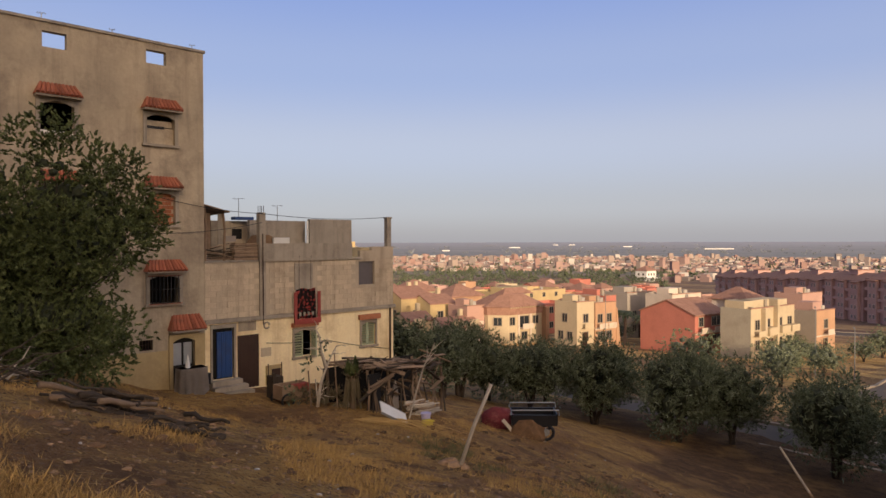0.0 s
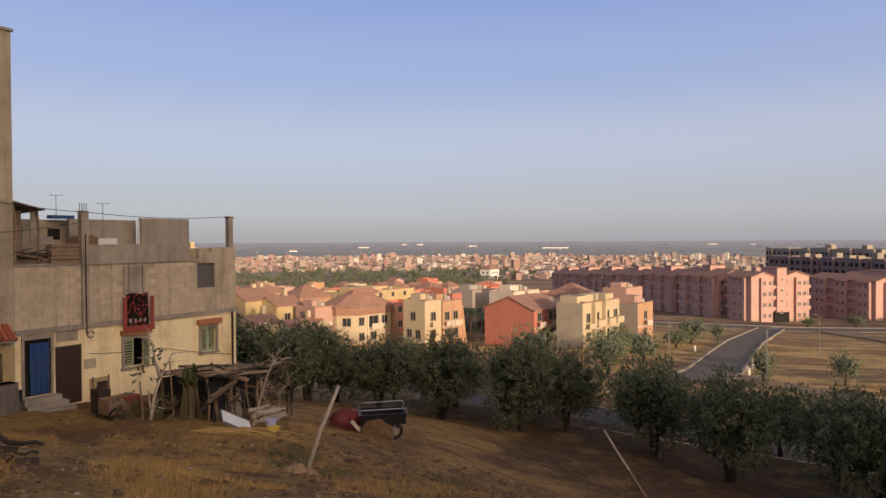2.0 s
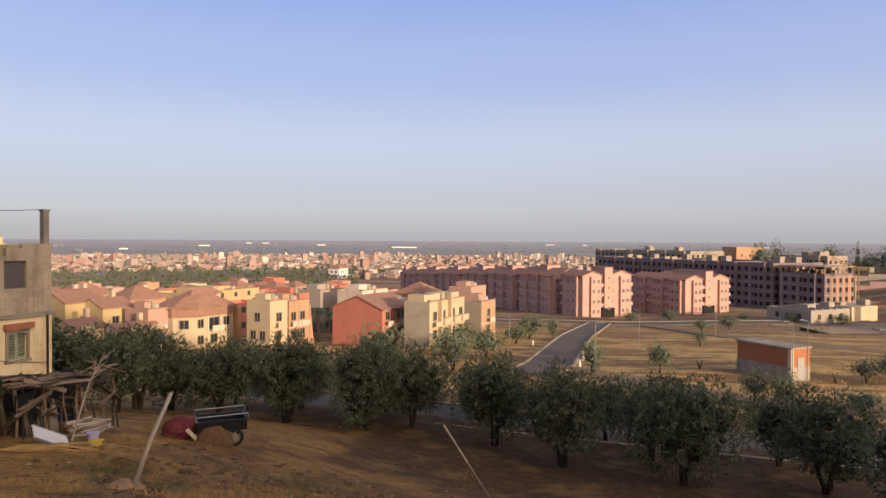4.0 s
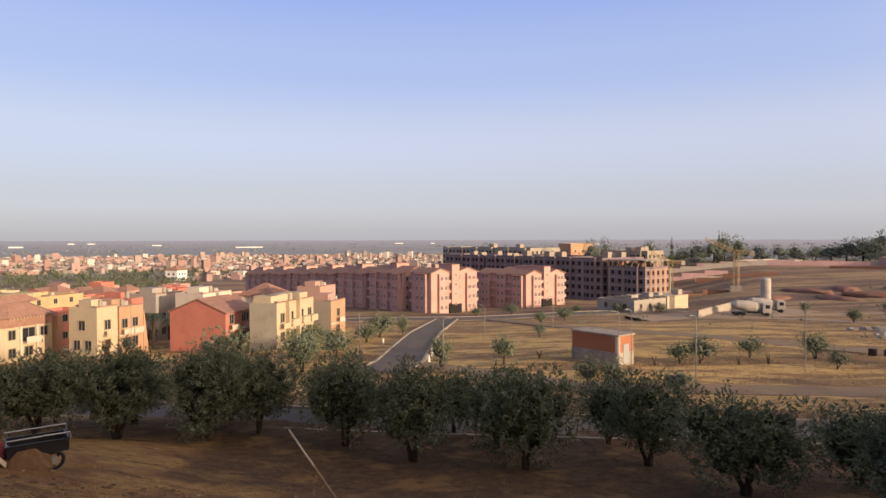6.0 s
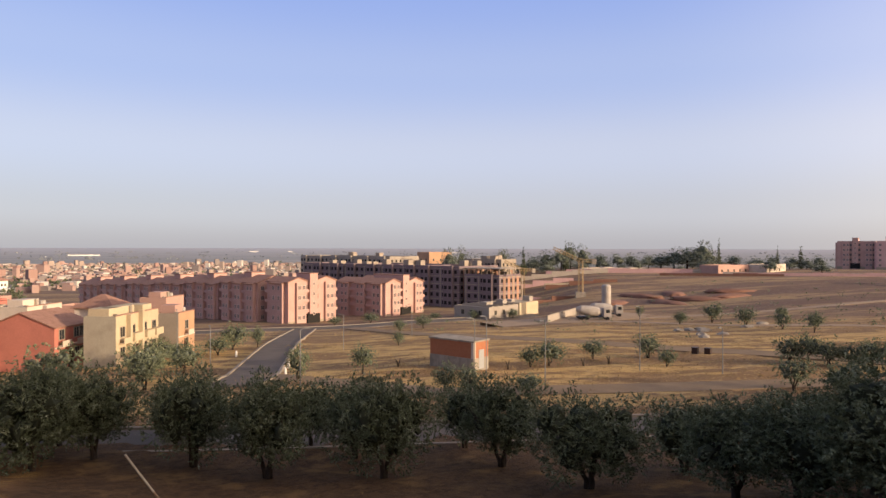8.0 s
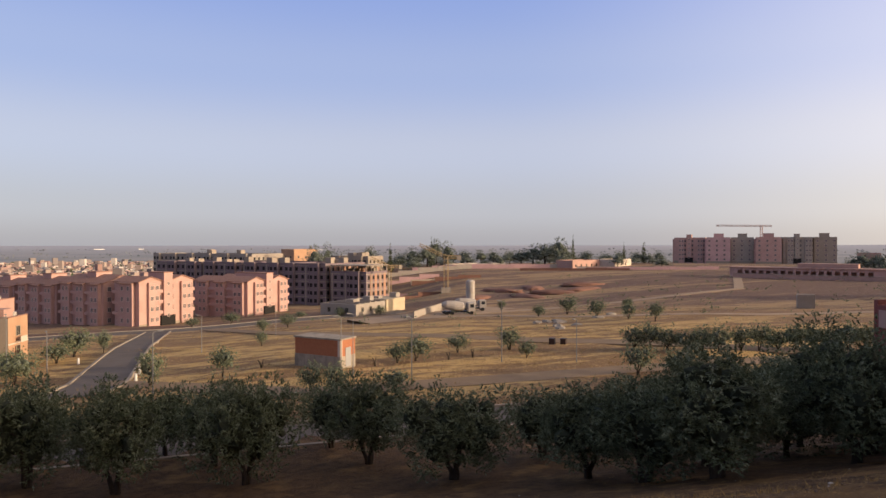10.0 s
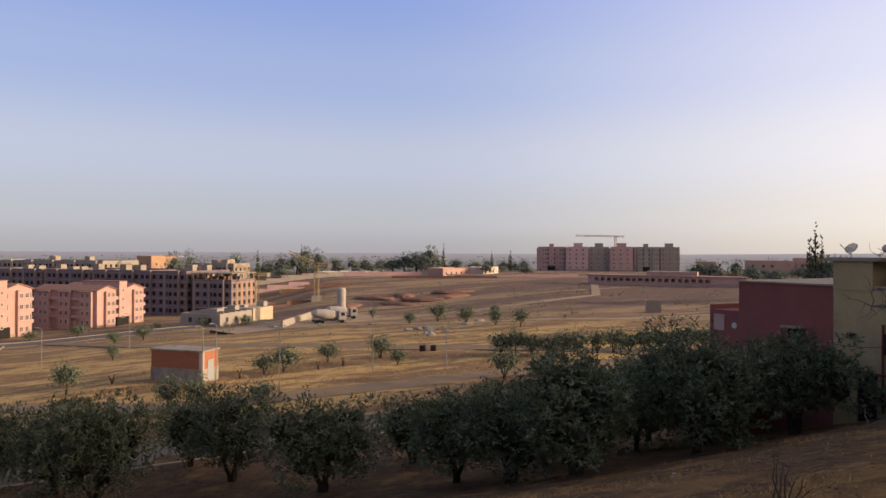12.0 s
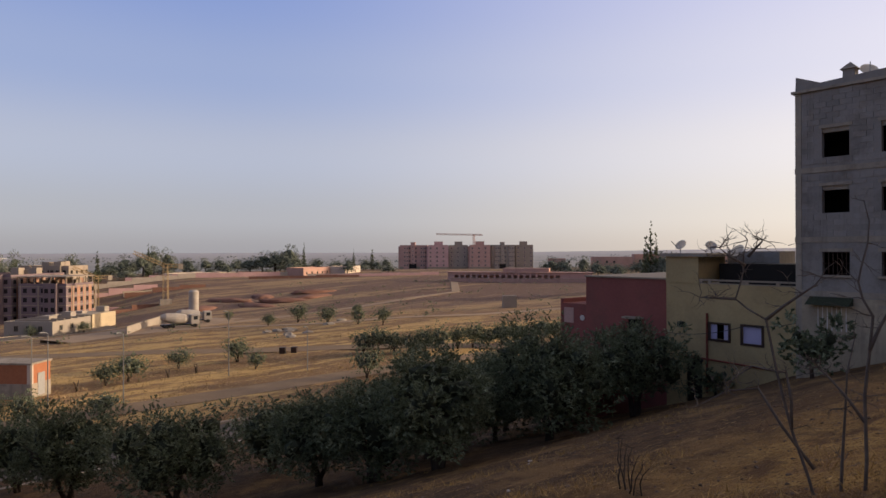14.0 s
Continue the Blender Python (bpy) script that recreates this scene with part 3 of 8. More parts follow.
VILLAS = [
    ("villa", "yellow villa with an orange gabled tile roof", 2.6, 107.0, 60, 5.5, 8.0, 6.8, "yellow", "gable", [(1.4, 4.0), (2.8,)], [(2, 5.5), (2, 5.5)]),
    ("villa", "yellow villa with a small gabled tile roof", 7.2, 105.0, 60, 5.0, 6.0, 6.0, "yellow", "gable", [(1.2, 3.6), (2.0,)], [(3,), (3,)]),
    ("house", "cream flat-roofed house with dark windows", 27.6, 92.6, 60, 3.6, 4.5, 6.0, "cream", "flat", [(1.8,), (1.8,)], [(1.4, 3.2), (2.4,)]),
    ("house", "orange rendered house with small balcony", 31.2, 95.2, 60, 4.6, 6.0, 5.9, "orange", "flat", [(1, 3), (1, 3)], [(1.2,), (1.2,)]),
    ("house", "dark orange rendered flat-roofed house", 36.5, 105.9, 60, 2.5, 7.0, 7.0, "red", "flat", [(1,), (1,)], []),
    ("house", "pale grey-green house behind palms", 44.3, 116.9, 60, 8.2, 6.0, 7.6, "paleshell", "flat", [(2, 5), (2, 5)], [(2,), (2,)]),
    ("house", "pinkish white house with roof terrace", 48.6, 107.5, 60, 8.2, 5.5, 7.4, "white", "flat", [(2, 5), (2, 5)], [(2,), (2,)]),
    ("red_house", "red rendered house with a gabled end wall", 41.8, 85.4, 60, 7.3, 9.0, 5.1, "red", "gable", [(1.4, 4.6, 5.6), (1.4, 4.4, 5.6)], []),
    ("house", "beige and cream terraced house with balconies", 46.3, 79.5, 60, 10.8, 4.2, 5.7, "cream", "flat", [(1.5, 4, 7, 9.5), (1.5, 4, 7, 9.5)], []),
    ("house", "grey house with an orange front", 59.3, 85.5, 60, 5.3, 3.6, 5.5, "orange", "flat", [(2.6,), (2.6,)], []),
    ("house", "pink flat-roofed house below the street", 72.3, 108.0, 60, 7.0, 5.0, 8.0, "pink", "flat", [(2, 5), (2, 5)], [(2,), (2,)]),
    ("house", "cream house beside the olive trees", 4.1, 124.9, 60, 5.5, 6.0, 7.5, "cream", "hip", [(2,), (2,)], [(2,), (2,)]),
    ("house", "low house with a pinkish gabled tile roof", 9.0, 95.5, 60, 6.5, 6.0, 2.3, "white", "gable", [(1.5, 4.5)], [(3,)]),
    ("house", "brown rendered flat-roofed house", 12.6, 100.4, 60, 3.4, 5.0, 5.2, "pink", "flat", [(1.7,)], [(2, 4)]),
    ("house", "low cream house with a porch", 3.4, 97.0, 60, 4.5, 5.0, 3.0, "cream", "gable", [(1.4,)], [(2.5,)]),
    ("house", "long yellow row of flat-roofed houses", 31.4, 182.3, 60, 27, 12, 7.6, "yellow", "flat", [(3, 8, 13, 18, 23)] * 3, [(3, 8)] * 3),
    ("house", "cream house with faded tile roof", 5.0, 149.9, 60, 8, 7, 8.4, "cream", "hip", [(2, 5), (2, 5)], [(2, 5), (2, 5)]),
    ("house", "orange house with faded tile roof", 14.3, 139.3, 60, 8, 7, 7.2, "orange", "hip", [(2, 5), (2, 5)], [(2, 5), (2, 5)]),
]
for name, label, x, y, az, w, d, h, tint, roof, front, side in VILLAS:
    th = house(name, label, x, y, height(x, y), az, w, d, h, M[tint], front, side, roof, group="villas below the hill", storey=2.6)
    trim = M["white" if tint in ("red", "orange", "pink") else "cream"]
    if front and w > 3:
        for px in front[-1][:2]:
            part("balcony", boxes((px - 0.9, min(w, px + 0.9), -0.8, -0.05, 2.75, 2.85), (px - 0.9, min(w, px + 0.9), -0.8, -0.74, 2.85, 3.5)), trim, th)
        part("entrance", boxes((w * 0.45 - 0.5, w * 0.45 + 0.5, -0.05, 0.0, -0.3, 2.2)), M["brown_metal"], th)
        part("string_course", boxes((-0.06, w + 0.06, -0.07, 0.0, 2.5, 2.68)), trim, th)
    if roof == "flat":
        part("roof_room", boxes((w * 0.2, w * 0.65, d * 0.35, d * 0.8, h, h + 1.5)), M[tint], th)
        for i in range(4):
            part("roof_clutter", boxes((w * (0.12 + 0.2 * i), w * (0.12 + 0.2 * i) + 0.5 + 0.3 * (i % 2), d * (0.15 + 0.6 * ((i * 0.618) % 1)), d * (0.15 + 0.6 * ((i * 0.618) % 1)) + 0.5, h, h + 0.75 + 0.35 * (i % 3))), M["dusty_white" if i % 2 else "concrete"], th)
        bm = bmesh.new()
        tube(bm, [(w * 0.8, d * 0.4, h), (w * 0.8, d * 0.4, h + 1.1)], [0.5, 0.5], 10)
        part("water_tank", bm, M["dusty_white"], th)
        part("coping", boxes((-0.05, w + 0.05, -0.06, 0.22, h + 0.6, h + 0.72)), M["villa_tile"], th)
    else:
        part("chimney", boxes((w * 0.7, w * 0.7 + 0.6, d * 0.5, d * 0.5 + 0.6, h, h + 2.4)), trim, th)


def find_house(label):
    return next(o for o in scene.objects if o.parent is None and str(dict(o.items()).get("label", "")).startswith(label))


M["beige"] = material("beige grey render", (0.42, 0.37, 0.28), (0.35, 0.3, 0.23), 0.3, 0.93, 0.2, 5, stain=0.3)
cream_house = find_house("beige and cream terraced")
# thin panel that puts the side's shade into a greyer colour
part("side_render", boxes((-0.02, 0.0, 0.0, 4.2, -4, 6.3)), M["beige"], cream_house, "side wall in beige grey for its shade")
for x0, x1, y0, y1, hh in ((0.5, 3.2, 1.2, 3.9, 1.7), (4.6, 6.4, 1.5, 3.9, 1.4), (8.0, 10.4, 0.8, 3.9, 1.6)):
    part("roof_room", boxes((x0, x1, y0, y1, 5.7, 5.5 + hh)), M["cream"], cream_house)
for x0, z0 in ((3.0, 2.9), (6.1, 2.9), (3.0, 0.4), (8.6, 2.9)):
    part("balcony", boxes((x0, x0 + 2.0, -0.9, -0.05, z0, z0 + 0.9)), M["cream"], cream_house)
part("front_pier", boxes((2.4, 2.9, -0.6, 0, -3, 6.3), (5.4, 5.9, -0.6, 0, -3, 6.6)), M["cream"], cream_house)
orange_house = find_house("grey house with an orange")
# grey panel over the orange house's side, shade as colour
part("side_render", boxes((-0.02, 0.0, 0.0, 3.6, -4, 6.1)), M["grey"], orange_house, "bare grey side wall")
part("roof_room", boxes((1.0, 3.4, 1.0, 3.2, 5.5, 7.2)), M["pink"], orange_house)


def prism_up(bm, outline, z0, z1):
    """A closed block on a plan outline."""
    a = [bm.verts.new((x, y, z0)) for x, y in outline]
    c = [bm.verts.new((x, y, z1)) for x, y in outline]
    bm.faces.new(a[::-1]), bm.faces.new(c)
    for i in range(len(a)):
        j = (i + 1) % len(a)
        bm.faces.new((a[i], a[j], c[j], c[i]))


def broad_villa(x, y, az, w, d, h):
    """A two-storey villa with cut corners, a red frieze under the eaves and a wide hipped roof with a raised lantern."""
    th = thing("villa", frame_at(x, y, height(x, y), az), "cream villa with cut corners and a broad red tile roof", "villa", "villas below the hill")

    def plan(o, c=2.2):
        return [(c, -o), (w - 0.8, -o), (w + o, 0.8), (w + o, d + o), (-o, d + o), (-o, c)]

    bm = bmesh.new()
    prism_up(bm, plan(0), -4, h - 1.3)
    part("wall", bm, M["cream"], th)
    bm = bmesh.new()
    prism_up(bm, plan(0.18), h - 1.3, h - 0.05)
    part("frieze", bm, M["villa_tile"], th, "brick red rendered frieze")
    bm = bmesh.new()
    for k in range(14):
        t = 2.6 + k * (w - 3.6) / 13
        box(bm, t - 0.07, t + 0.07, -0.4, -0.18, h - 0.3, h - 0.05)
    part("corbels", bm, M["cream"], th)
    low, high = [(*p, h - 0.05) for p in plan(0.6)], []
    for q in plan(0.6):
        high.append((q[0] + (w / 2 - q[0]) * 0.62, q[1] + (d / 2 - q[1]) * 0.62, h + 1.75))
    bm = bmesh.new()
    a, c = [bm.verts.new(v) for v in low], [bm.verts.new(v) for v in high]
    bm.faces.new(a[::-1]), bm.faces.new(c)
    for i in range(len(a)):
        j = (i + 1) % len(a)
        bm.faces.new((a[i], a[j], c[j], c[i]))
    roof = part("roof", bm, M["villa_tile"], th)
    bm = bmesh.new()
    a = [bm.verts.new(v) for v in ((w * 0.3, d * 0.35, h + 1.7), (w * 0.95, d * 0.35, h + 1.7), (w * 0.95, d * 0.75, h + 1.7), (w * 0.3, d * 0.75, h + 1.7))]
    r = [bm.verts.new(v) for v in ((w * 0.45, d * 0.55, h + 2.7), (w * 0.8, d * 0.55, h + 2.7))]
    for f in ((a[0], a[1], r[1], r[0]), (a[1], a[2], r[1]), (a[2], a[3], r[0], r[1]), (a[3], a[0], r[0]), a[::-1]):
        bm.faces.new(f)
    part("ridge_roof", bm, M["villa_tile"], roof)
    part("chimney", boxes((w * 0.86, w * 0.86 + 0.7, d * 0.6, d * 0.6 + 0.7, h, h + 2.6)), M["cream"], th)
    part("corner_pier", boxes((w - 0.4, w + 0.35, -0.55, 0.9, -3, h - 0.4)), M["orange"], th)
    for px, wide, z in ((3.1, 1.0, h - 2.9), (5.6, 1.9, h - 3.3), (8.0, 1.1, h - 2.9), (3.1, 1.0, 0.3), (5.6, 1.2, 0.3)):
        window_unit(th, pose(px, -0.01, z), wide, 1.2 if wide < 1.5 else 1.7)
    for px in (4.35, 6.85):
        part("pilaster", boxes((px - 0.14, px + 0.14, -0.2, 0.0, -3, h - 1.3)), M["white"], th)
    part("balcony", boxes((4.5, 6.7, -1.0, -0.02, h - 3.55, h - 3.4), (4.5, 6.7, -1.0, -0.92, h - 3.4, h - 2.7)), M["white"], th)
    window_unit(th, pose(0.95, 0.95, h - 2.9, 0, 0, -45), 1.2, 1.2)
    for py in (3.4, 5.0):
        window_unit(th, pose(-0.01, py, h - 2.9, 0, 0, -90), 0.9, 1.1)
    return th


broad_villa(17.1, 99.5, 60, 10.2, 6.2, 5.6)
dark_orange = find_house("orange rendered house with small")
bm = bmesh.new()
prism(bm, [(4.6, -3.0), (6.0, -3.0), (4.75, 5.6), (4.6, 5.6)], -0.1, 0.5)
part("buttress", bm, M["orange"], dark_orange, "sloping orange buttress")


def apartment(label, x, y, z, az, w, d, floors, tint, group, win=(1.1, 1.2), step=3.1, storey=2.7, finished=True, flat=False):
    """A block of flats: piers between bays, balconies, stair heads and tiled eaves, or bare slab edges where it is unfinished."""
    cols_f = [1.8 + step * i for i in range(int((w - 2.0) / step) + 1)]
    cols_s = [1.8 + step * i for i in range(int((d - 2.0) / step) + 1)]
    h = floors * storey + 0.3
    raw = not finished
    th = house("apartment_block", label, x, y, z, az, w, d, h, M[tint], [cols_f] * floors if raw or w < 15 else (), [cols_s] * floors if raw else (), "flat" if raw or flat else "none", 0.7, win, group, "apartment block", storey=storey, style="hole" if raw else "trimmed")
    rg = random.Random(int(x * 7 + y))
    if finished:
        # gabled tile roofs with their ridges running back from the front, and a flat-topped stair tower that stands proud
        wide = w > 15
        spans = () if flat else ((0.0, w * 0.4), (w * 0.56, w)) if wide else ((0.0, w),)
        for x0, x1 in spans:
            rise = 0.34 * (x1 - x0) / 2
            mid = (x0 + x1) / 2
            bm = bmesh.new()
            prism(bm, [(x0 + 0.05, h), (x1 - 0.05, h), (mid, h + rise)], 0.05, d - 0.05)
            part("gable", bm, M[tint], th)
            for a, b in ((x0 - 0.45, mid), (x1 + 0.45, mid)):
                z0 = h - 0.45 * 0.34
                bm = bmesh.new()
                vs = [bm.verts.new(v) for v in ((a, -0.4, z0), (b, -0.4, h + rise), (b, d + 0.3, h + rise), (a, d + 0.3, z0))]
                up = [bm.verts.new(v.co + Vector((0, 0, 0.24))) for v in vs]
                bm.faces.new(vs), bm.faces.new(up[::-1])
                for i in range(4):
                    bm.faces.new((vs[i], vs[(i + 1) % 4], up[(i + 1) % 4], up[i]))
                part("roof_slope", bm, M["villa_tile"], th)
        tower = (w * 0.4, w * 0.56, -1.0, d * 0.55) if wide else (w * 0.3, w * 0.72, d * 0.42, d * 0.42 + 4.2)
        part("stair_tower", boxes((*tower, -3, h + 2.4 + 0.5 * (not wide))), M[tint], th)
        part("tower_cap", boxes((tower[0] - 0.15, tower[1] + 0.15, tower[2] - 0.15, tower[3] + 0.15, h + 2.4 + 0.5 * (not wide), h + 2.62 + 0.5 * (not wide))), M["villa_tile"], th)
        if wide:
            for lv in range(floors):
                window_unit(th, pose(w * 0.48, -1.02, lv * storey + 2.2), 0.7, 0.8, "trimmed")
            # near-black box in place of the shadow inside the entrance
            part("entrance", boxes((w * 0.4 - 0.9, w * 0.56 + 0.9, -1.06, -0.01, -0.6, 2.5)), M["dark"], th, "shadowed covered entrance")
            for x0 in (w * 0.14, w * 0.74):
                part("front_bay", boxes((x0, x0 + 3.6, -0.8, 0, -3, h - 0.25)), M[tint], th)
                for lv in range(floors):
                    for c in (x0 + 0.95, x0 + 2.65):
                        window_unit(th, pose(c, -0.82, lv * storey + 1.0), 0.95, 1.15, "trimmed")
            for lv in range(1, floors):
                for x0 in (w * 0.345, w * 0.575, w * 0.945):
                    # flat panel on the wall, the recess's shade put into its colour
                    part("loggia", boxes((x0 - 0.75, x0 + 0.75, -0.03, 0.02, lv * storey + 0.2, lv * storey + 2.3)), M["dusk_glass"], th, "dark recessed loggia")
                    part("balcony", boxes((x0 - 0.85, x0 + 0.85, -0.85, -0.04, lv * storey + 0.05, lv * storey + 0.95)), M[tint], th)
        # broad bays up the long shaded side
        n = max(1, round(d / 7.3))
        for k in range(n):
            y0 = (k + 0.16) * d / n
            y1 = y0 + 0.56 * d / n
            part("bay", boxes((-1.0, 0, y0, y1, -3, h - 0.4 + 0.34 * 0.5)), M[tint], th)
            for lv in range(floors):
                for c in ((y0 * 0.72 + y1 * 0.28), (y0 * 0.28 + y1 * 0.72)):
                    window_unit(th, pose(-1.02, c, lv * storey + 1.0, 0, 0, -90), 0.9, 1.1, "trimmed")
            for lv in range(1, floors):
                part("balcony", boxes((-0.8, -0.03, y1 + 0.1, min(d, y1 + 0.4 * d / n), lv * storey + 0.05, lv * storey + 0.9)), M[tint], th)
            if flat:
                continue
            bm = bmesh.new()
            box(bm, -1.5, 0.3, y0 - 0.25, y1 + 0.25, 0, 0.2, pose(0, 0, h - 0.05, 0, -18.8))
            part("bay_roof", bm, M["villa_tile"], th)
        part("plinth", boxes((-0.12, w + 0.1, -0.12, 0, -3, 0.5)), M["kerb"], th)
    else:
        for lv in range(1, floors + 1):
            part("slab_edge", boxes((-0.08, w + 0.08, -0.08, d, lv * storey - 0.15, lv * storey + 0.1)), M["grey"], th)
        for i in range(1, len(cols_s), 4):
            part("bay", boxes((-1.2, 0, cols_s[i] - 2.2, cols_s[i] + 2.2, -3, h + 0.8)), M[tint], th)
            for lv in range(floors):
                for c in (cols_s[i] - 1.1, cols_s[i] + 1.1):
                    window_unit(th, pose(-1.22, c, lv * storey + 1.0, 0, 0, -90), win[0], win[1], "hole")
        for i in range(0, len(cols_s), 2):
            part("column", boxes((-0.12, 0, cols_s[i] + step / 2 - 0.25, cols_s[i] + step / 2 + 0.25, -3, h)), M["grey"], th)
        for i in range(0, len(cols_f), 2):
            part("column", boxes((cols_f[i] + step / 2 - 0.25, cols_f[i] + step / 2 + 0.25, -0.12, 0, -3, h)), M["grey"], th)
        if tint == "shell":
            for i in range(len(cols_f) - 1):
                part("brick_infill", boxes((cols_f[i] + win[0] / 2 + 0.12, cols_f[i + 1] - win[0] / 2 - 0.12, -0.05, 0, 0, h)), M["shell_brick"], th)
        for k in range(3):
            px, py = rg.uniform(1, w - 4), rg.uniform(1, d - 4)
            part("stair_head", boxes((px, px + 3, py, py + 3, h, h + rg.uniform(1.5, 3.0))), M["grey"], th)
    return th


apartment("salmon pink apartment block with sunlit front", 137.4, 145.5, -22.9, 96, 18.6, 10.4, 4, "salmon", "pink apartment blocks", storey=3.0)
apartment("salmon pink apartment block beside the wasteland", 168.7, 133.6, -22.6, 96, 18.6, 23.3, 4, "salmon", "pink apartment blocks", storey=2.6)
for k in range(6):
    s = 14 + 22 * k
    x, y = 136.4 + 0.105 * s, 145.5 + 0.995 * s
    apartment("salmon apartment block in a long terrace", x, y, -22.9 - 0.045 * s, 96, 12, 20, 4, "salmon", "pink apartment blocks", storey=3.0)
for k, (s, n) in enumerate(((0, 19), (20, 22), (43, 22), (66, 28))):
    apartment("unfinished concrete and brick apartment block", 219.0 + 0.105 * s - 0.5 * k, 136.7 + 0.995 * s, -23.8, 96, 26.8, n, 5, "shell", "unfinished blocks", storey=3.05, finished=False, win=(1.3, 1.4))
corner = apartment("unfinished corner block of raw brick with an open top floor", 217.0, 117.7, -23.6, 96, 14.6, 16.5, 4, "shell", "unfinished blocks", storey=3.05, finished=False, win=(1.3, 1.4))
for px in (0.2, 3.7, 7.2, 10.7, 14.1):
    for py in (0.2, 5.5, 11.0, 16.0):
        part("frame_column", boxes((px, px + 0.3, py, py + 0.3, 12.5, 15.3)), M["grey"], corner)
part("top_slab", boxes((-0.3, 14.9, -0.3, 16.8, 15.3, 15.55)), M["grey"], corner)
for px, py in ((1.0, 2.0), (7.5, 8.0), (11.0, 3.0)):
    part("brick_partition", boxes((px, px + 2.6, py, py + 0.2, 12.6, 14.6)), M["shell_brick"], corner)
apartment("pale unfinished apartment block", 258.0, 139.0, -22.4, 96, 12, 18, 5, "grey", "unfinished blocks", storey=3.2, finished=False, win=(1.3, 1.4))
apartment("pale unfinished apartment block far row", 262.0, 205.0, -24.4, 96, 22, 70, 6, "paleshell", "unfinished blocks", storey=3.1, finished=False, win=(1.3, 1.4))
for dx, w, off, tone, n in ((0, 19, 6, "salmon", 5), (19.5, 14, 0, "mauve", 5), (34, 13, 5, "paleshell", 5), (48, 14, 0, "salmon", 5), (63, 16, 4, "paleshell", 5), (80, 12, 7, "grey", 5)):
    apartment("%s apartment block on the far rise" % {"paleshell": "pale grey", "salmon": "salmon pink"}.get(tone, "dull " + tone), 449.5 + off - 0.06 * dx, 19.2 - dx, -11.4, 182, w, 14, n, tone, "far apartment blocks", storey=2.9, step=4.4, flat=True)
hut = thing("brick_hut", frame_at(59.5, 35.2, -12.9, 96), "small brick substation with a grey cement base", "hut")
part("wall", boxes((0, 2.6, 0, 6.0, 1.15, 2.85)), M["brick"], hut)
part("base", boxes((-0.03, 2.63, -0.03, 6.03, -2, 1.15)), M["concrete"], hut, "grey cement render")
part("roof", boxes((-0.12, 2.72, -0.12, 6.12, 2.85, 3.02)), M["concrete"], hut)
part("corner_pier", boxes((-0.05, 0.3, -0.05, 0.3, 1.15, 2.85)), M["white"], hut)
part("door", boxes((0.9, 1.8, -0.05, 0.0, 0.0, 2.0)), M["steel"], hut)
works = house("low_building", "low unfinished concrete workshop with a cream end bay", 155.3, 87.3, -19.6, 96, 24.7, 12, 3.0, M["paleshell"], [(3, 7, 11)], [(3, 6, 9)], group="", category="building", parapet=0.3)
part("end_bay", boxes((14.5, 24.75, -0.4, 8, -2, 3.6)), M["cream"], works)
for x0, x1, y0, hh in ((3, 6, 3, 1.6), (9.5, 11.5, 2, 2.2), (17, 19, 4, 1.4), (22, 24, 1, 2.6)):
    part("roof_room", boxes((x0, x1, y0, y0 + 2.4, 3.0, 3.2 + 0.7 * hh)), M["paleshell"], works)
for k in range(5):
    part("roof_beam", boxes((1 + 2.6 * k, 1.3 + 2.6 * k, -0.3, 10, 3.3, 3.7)), M["grey"], works)
house("hut", "small concrete hut in the field", 168.5, -19.4, height(168.5, -19.4), 182, 3.5, 3.2, 3.0, M["grey"], category="hut", parapet=0.1)


# ---- trees ----
def leaf_cloud(centres, radii, count, size, seed, slim=0.35, shell=0.55):
    """Many small leaf sprays, spread through a set of lobes, thicker towards their skins."""
    rng = np.random.default_rng(seed)
    pick = rng.choice(len(centres), count, p=np.array([r[0] * r[1] for r in radii]) / sum(r[0] * r[1] for r in radii))
    # leaves stand along short shoots that grow out of the lobes
    per = 12
    ns = count // per + 1
    own = np.repeat(np.arange(ns), per)[:count]
    pick = pick[:ns][own]
    d = rng.normal(size=(ns, 3))
    d /= np.linalg.norm(d, axis=1)[:, None]
    rad = (shell + (1 - shell) * rng.random(ns)) ** 0.6 * (1 + 0.09 * rng.normal(size=ns))
    grow = d * 0.8 + rng.normal(size=(ns, 3)) * 0.35 + np.array([0, 0, 0.3])
    grow /= np.linalg.norm(grow, axis=1)[:, None]
    R = np.array(radii)[pick]
    long = np.minimum(size * 3.6, 0.35 * R[:, 0]) * (0.5 + rng.random(ns))[own]
    along = rng.random(count) - 0.35
    p = np.array(centres)[pick] + (d * rad[:, None])[own] * R + grow[own] * (long * along)[:, None]
    ax = grow[own] * 0.7 + rng.normal(size=(count, 3)) * 0.5
    ax /= np.linalg.norm(ax, axis=1)[:, None]
    p += ax * size * 0.5
    sd = np.cross(ax, rng.normal(size=(count, 3)))
    sd /= np.linalg.norm(sd, axis=1)[:, None]
    s = size * (0.6 + 0.8 * rng.random(count))[:, None]
    q = np.stack([p - ax * s + sd * s * slim, p - ax * s - sd * s * slim, p + ax * s], 1).reshape(-1, 3)
    faces = np.arange(count * 3).reshape(-1, 3)
    return q, faces


def leaves(name, centres, radii, count, size, seed, mat, parent, slim=0.35, shell=0.55):
    q, f = leaf_cloud(centres, radii, count, size, seed, slim, shell)
    me = bpy.data.meshes.new(name)
    me.from_pydata(q.tolist(), [], f.tolist())
    me.materials.append(mat)
    o = new(name, me)
    o.parent = parent
    return o


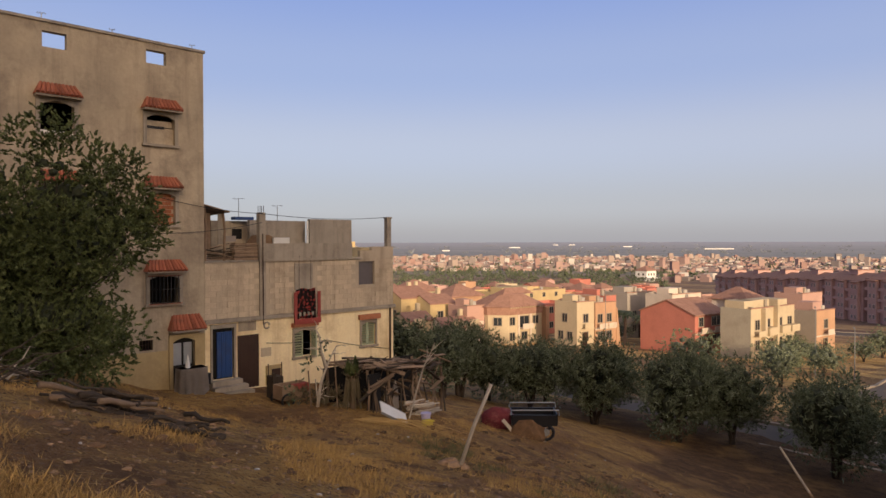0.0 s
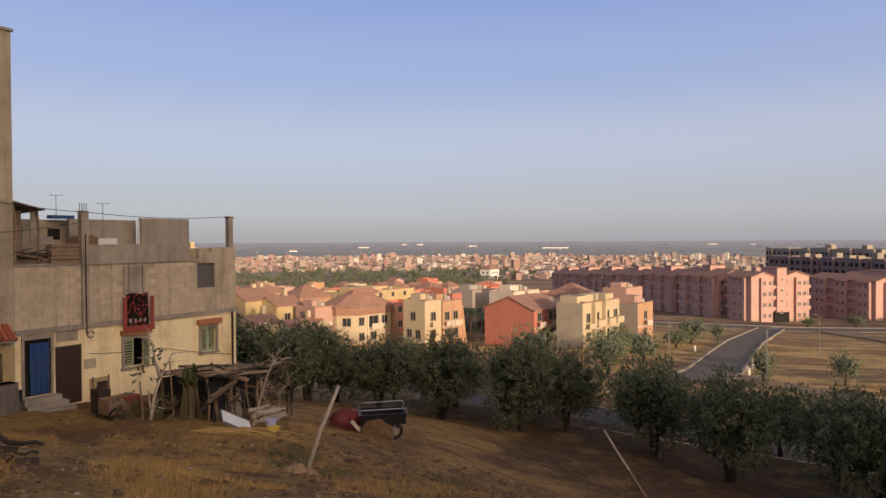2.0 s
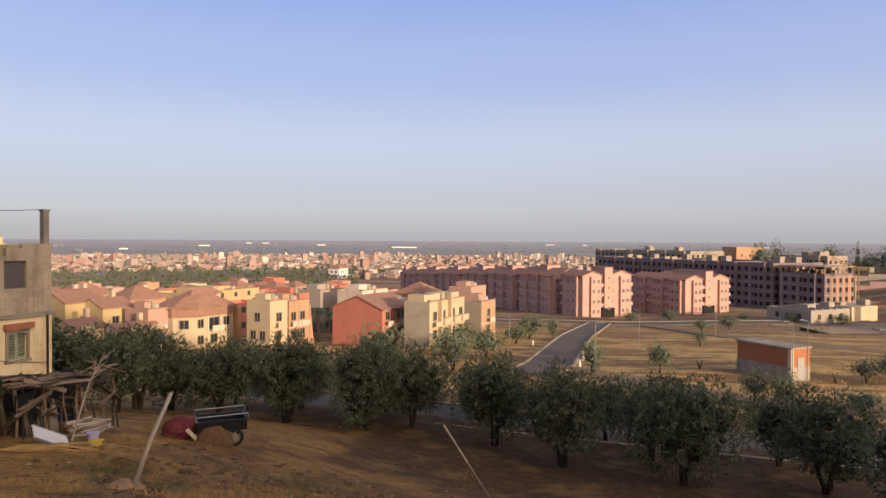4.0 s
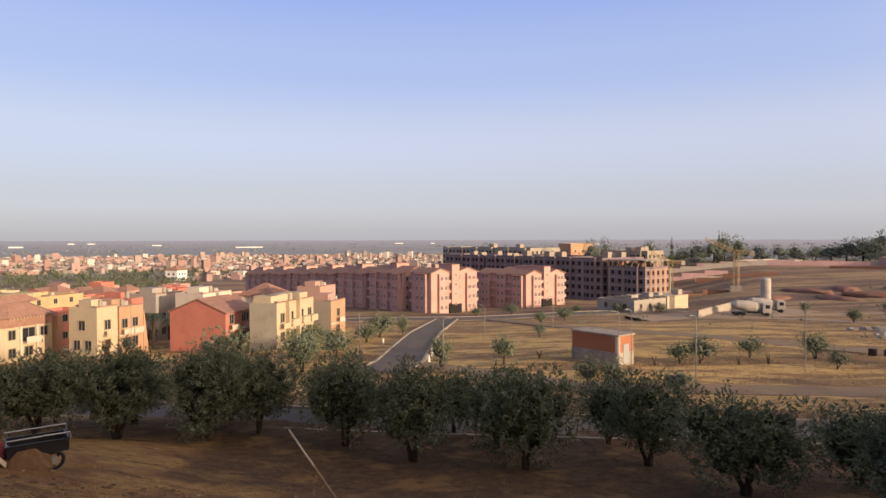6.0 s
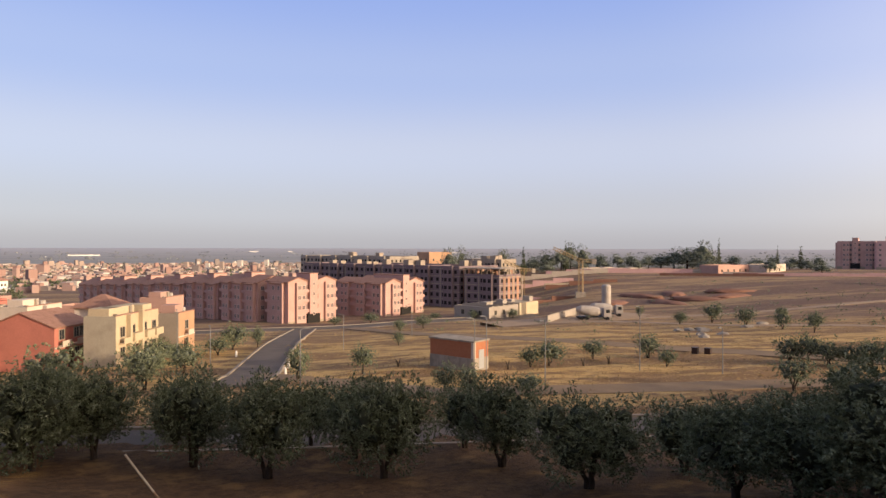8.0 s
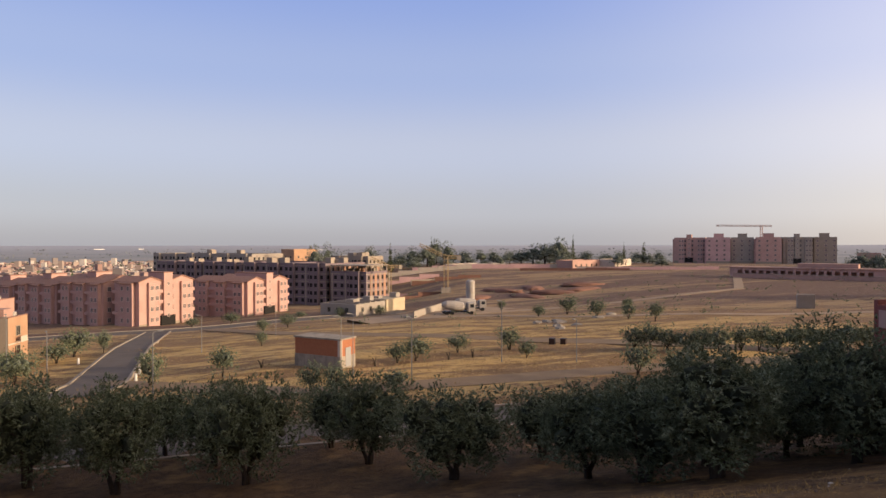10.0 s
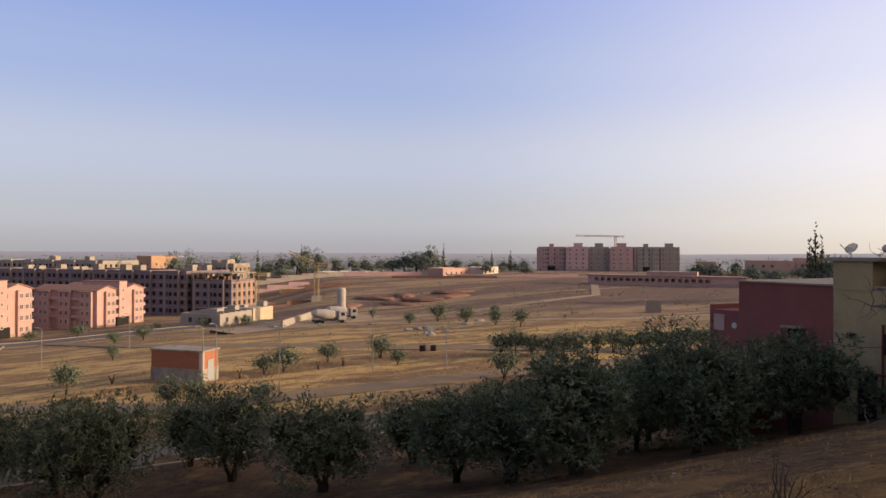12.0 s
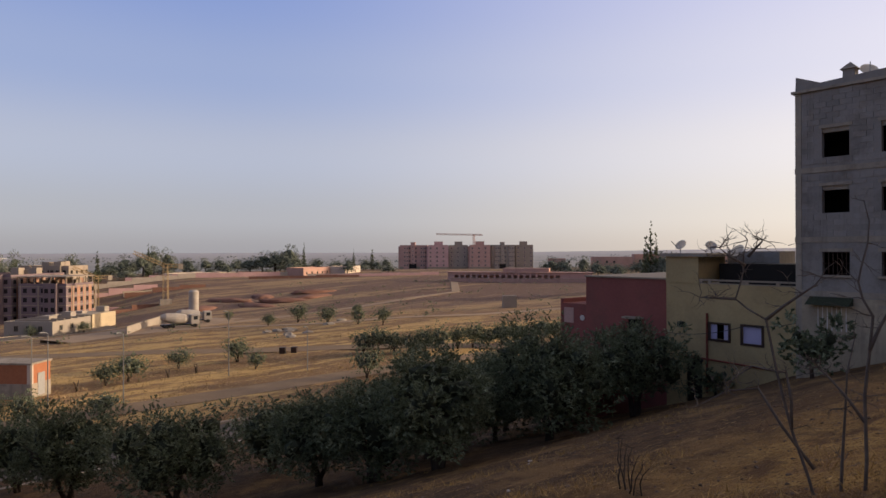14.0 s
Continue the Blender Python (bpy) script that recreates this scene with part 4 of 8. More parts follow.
def inner_foliage(centres, radii, parent, mat="dark_green", k=0.6, seed=0):
    """Rough dark clumps added deep inside a crown, its inner shade put into their colour."""
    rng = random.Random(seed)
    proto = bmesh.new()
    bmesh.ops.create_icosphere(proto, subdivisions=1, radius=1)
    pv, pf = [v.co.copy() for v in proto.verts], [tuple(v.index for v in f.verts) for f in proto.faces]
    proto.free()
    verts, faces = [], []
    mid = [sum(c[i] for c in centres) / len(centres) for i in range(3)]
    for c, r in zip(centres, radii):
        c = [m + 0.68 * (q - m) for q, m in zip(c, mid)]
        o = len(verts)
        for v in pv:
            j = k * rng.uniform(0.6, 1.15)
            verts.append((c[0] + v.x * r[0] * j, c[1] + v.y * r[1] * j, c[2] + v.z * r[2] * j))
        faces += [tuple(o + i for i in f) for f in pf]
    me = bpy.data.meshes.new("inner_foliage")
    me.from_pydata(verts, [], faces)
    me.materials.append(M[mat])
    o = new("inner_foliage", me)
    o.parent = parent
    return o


def olive_tree(seed, m, label, high=5.6, wide=3.0, count=30000, leaf="olive_leaf", size=0.075):
    """A twisted forked trunk, limbs, and a crown of lobes made of small narrow leaf sprays."""
    rng = random.Random(seed)
    th = thing("olive_tree", m, label, "tree", "olive trees on the slope")
    bm = bmesh.new()
    centres, radii = [], []
    forks = rng.randint(2, 3)
    g = high / 5.7
    for k in range(forks):
        a = rng.uniform(0, 6.28) if k == 0 else a + 6.28 / forks + rng.uniform(-0.5, 0.5)
        lean = rng.uniform(0.4, 0.9) * g
        p = [(0.05 * math.cos(a), 0.05 * math.sin(a), -0.3)]
        r = [0.16 * g]
        for i in range(1, 6):
            s = i / 5
            p.append((lean * s ** 1.2 * math.cos(a) + rng.uniform(-0.1, 0.1), lean * s ** 1.2 * math.sin(a) + rng.uniform(-0.1, 0.1), s * high * 0.42))
            r.append(0.14 * g * (1 - 0.6 * s))
        tube(bm, p, r, 7)
        for j in range(3):
            b = a + rng.uniform(-1.3, 1.3)
            e = Vector(p[-1 - j % 2])
            tip = e + g * Vector((math.cos(b) * rng.uniform(0.5, 1.2), math.sin(b) * rng.uniform(0.5, 1.2), rng.uniform(0.5, 1.3)))
            tube(bm, [e, (e + tip) / 2 + Vector((0.1, -0.08, 0.05)), tip], [0.06 * g, 0.04 * g, 0.015 * g], 5)
    part("trunk", bm, M["wood_dark"], th, smooth_=True)
    for k in range(58):
        cz = 1 - 2 * (k + 0.5) / 58
        a = k * 2.4 + rng.uniform(-0.3, 0.3)
        f = math.sqrt(1 - cz * cz) * (1.0 if cz > -0.2 else 0.85)
        d = rng.uniform(0.55, 1.0) * (0.9 + 0.18 * math.sin(a * 2 + seed))
        zz = high * (0.52 + 0.385 * cz * d)
        centres.append((wide * 0.8 * f * d * math.cos(a), wide * 0.8 * f * d * math.sin(a), zz))
        s = rng.uniform(0.5, 1.1) * wide * 0.215
        radii.append((s, s, s * rng.uniform(0.9, 1.5)))
    leaves("crown", centres, radii, count, size, seed, M[leaf], th, 0.4, 0.5)
    inner_foliage(centres, radii, th, "ridge_shade" if leaf == "haze_leaf" else "dark_green", 0.45 if leaf == "haze_leaf" else 0.6, seed)
    return th


def on_ground(x, y, rz=0, s=1.0, dz=0.0):
    return pose(x, y, ground_z(x, y) + dz, 0, 0, rz) @ Matrix.Diagonal((s, s, s, 1))


OLIVES = [olive_tree(11 + k, pose(0, 0, 0), "grey-green olive tree with a forked dark trunk", 5.8, 3.3 + 0.4 * (k % 2), 50000, size=0.056) for k in range(4)]
BACK = [olive_tree(31 + k, pose(0, 0, 0), "grey-green olive tree in the second row", 5.8, 3.4, 17000, size=0.085) for k in range(2)]
SPOTS = [
    (12.6, 38.6, 1.0), (9.0, 40.0, 0.95), (4.6, 40.5, 1.05), (16.2, 35.0, 1.05), (19.6, 35.6, 0.95), (22.3, 30.6, 1.0), (22.8, 25.3, 1.0), (25.6, 20.2, 1.02), (31.2, 16.6, 0.92),
    (28.6, 10.8, 1.05), (28.6, 4.6, 1.0), (27.0, 2.2, 1.05), (25.2, -0.4, 1.12), (27.5, -5.0, 1.1), (30.5, -9.6, 1.0), (34.0, -3.5, 1.0), (37.0, 1.5, 0.95),
    (0.8, 41.5, 1.0), (15.0, 43.0, 0.9), (25.5, 36.5, 0.8), (28.5, 24.5, 0.85), (34.5, 8.0, 0.9), (40.0, -8.0, 1.0), (32.5, -6.5, 1.0), (33.8, 20.5, 0.75), (20.5, 41.0, 0.8), (-2.5, 44.0, 1.0), (7.0, 44.5, 0.95), (11.2, 45.5, 0.9), (18.0, 39.0, 0.9), (3.2, 36.5, 0.85), (29.5, 29.0, 0.8), (38.5, -4.5, 0.95), (31.5, 0.0, 1.0), (36.5, -8.5, 1.0),
]
for k, (x, y, s) in enumerate(SPOTS):
    src = OLIVES[k % 4] if k < 17 else BACK[k % 2]
    low = 0.92 if x < 11 and y > 33 else 1.02 if y > 12 else 0.8 if y > -2 else 0.86
    m = on_ground(x, y, 67 * k, 1.0, -0.1) @ Matrix.Diagonal((s, s, s * low, 1))
    if k < 4 or k in (17, 18):
        src.matrix_basis = m
    else:
        c = copy_thing(src, pose(0, 0, 0))
        c.matrix_basis = m


# ---- the near house: a tall tan block and a lower terrace beside it ----
HOUSE = frame_at(-6.70, 25.12, 0, 51.5)


def tiled_hood(parent, x0, x1, z, rise, out=0.38, y=0.0):
    """A small sloping hood of barrel tiles on a board, narrower at the top."""
    hood = part("hood", bmesh.new(), M["roof_tile"], parent, "red clay tiled hood")
    bm = bmesh.new()
    inset = (x1 - x0) * 0.12
    lo = [(x0, y - out, z), (x1, y - out, z), (x1, y, z), (x0, y, z)]
    hi = [(x0 + inset, y - 0.1, z + rise), (x1 - inset, y - 0.1, z + rise), (x1 - inset, y, z + rise), (x0 + inset, y, z + rise)]
    a = [bm.verts.new(v) for v in lo]
    b = [bm.verts.new(v) for v in hi]
    bm.faces.new(a[::-1]), bm.faces.new(b)
    for i in range(4):
        bm.faces.new((a[i], a[(i + 1) % 4], b[(i + 1) % 4], b[i]))
    bm.to_mesh(hood.data)
    bm.free()
    hood.data.materials.clear()
    hood.data.materials.append(M["roof_tile"])
    n = max(4, int((x1 - x0) / 0.13))
    for i in range(n):
        s = (i + 0.5) / n
        bm = bmesh.new()
        xa, xb = x0 + s * (x1 - x0), x0 + inset + s * (x1 - x0 - 2 * inset)
        tube(bm, [(xa, y - out - 0.03, z + 0.02), ((xa + xb) / 2, y - (out + 0.1) / 2, z + rise / 2 + 0.03), (xb, y - 0.09, z + rise + 0.02)], [0.055, 0.055, 0.05], 6)
        part("tile", bm, M["roof_tile"], hood)
    part("hood_board", boxes((x0 + 0.03, x1 - 0.03, y - out + 0.03, y, z - 0.07, z - 0.003)), M["concrete"], parent)


def surround(parent, x0, x1, z0, z1, y=0.0, t=0.12, out=0.07, mat="concrete", sill=True):
    """A moulded frame round an opening, arched inside at the top."""
    bm = bmesh.new()
    box(bm, x0 - t, x0, y - out, y, z0, z1 + t)
    box(bm, x1, x1 + t, y - out, y, z0, z1 + t)
    box(bm, x0, x1, y - out, y, z1, z1 + t)
    n = 8
    w = x1 - x0
    top = [(x0 + w * i / n, z1 - 0.14 * (1 - math.sin(math.pi * i / n))) for i in range(n + 1)]
    for (xa, za), (xb, zb) in zip(top, top[1:]):
        prism(bm, [(xa, za), (xb, zb), (xb, z1), (xa, z1)], y - out + 0.01, y)
    part("surround", bm, M[mat], parent)
    if sill:
        part("sill", boxes((x0 - t - 0.04, x1 + t + 0.04, y - out - 0.05, y, z0 - 0.09, z0 - 0.002)), M[mat], parent)


def shutters(parent, x0, x1, z0, z1, y, mat, open_right=False, slats=9):
    """Two louvred leaves in one opening; one of them may stand open and show the dark room."""
    mid = (x0 + x1) / 2
    for a, c in ((x0, mid - 0.01), (mid + 0.01, x1)):
        if open_right and a > x0:
            leaf = part("shutter", boxes((c - 0.05, c, y - 0.35, y, z0, z1)), M[mat], parent)
            continue
        t = 0.05
        leaf = part("shutter", boxes((a, a + t, y, y + 0.04, z0, z1), (c - t, c, y, y + 0.04, z0, z1), (a + t, c - t, y, y + 0.04, z0, z0 + t), (a + t, c - t, y, y + 0.04, z1 - t, z1)), M[mat], parent, "pale green louvred shutter")
        for k in range(slats):
            zz = z0 + t + (k + 0.5) * (z1 - z0 - 2 * t) / slats
            bm = bmesh.new()
            box(bm, a + t, c - t, -0.006, 0.006, -0.045, 0.045, pose(0, y + 0.02, zz, 35))
            part("slat", bm, M[mat], leaf)


def grille(parent, x0, x1, z0, z1, y, mat="black_metal", step=0.13):
    g = part("grille", boxes((x0, x1, y, y + 0.02, z0, z0 + 0.03), (x0, x1, y, y + 0.02, z1 - 0.03, z1), (x0, x1, y, y + 0.02, (z0 + z1) / 2, (z0 + z1) / 2 + 0.02)), M[mat], parent)
    x = x0 + step / 2
    while x < x1:
        part("bar", boxes((x - 0.01, x + 0.01, y - 0.01, y + 0.01, z0 + 0.03, z1 - 0.03)), M[mat], g)
        x += step


tower = thing("tall_house", HOUSE, "four-storey tan plastered house with red tiled window hoods", "house")
OPENINGS = [(-5.22, -4.52, 6.2, 6.71), (-2.04, -1.35, 6.27, 6.74), (-5.3, -4.33, 3.45, 4.5), (-2.05, -1.08, 3.45, 4.5), (-2.05, -1.08, 0.6, 1.75), (-2.0, -0.95, -2.2, -1.2), (-1.2, -0.4, -5.9, -3.5), (-2.35, -1.88, -3.84, -3.46), (-5.3, -4.33, 0.6, 1.75)]
bm = bmesh.new()
wall_boxes(bm, -11, 0, -7, 6.98, 0, 0.25, OPENINGS)
part("front_wall", bm, M["plaster_tan"], tower)
part("side_wall", boxes((-0.25, 0, 0.25, 9, -7, 5.8)), M["plaster_tan"], tower)
part("end_wall", boxes((-11, -10.75, 0.25, 9, -7, 6.98)), M["plaster_tan"], tower)
part("rear_wall", boxes((-10.75, -0.25, 8.75, 9, -7, 6.0)), M["plaster_tan"], tower)
for z in (5.6, 2.8, 0.1, -2.65):
    part("floor_slab", boxes((-10.75, -0.25, 0.25, 8.75, z, z + 0.18)), M["concrete"], tower)
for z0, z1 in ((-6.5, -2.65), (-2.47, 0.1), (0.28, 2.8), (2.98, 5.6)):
    # near-black plane behind the windows, room shade as colour
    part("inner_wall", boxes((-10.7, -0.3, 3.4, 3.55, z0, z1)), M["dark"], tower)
bm = bmesh.new()
prism(bm, [(-0.02, 6.98), (-0.02, 5.8), (-2.9, 5.8), (-1.2, 6.35), (-0.9, 6.98)], 0.26, 0.4)
part("stair_parapet", bm, M["plaster_tan"], tower)
part("coping", boxes((-11.1, 0.06, -0.06, 0.31, 6.98, 7.07)), M["concrete"], tower)
for x0, x1, z0, z1 in OPENINGS[2:6] + OPENINGS[8:]:
    surround(tower, x0, x1, z0, z1)
    tiled_hood(tower, x0 - 0.2, x1 + 0.2, z1 + 0.16, 0.36)
part("shutter_board", boxes((-2.05, -1.08, 0.12, 0.16, 3.45, 4.06), (-2.05, -1.12, 0.14, 0.18, 4.08, 4.3)), M["plaster_tan"], tower, "pale roller board half closing the window")
grille(tower, -2.05, -1.4, 4.02, 4.1, 0.1)
part("sill_board", boxes((-5.3, -4.33, 0.1, 0.16, 3.45, 3.58)), M["white_paint"], tower)
infill = part("brick_infill", boxes((-2.05, -1.08, 0.16, 0.24, 0.6, 1.75)), M["mortar"], tower, "red brick infill of a window")
bk = None
for r in range(8):
    for c in range(5):
        x0 = -2.05 + 0.2 * c - (0.1 if r % 2 else 0)
        a, b = max(-2.05, x0), min(-1.08, x0 + 0.19)
        if b - a > 0.04:
            part("brick", boxes((a, b, 0.13, 0.17, 0.605 + r * 0.14, 0.605 + r * 0.14 + 0.125)), M["brick"], infill)
grille(tower, -2.0, -0.95, -2.2, -1.2, -0.14)
for z in (-2.2, -1.2):
    part("grille_rail", boxes((-2.06, -0.89, -0.16, 0.0, z - 0.02, z)), M["roof_tile"], tower)
tiled_hood(tower, -1.38, -0.08, -3.18, 0.5, 0.45)
surround(tower, -1.2, -0.4, -5.75, -3.5, t=0.14, mat="ochre", sill=False)
door = part("door", boxes((-1.2, -0.4, 0.14, 0.19, -5.9, -3.5)), M["blue_metal"], tower, "dull blue-grey metal door")
door.data.materials[0] = M["dark"]
part("panel", boxes((-1.14, -0.84, 0.11, 0.14, -4.5, -3.7), (-0.76, -0.46, 0.11, 0.14, -4.5, -3.7)), M["steel"], door)
grille(tower, -2.35, -1.88, -3.84, -3.46, 0.1, "brown_metal", 0.1)
part("ochre_base", boxes((-4.5, -1.35, -0.012, 0.0, -6.5, -3.9), (-0.24, 0.0, -0.012, 0.0, -6.5, -3.4)), M["ochre"], tower, "ochre washed lower wall")


def antenna(x, y, z, tall=0.9, arms=4, m=HOUSE):
    th = thing("antenna", m @ pose(x, y, z), "thin metal television antenna on a roof", "antenna", "roof antennas")
    bm = bmesh.new()
    tube(bm, [(0, 0, 0), (0, 0, tall)], [0.018, 0.014], 5)
    part("mast", bm, M["steel"], th)
    bm = bmesh.new()
    w = min(0.22, tall * 0.5)
    tube(bm, [(-w, 0, tall - 0.03), (w, 0, tall + 0.02)], [0.01, 0.01], 4)
    boom = part("boom", bm, M["steel"], th)
    for k in range(arms):
        bm = bmesh.new()
        xx = -w + 2 * w * k / max(1, arms - 1)
        tube(bm, [(xx, -w * 0.6, tall), (xx, w * 0.6, tall)], [0.008, 0.008], 4)
        part("rod", bm, M["steel"], boom)
    return th


antenna(-5.2, 0.15, 7.07, 0.22)
antenna(-3.1, 0.15, 7.07, 0.16, 2)
antenna(-0.35, 0.15, 7.07, 0.18, 2)
antenna(3.1, 3.5, -0.6, 2.5, 3)
antenna(4.5, 2.6, -0.6, 2.2, 2)

terrace = thing("terraced_house", HOUSE, "two-storey house, cream ground floor under bare concrete block", "house")
bm = bmesh.new()
wall_boxes(bm, 0.02, 9.08, -8.5, -3.1, 0.05, 0.3, [(0.3, 1.16, -5.25, -3.3), (1.31, 2.23, -5.75, -3.66), (3.82, 4.72, -4.8, -3.7), (7.24, 8.0, -4.7, -3.64)])
tagged(part("ground_floor_wall", bm, M["plaster_cream"], terrace), "cream limewashed wall with patches of bare plaster")
bm = bmesh.new()
wall_boxes(bm, 0.02, 9.08, -2.95, -0.8, 0.06, 0.3, [(7.11, 8.0, -1.96, -0.91)])
upper = part("upper_wall", bm, M["mortar"], terrace, "grey mortar of the block wall")
part("side_wall", boxes((8.83, 9.08, 0.3, 8, -8.5, -0.3)), M["plaster_cream"], terrace)
part("rear_wall", boxes((0.02, 8.83, 7.75, 8, -8.5, -0.3)), M["concrete"], terrace)
part("roof_slab", boxes((0.02, 8.83, 0.3, 7.75, -0.95, -0.8)), M["concrete"], terrace)
part("floor_slab", boxes((0.02, 8.83, 0.3, 7.75, -3.1, -2.95)), M["concrete"], terrace)
# dark planes added behind the openings to shade the rooms
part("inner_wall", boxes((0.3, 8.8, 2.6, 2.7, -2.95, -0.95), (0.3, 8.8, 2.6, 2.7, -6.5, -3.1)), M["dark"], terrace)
part("band", boxes((0.02, 9.14, -0.06, 0.3, -3.1, -2.95)), M["concrete"], terrace)
part("roof_band", boxes((2.5, 7.2, -0.03, 0.3, -0.8, -0.7), (0.02, 2.2, 0.0, 0.3, -0.8, -0.74)), M["concrete"], terrace)
part("parapet", boxes((2.5, 6.75, 0.04, 0.24, -0.7, -0.08)), M["concrete"], terrace, "stained cement parapet")
part("corner_wall", boxes((7.2, 9.08, 0.05, 0.25, -0.8, -0.42), (7.85, 9.08, 0.05, 0.25, -0.42, -0.25)), M["mortar"], terrace)
part("corner_post", boxes((8.75, 8.98, 0.06, 0.29, -0.25, 1.05), (8.72, 9.01, 0.03, 0.32, 1.05, 1.12)), M["concrete"], terrace, "bare concrete post")
part("column", boxes((2.24, 2.5, -0.02, 0.24, -3.0, 1.15)), M["concrete"], terrace, "rough concrete column")
for dx, dy in ((0.05, 0.03), (0.2, 0.03), (0.05, 0.19), (0.2, 0.19)):
    bm = bmesh.new()
    tube(bm, [(2.24 + dx, dy, 1.1), (2.245 + dx, dy + 0.01, 1.42)], [0.012, 0.012], 4)
    part("rebar", bm, M["brown_metal"], terrace)
part("roof_room", boxes((3.0, 5.75, 2.3, 2.5, -0.8, 0.92), (5.62, 7.9, 1.7, 1.9, -0.8, 1.0), (7.72, 7.9, 1.9, 4.0, -0.8, 1.0)), M["concrete"], terrace, "unfinished block room on the roof")
part("gap_board", boxes((5.5, 5.58, 1.75, 1.8, -0.75, 0.9)), M["white_paint"], terrace)
bm = bmesh.new()
prism(bm, [(2.62, -0.8), (5.1, -0.8), (4.3, -0.2), (3.3, 0.28), (3.05, 0.25), (2.75, -0.1)], 1.2, 2.2)
part("sand_mound", bm, M["stone"], terrace, "heap of sand on the roof")
part("roof_sheet", boxes((3.44, 4.2, 1.05, 1.15, -0.15, 0.16)), M["white_paint"], terrace)
# single blocks of the upper wall
for r in range(10):
    z0 = -2.94 + r * 0.212
    x = 0.03 - (0.22 if r % 2 else 0)
    while x < 9.07:
        a, b = max(0.03, x), min(9.07, x + 0.43)
        x += 0.445
        if b - a < 0.08 or (a < 2.5 and b > 2.24) or (a < 8.02 and b > 7.09 and z0 < -0.9 and z0 + 0.2 > -1.97) or (a < 4.72 and b > 3.82 and z0 > -2.1):
            continue
        j = 0.006 * math.sin(a * 37 + r * 11)
        part("block", boxes((a, b, 0.045 + j, 0.075, z0, z0 + 0.198)), M["block"], upper)
part("window_pane", boxes((7.11, 8.0, 0.2, 0.22, -1.96, -0.91)), M["dusk_glass"], terrace, "dull dark window pane")
part("niche", boxes((3.84, 4.7, 0.02, 0.07, -2.02, -0.92)), M["concrete"], terrace)
for x in (4.02, 4.58):
    bm = bmesh.new()
    tube(bm, [(x, -0.01, -2.0), (x, -0.01, -0.85), (x + 0.02, -0.02, -0.6)], [0.009, 0.009, 0.009], 5)
    part("niche_pipe", bm, M["brown_metal"], terrace)
for a in ((2.37, -3.0, 1.1), ):
    bm = bmesh.new()
    tube(bm, [(2.37, -0.05, -3.3), (2.37, -0.05, -2.9), (2.36, -0.05, 0.3)], [0.025, 0.025, 0.02], 5)
    part("waste_pipe", bm, M["brown_metal"], terrace)
bm = bmesh.new()
tube(bm, [(8.86, 0.0, -6.3), (8.86, 0.0, -3.1)], [0.045, 0.045], 6)
part("drain_pipe", bm, M["brown_metal"], terrace)
# openings of the ground floor
# near-black plate for the shade inside the half-open doorway
part("blue_door", boxes((0.3, 1.16, 0.2, 0.24, -5.25, -3.3)), M["dark"], terrace)
bl = part("blue_curtain", bmesh.new(), M["blue_metal"], terrace, "blue ribbed metal door standing half open")
bm = bmesh.new()
prism(bm, [(0.5, -5.2), (1.12, -5.2), (1.12, -3.45), (0.5, -3.45)], 0.09, 0.12)
bm.to_mesh(bl.data)
bm.free()
for k in range(7):
    x0 = 0.5 + k * 0.088
    part("rib", boxes((x0, x0 + 0.07, 0.055 + 0.02 * (k % 2), 0.088, -5.2, -3.45)), M["blue_metal"], bl)
part("door_frame", boxes((0.22, 0.3, 0.0, 0.2, -5.25, -3.2), (1.16, 1.24, 0.0, 0.2, -5.25, -3.2), (0.22, 1.24, -0.02, 0.2, -3.3, -3.16)), M["concrete"], terrace)
brown = part("brown_door", boxes((1.31, 2.23, 0.1, 0.14, -5.9, -3.66)), M["brown_metal"], terrace, "dark brown metal door")
for k in range(6):
    part("rib", boxes((1.36 + 0.145 * k, 1.45 + 0.145 * k, 0.085, 0.1, -5.7, -3.72)), M["brown_metal"], brown)
surround(terrace, 3.82, 4.72, -4.8, -3.7, 0.05, 0.1, 0.05, "kerb")
surround(terrace, 7.24, 8.0, -4.7, -3.64, 0.05, 0.1, 0.05, "kerb")
part("roof_strip", boxes((3.68, 4.9, -0.12, 0.05, -3.55, -3.38)), M["brick"], terrace)
part("roof_strip", boxes((7.06, 8.22, -0.12, 0.05, -3.52, -3.3)), M["brick"], terrace)
shutters(terrace, 3.82, 4.72, -4.8, -3.72, 0.12, "green_paint", open_right=True)
shutters(terrace, 7.24, 8.0, -4.7, -3.66, 0.12, "green_paint")
meter = part("meter_niche", boxes((2.5, 3.2, -0.04, 0.05, -5.75, -4.98)), M["ochre"], terrace)
part("vent_grille", boxes((2.72, 3.1, -0.08, -0.04, -5.45, -5.12)), M["brown_metal"], meter)
for x in (2.55, 3.15):
    part("bracket", boxes((x, x + 0.03, -0.06, -0.03, -5.95, -4.9)), M["brown_metal"], meter)
bm = bmesh.new()
tube(bm, [(2.55 + 0.12 * math.cos(k * 0.7), 0.02, -3.35 + 0.12 * math.sin(k * 0.7)) for k in range(9)], [0.035] * 9, 5)
part("cable_coil", bm, M["concrete"], terrace)
part("bare_patch", boxes((1.35, 2.1, 0.044, 0.05, -3.5, -3.12)), M["plaster_tan"], terrace)
part("bare_patch", boxes((2.3, 2.75, 0.044, 0.05, -4.6, -4.25)), M["plaster_tan"], terrace)
for k in range(3):
    tagged(thing("step", HOUSE @ pose(0, 0, 0), "worn cement doorstep before the blue door", "step", "doorsteps"), kind="")
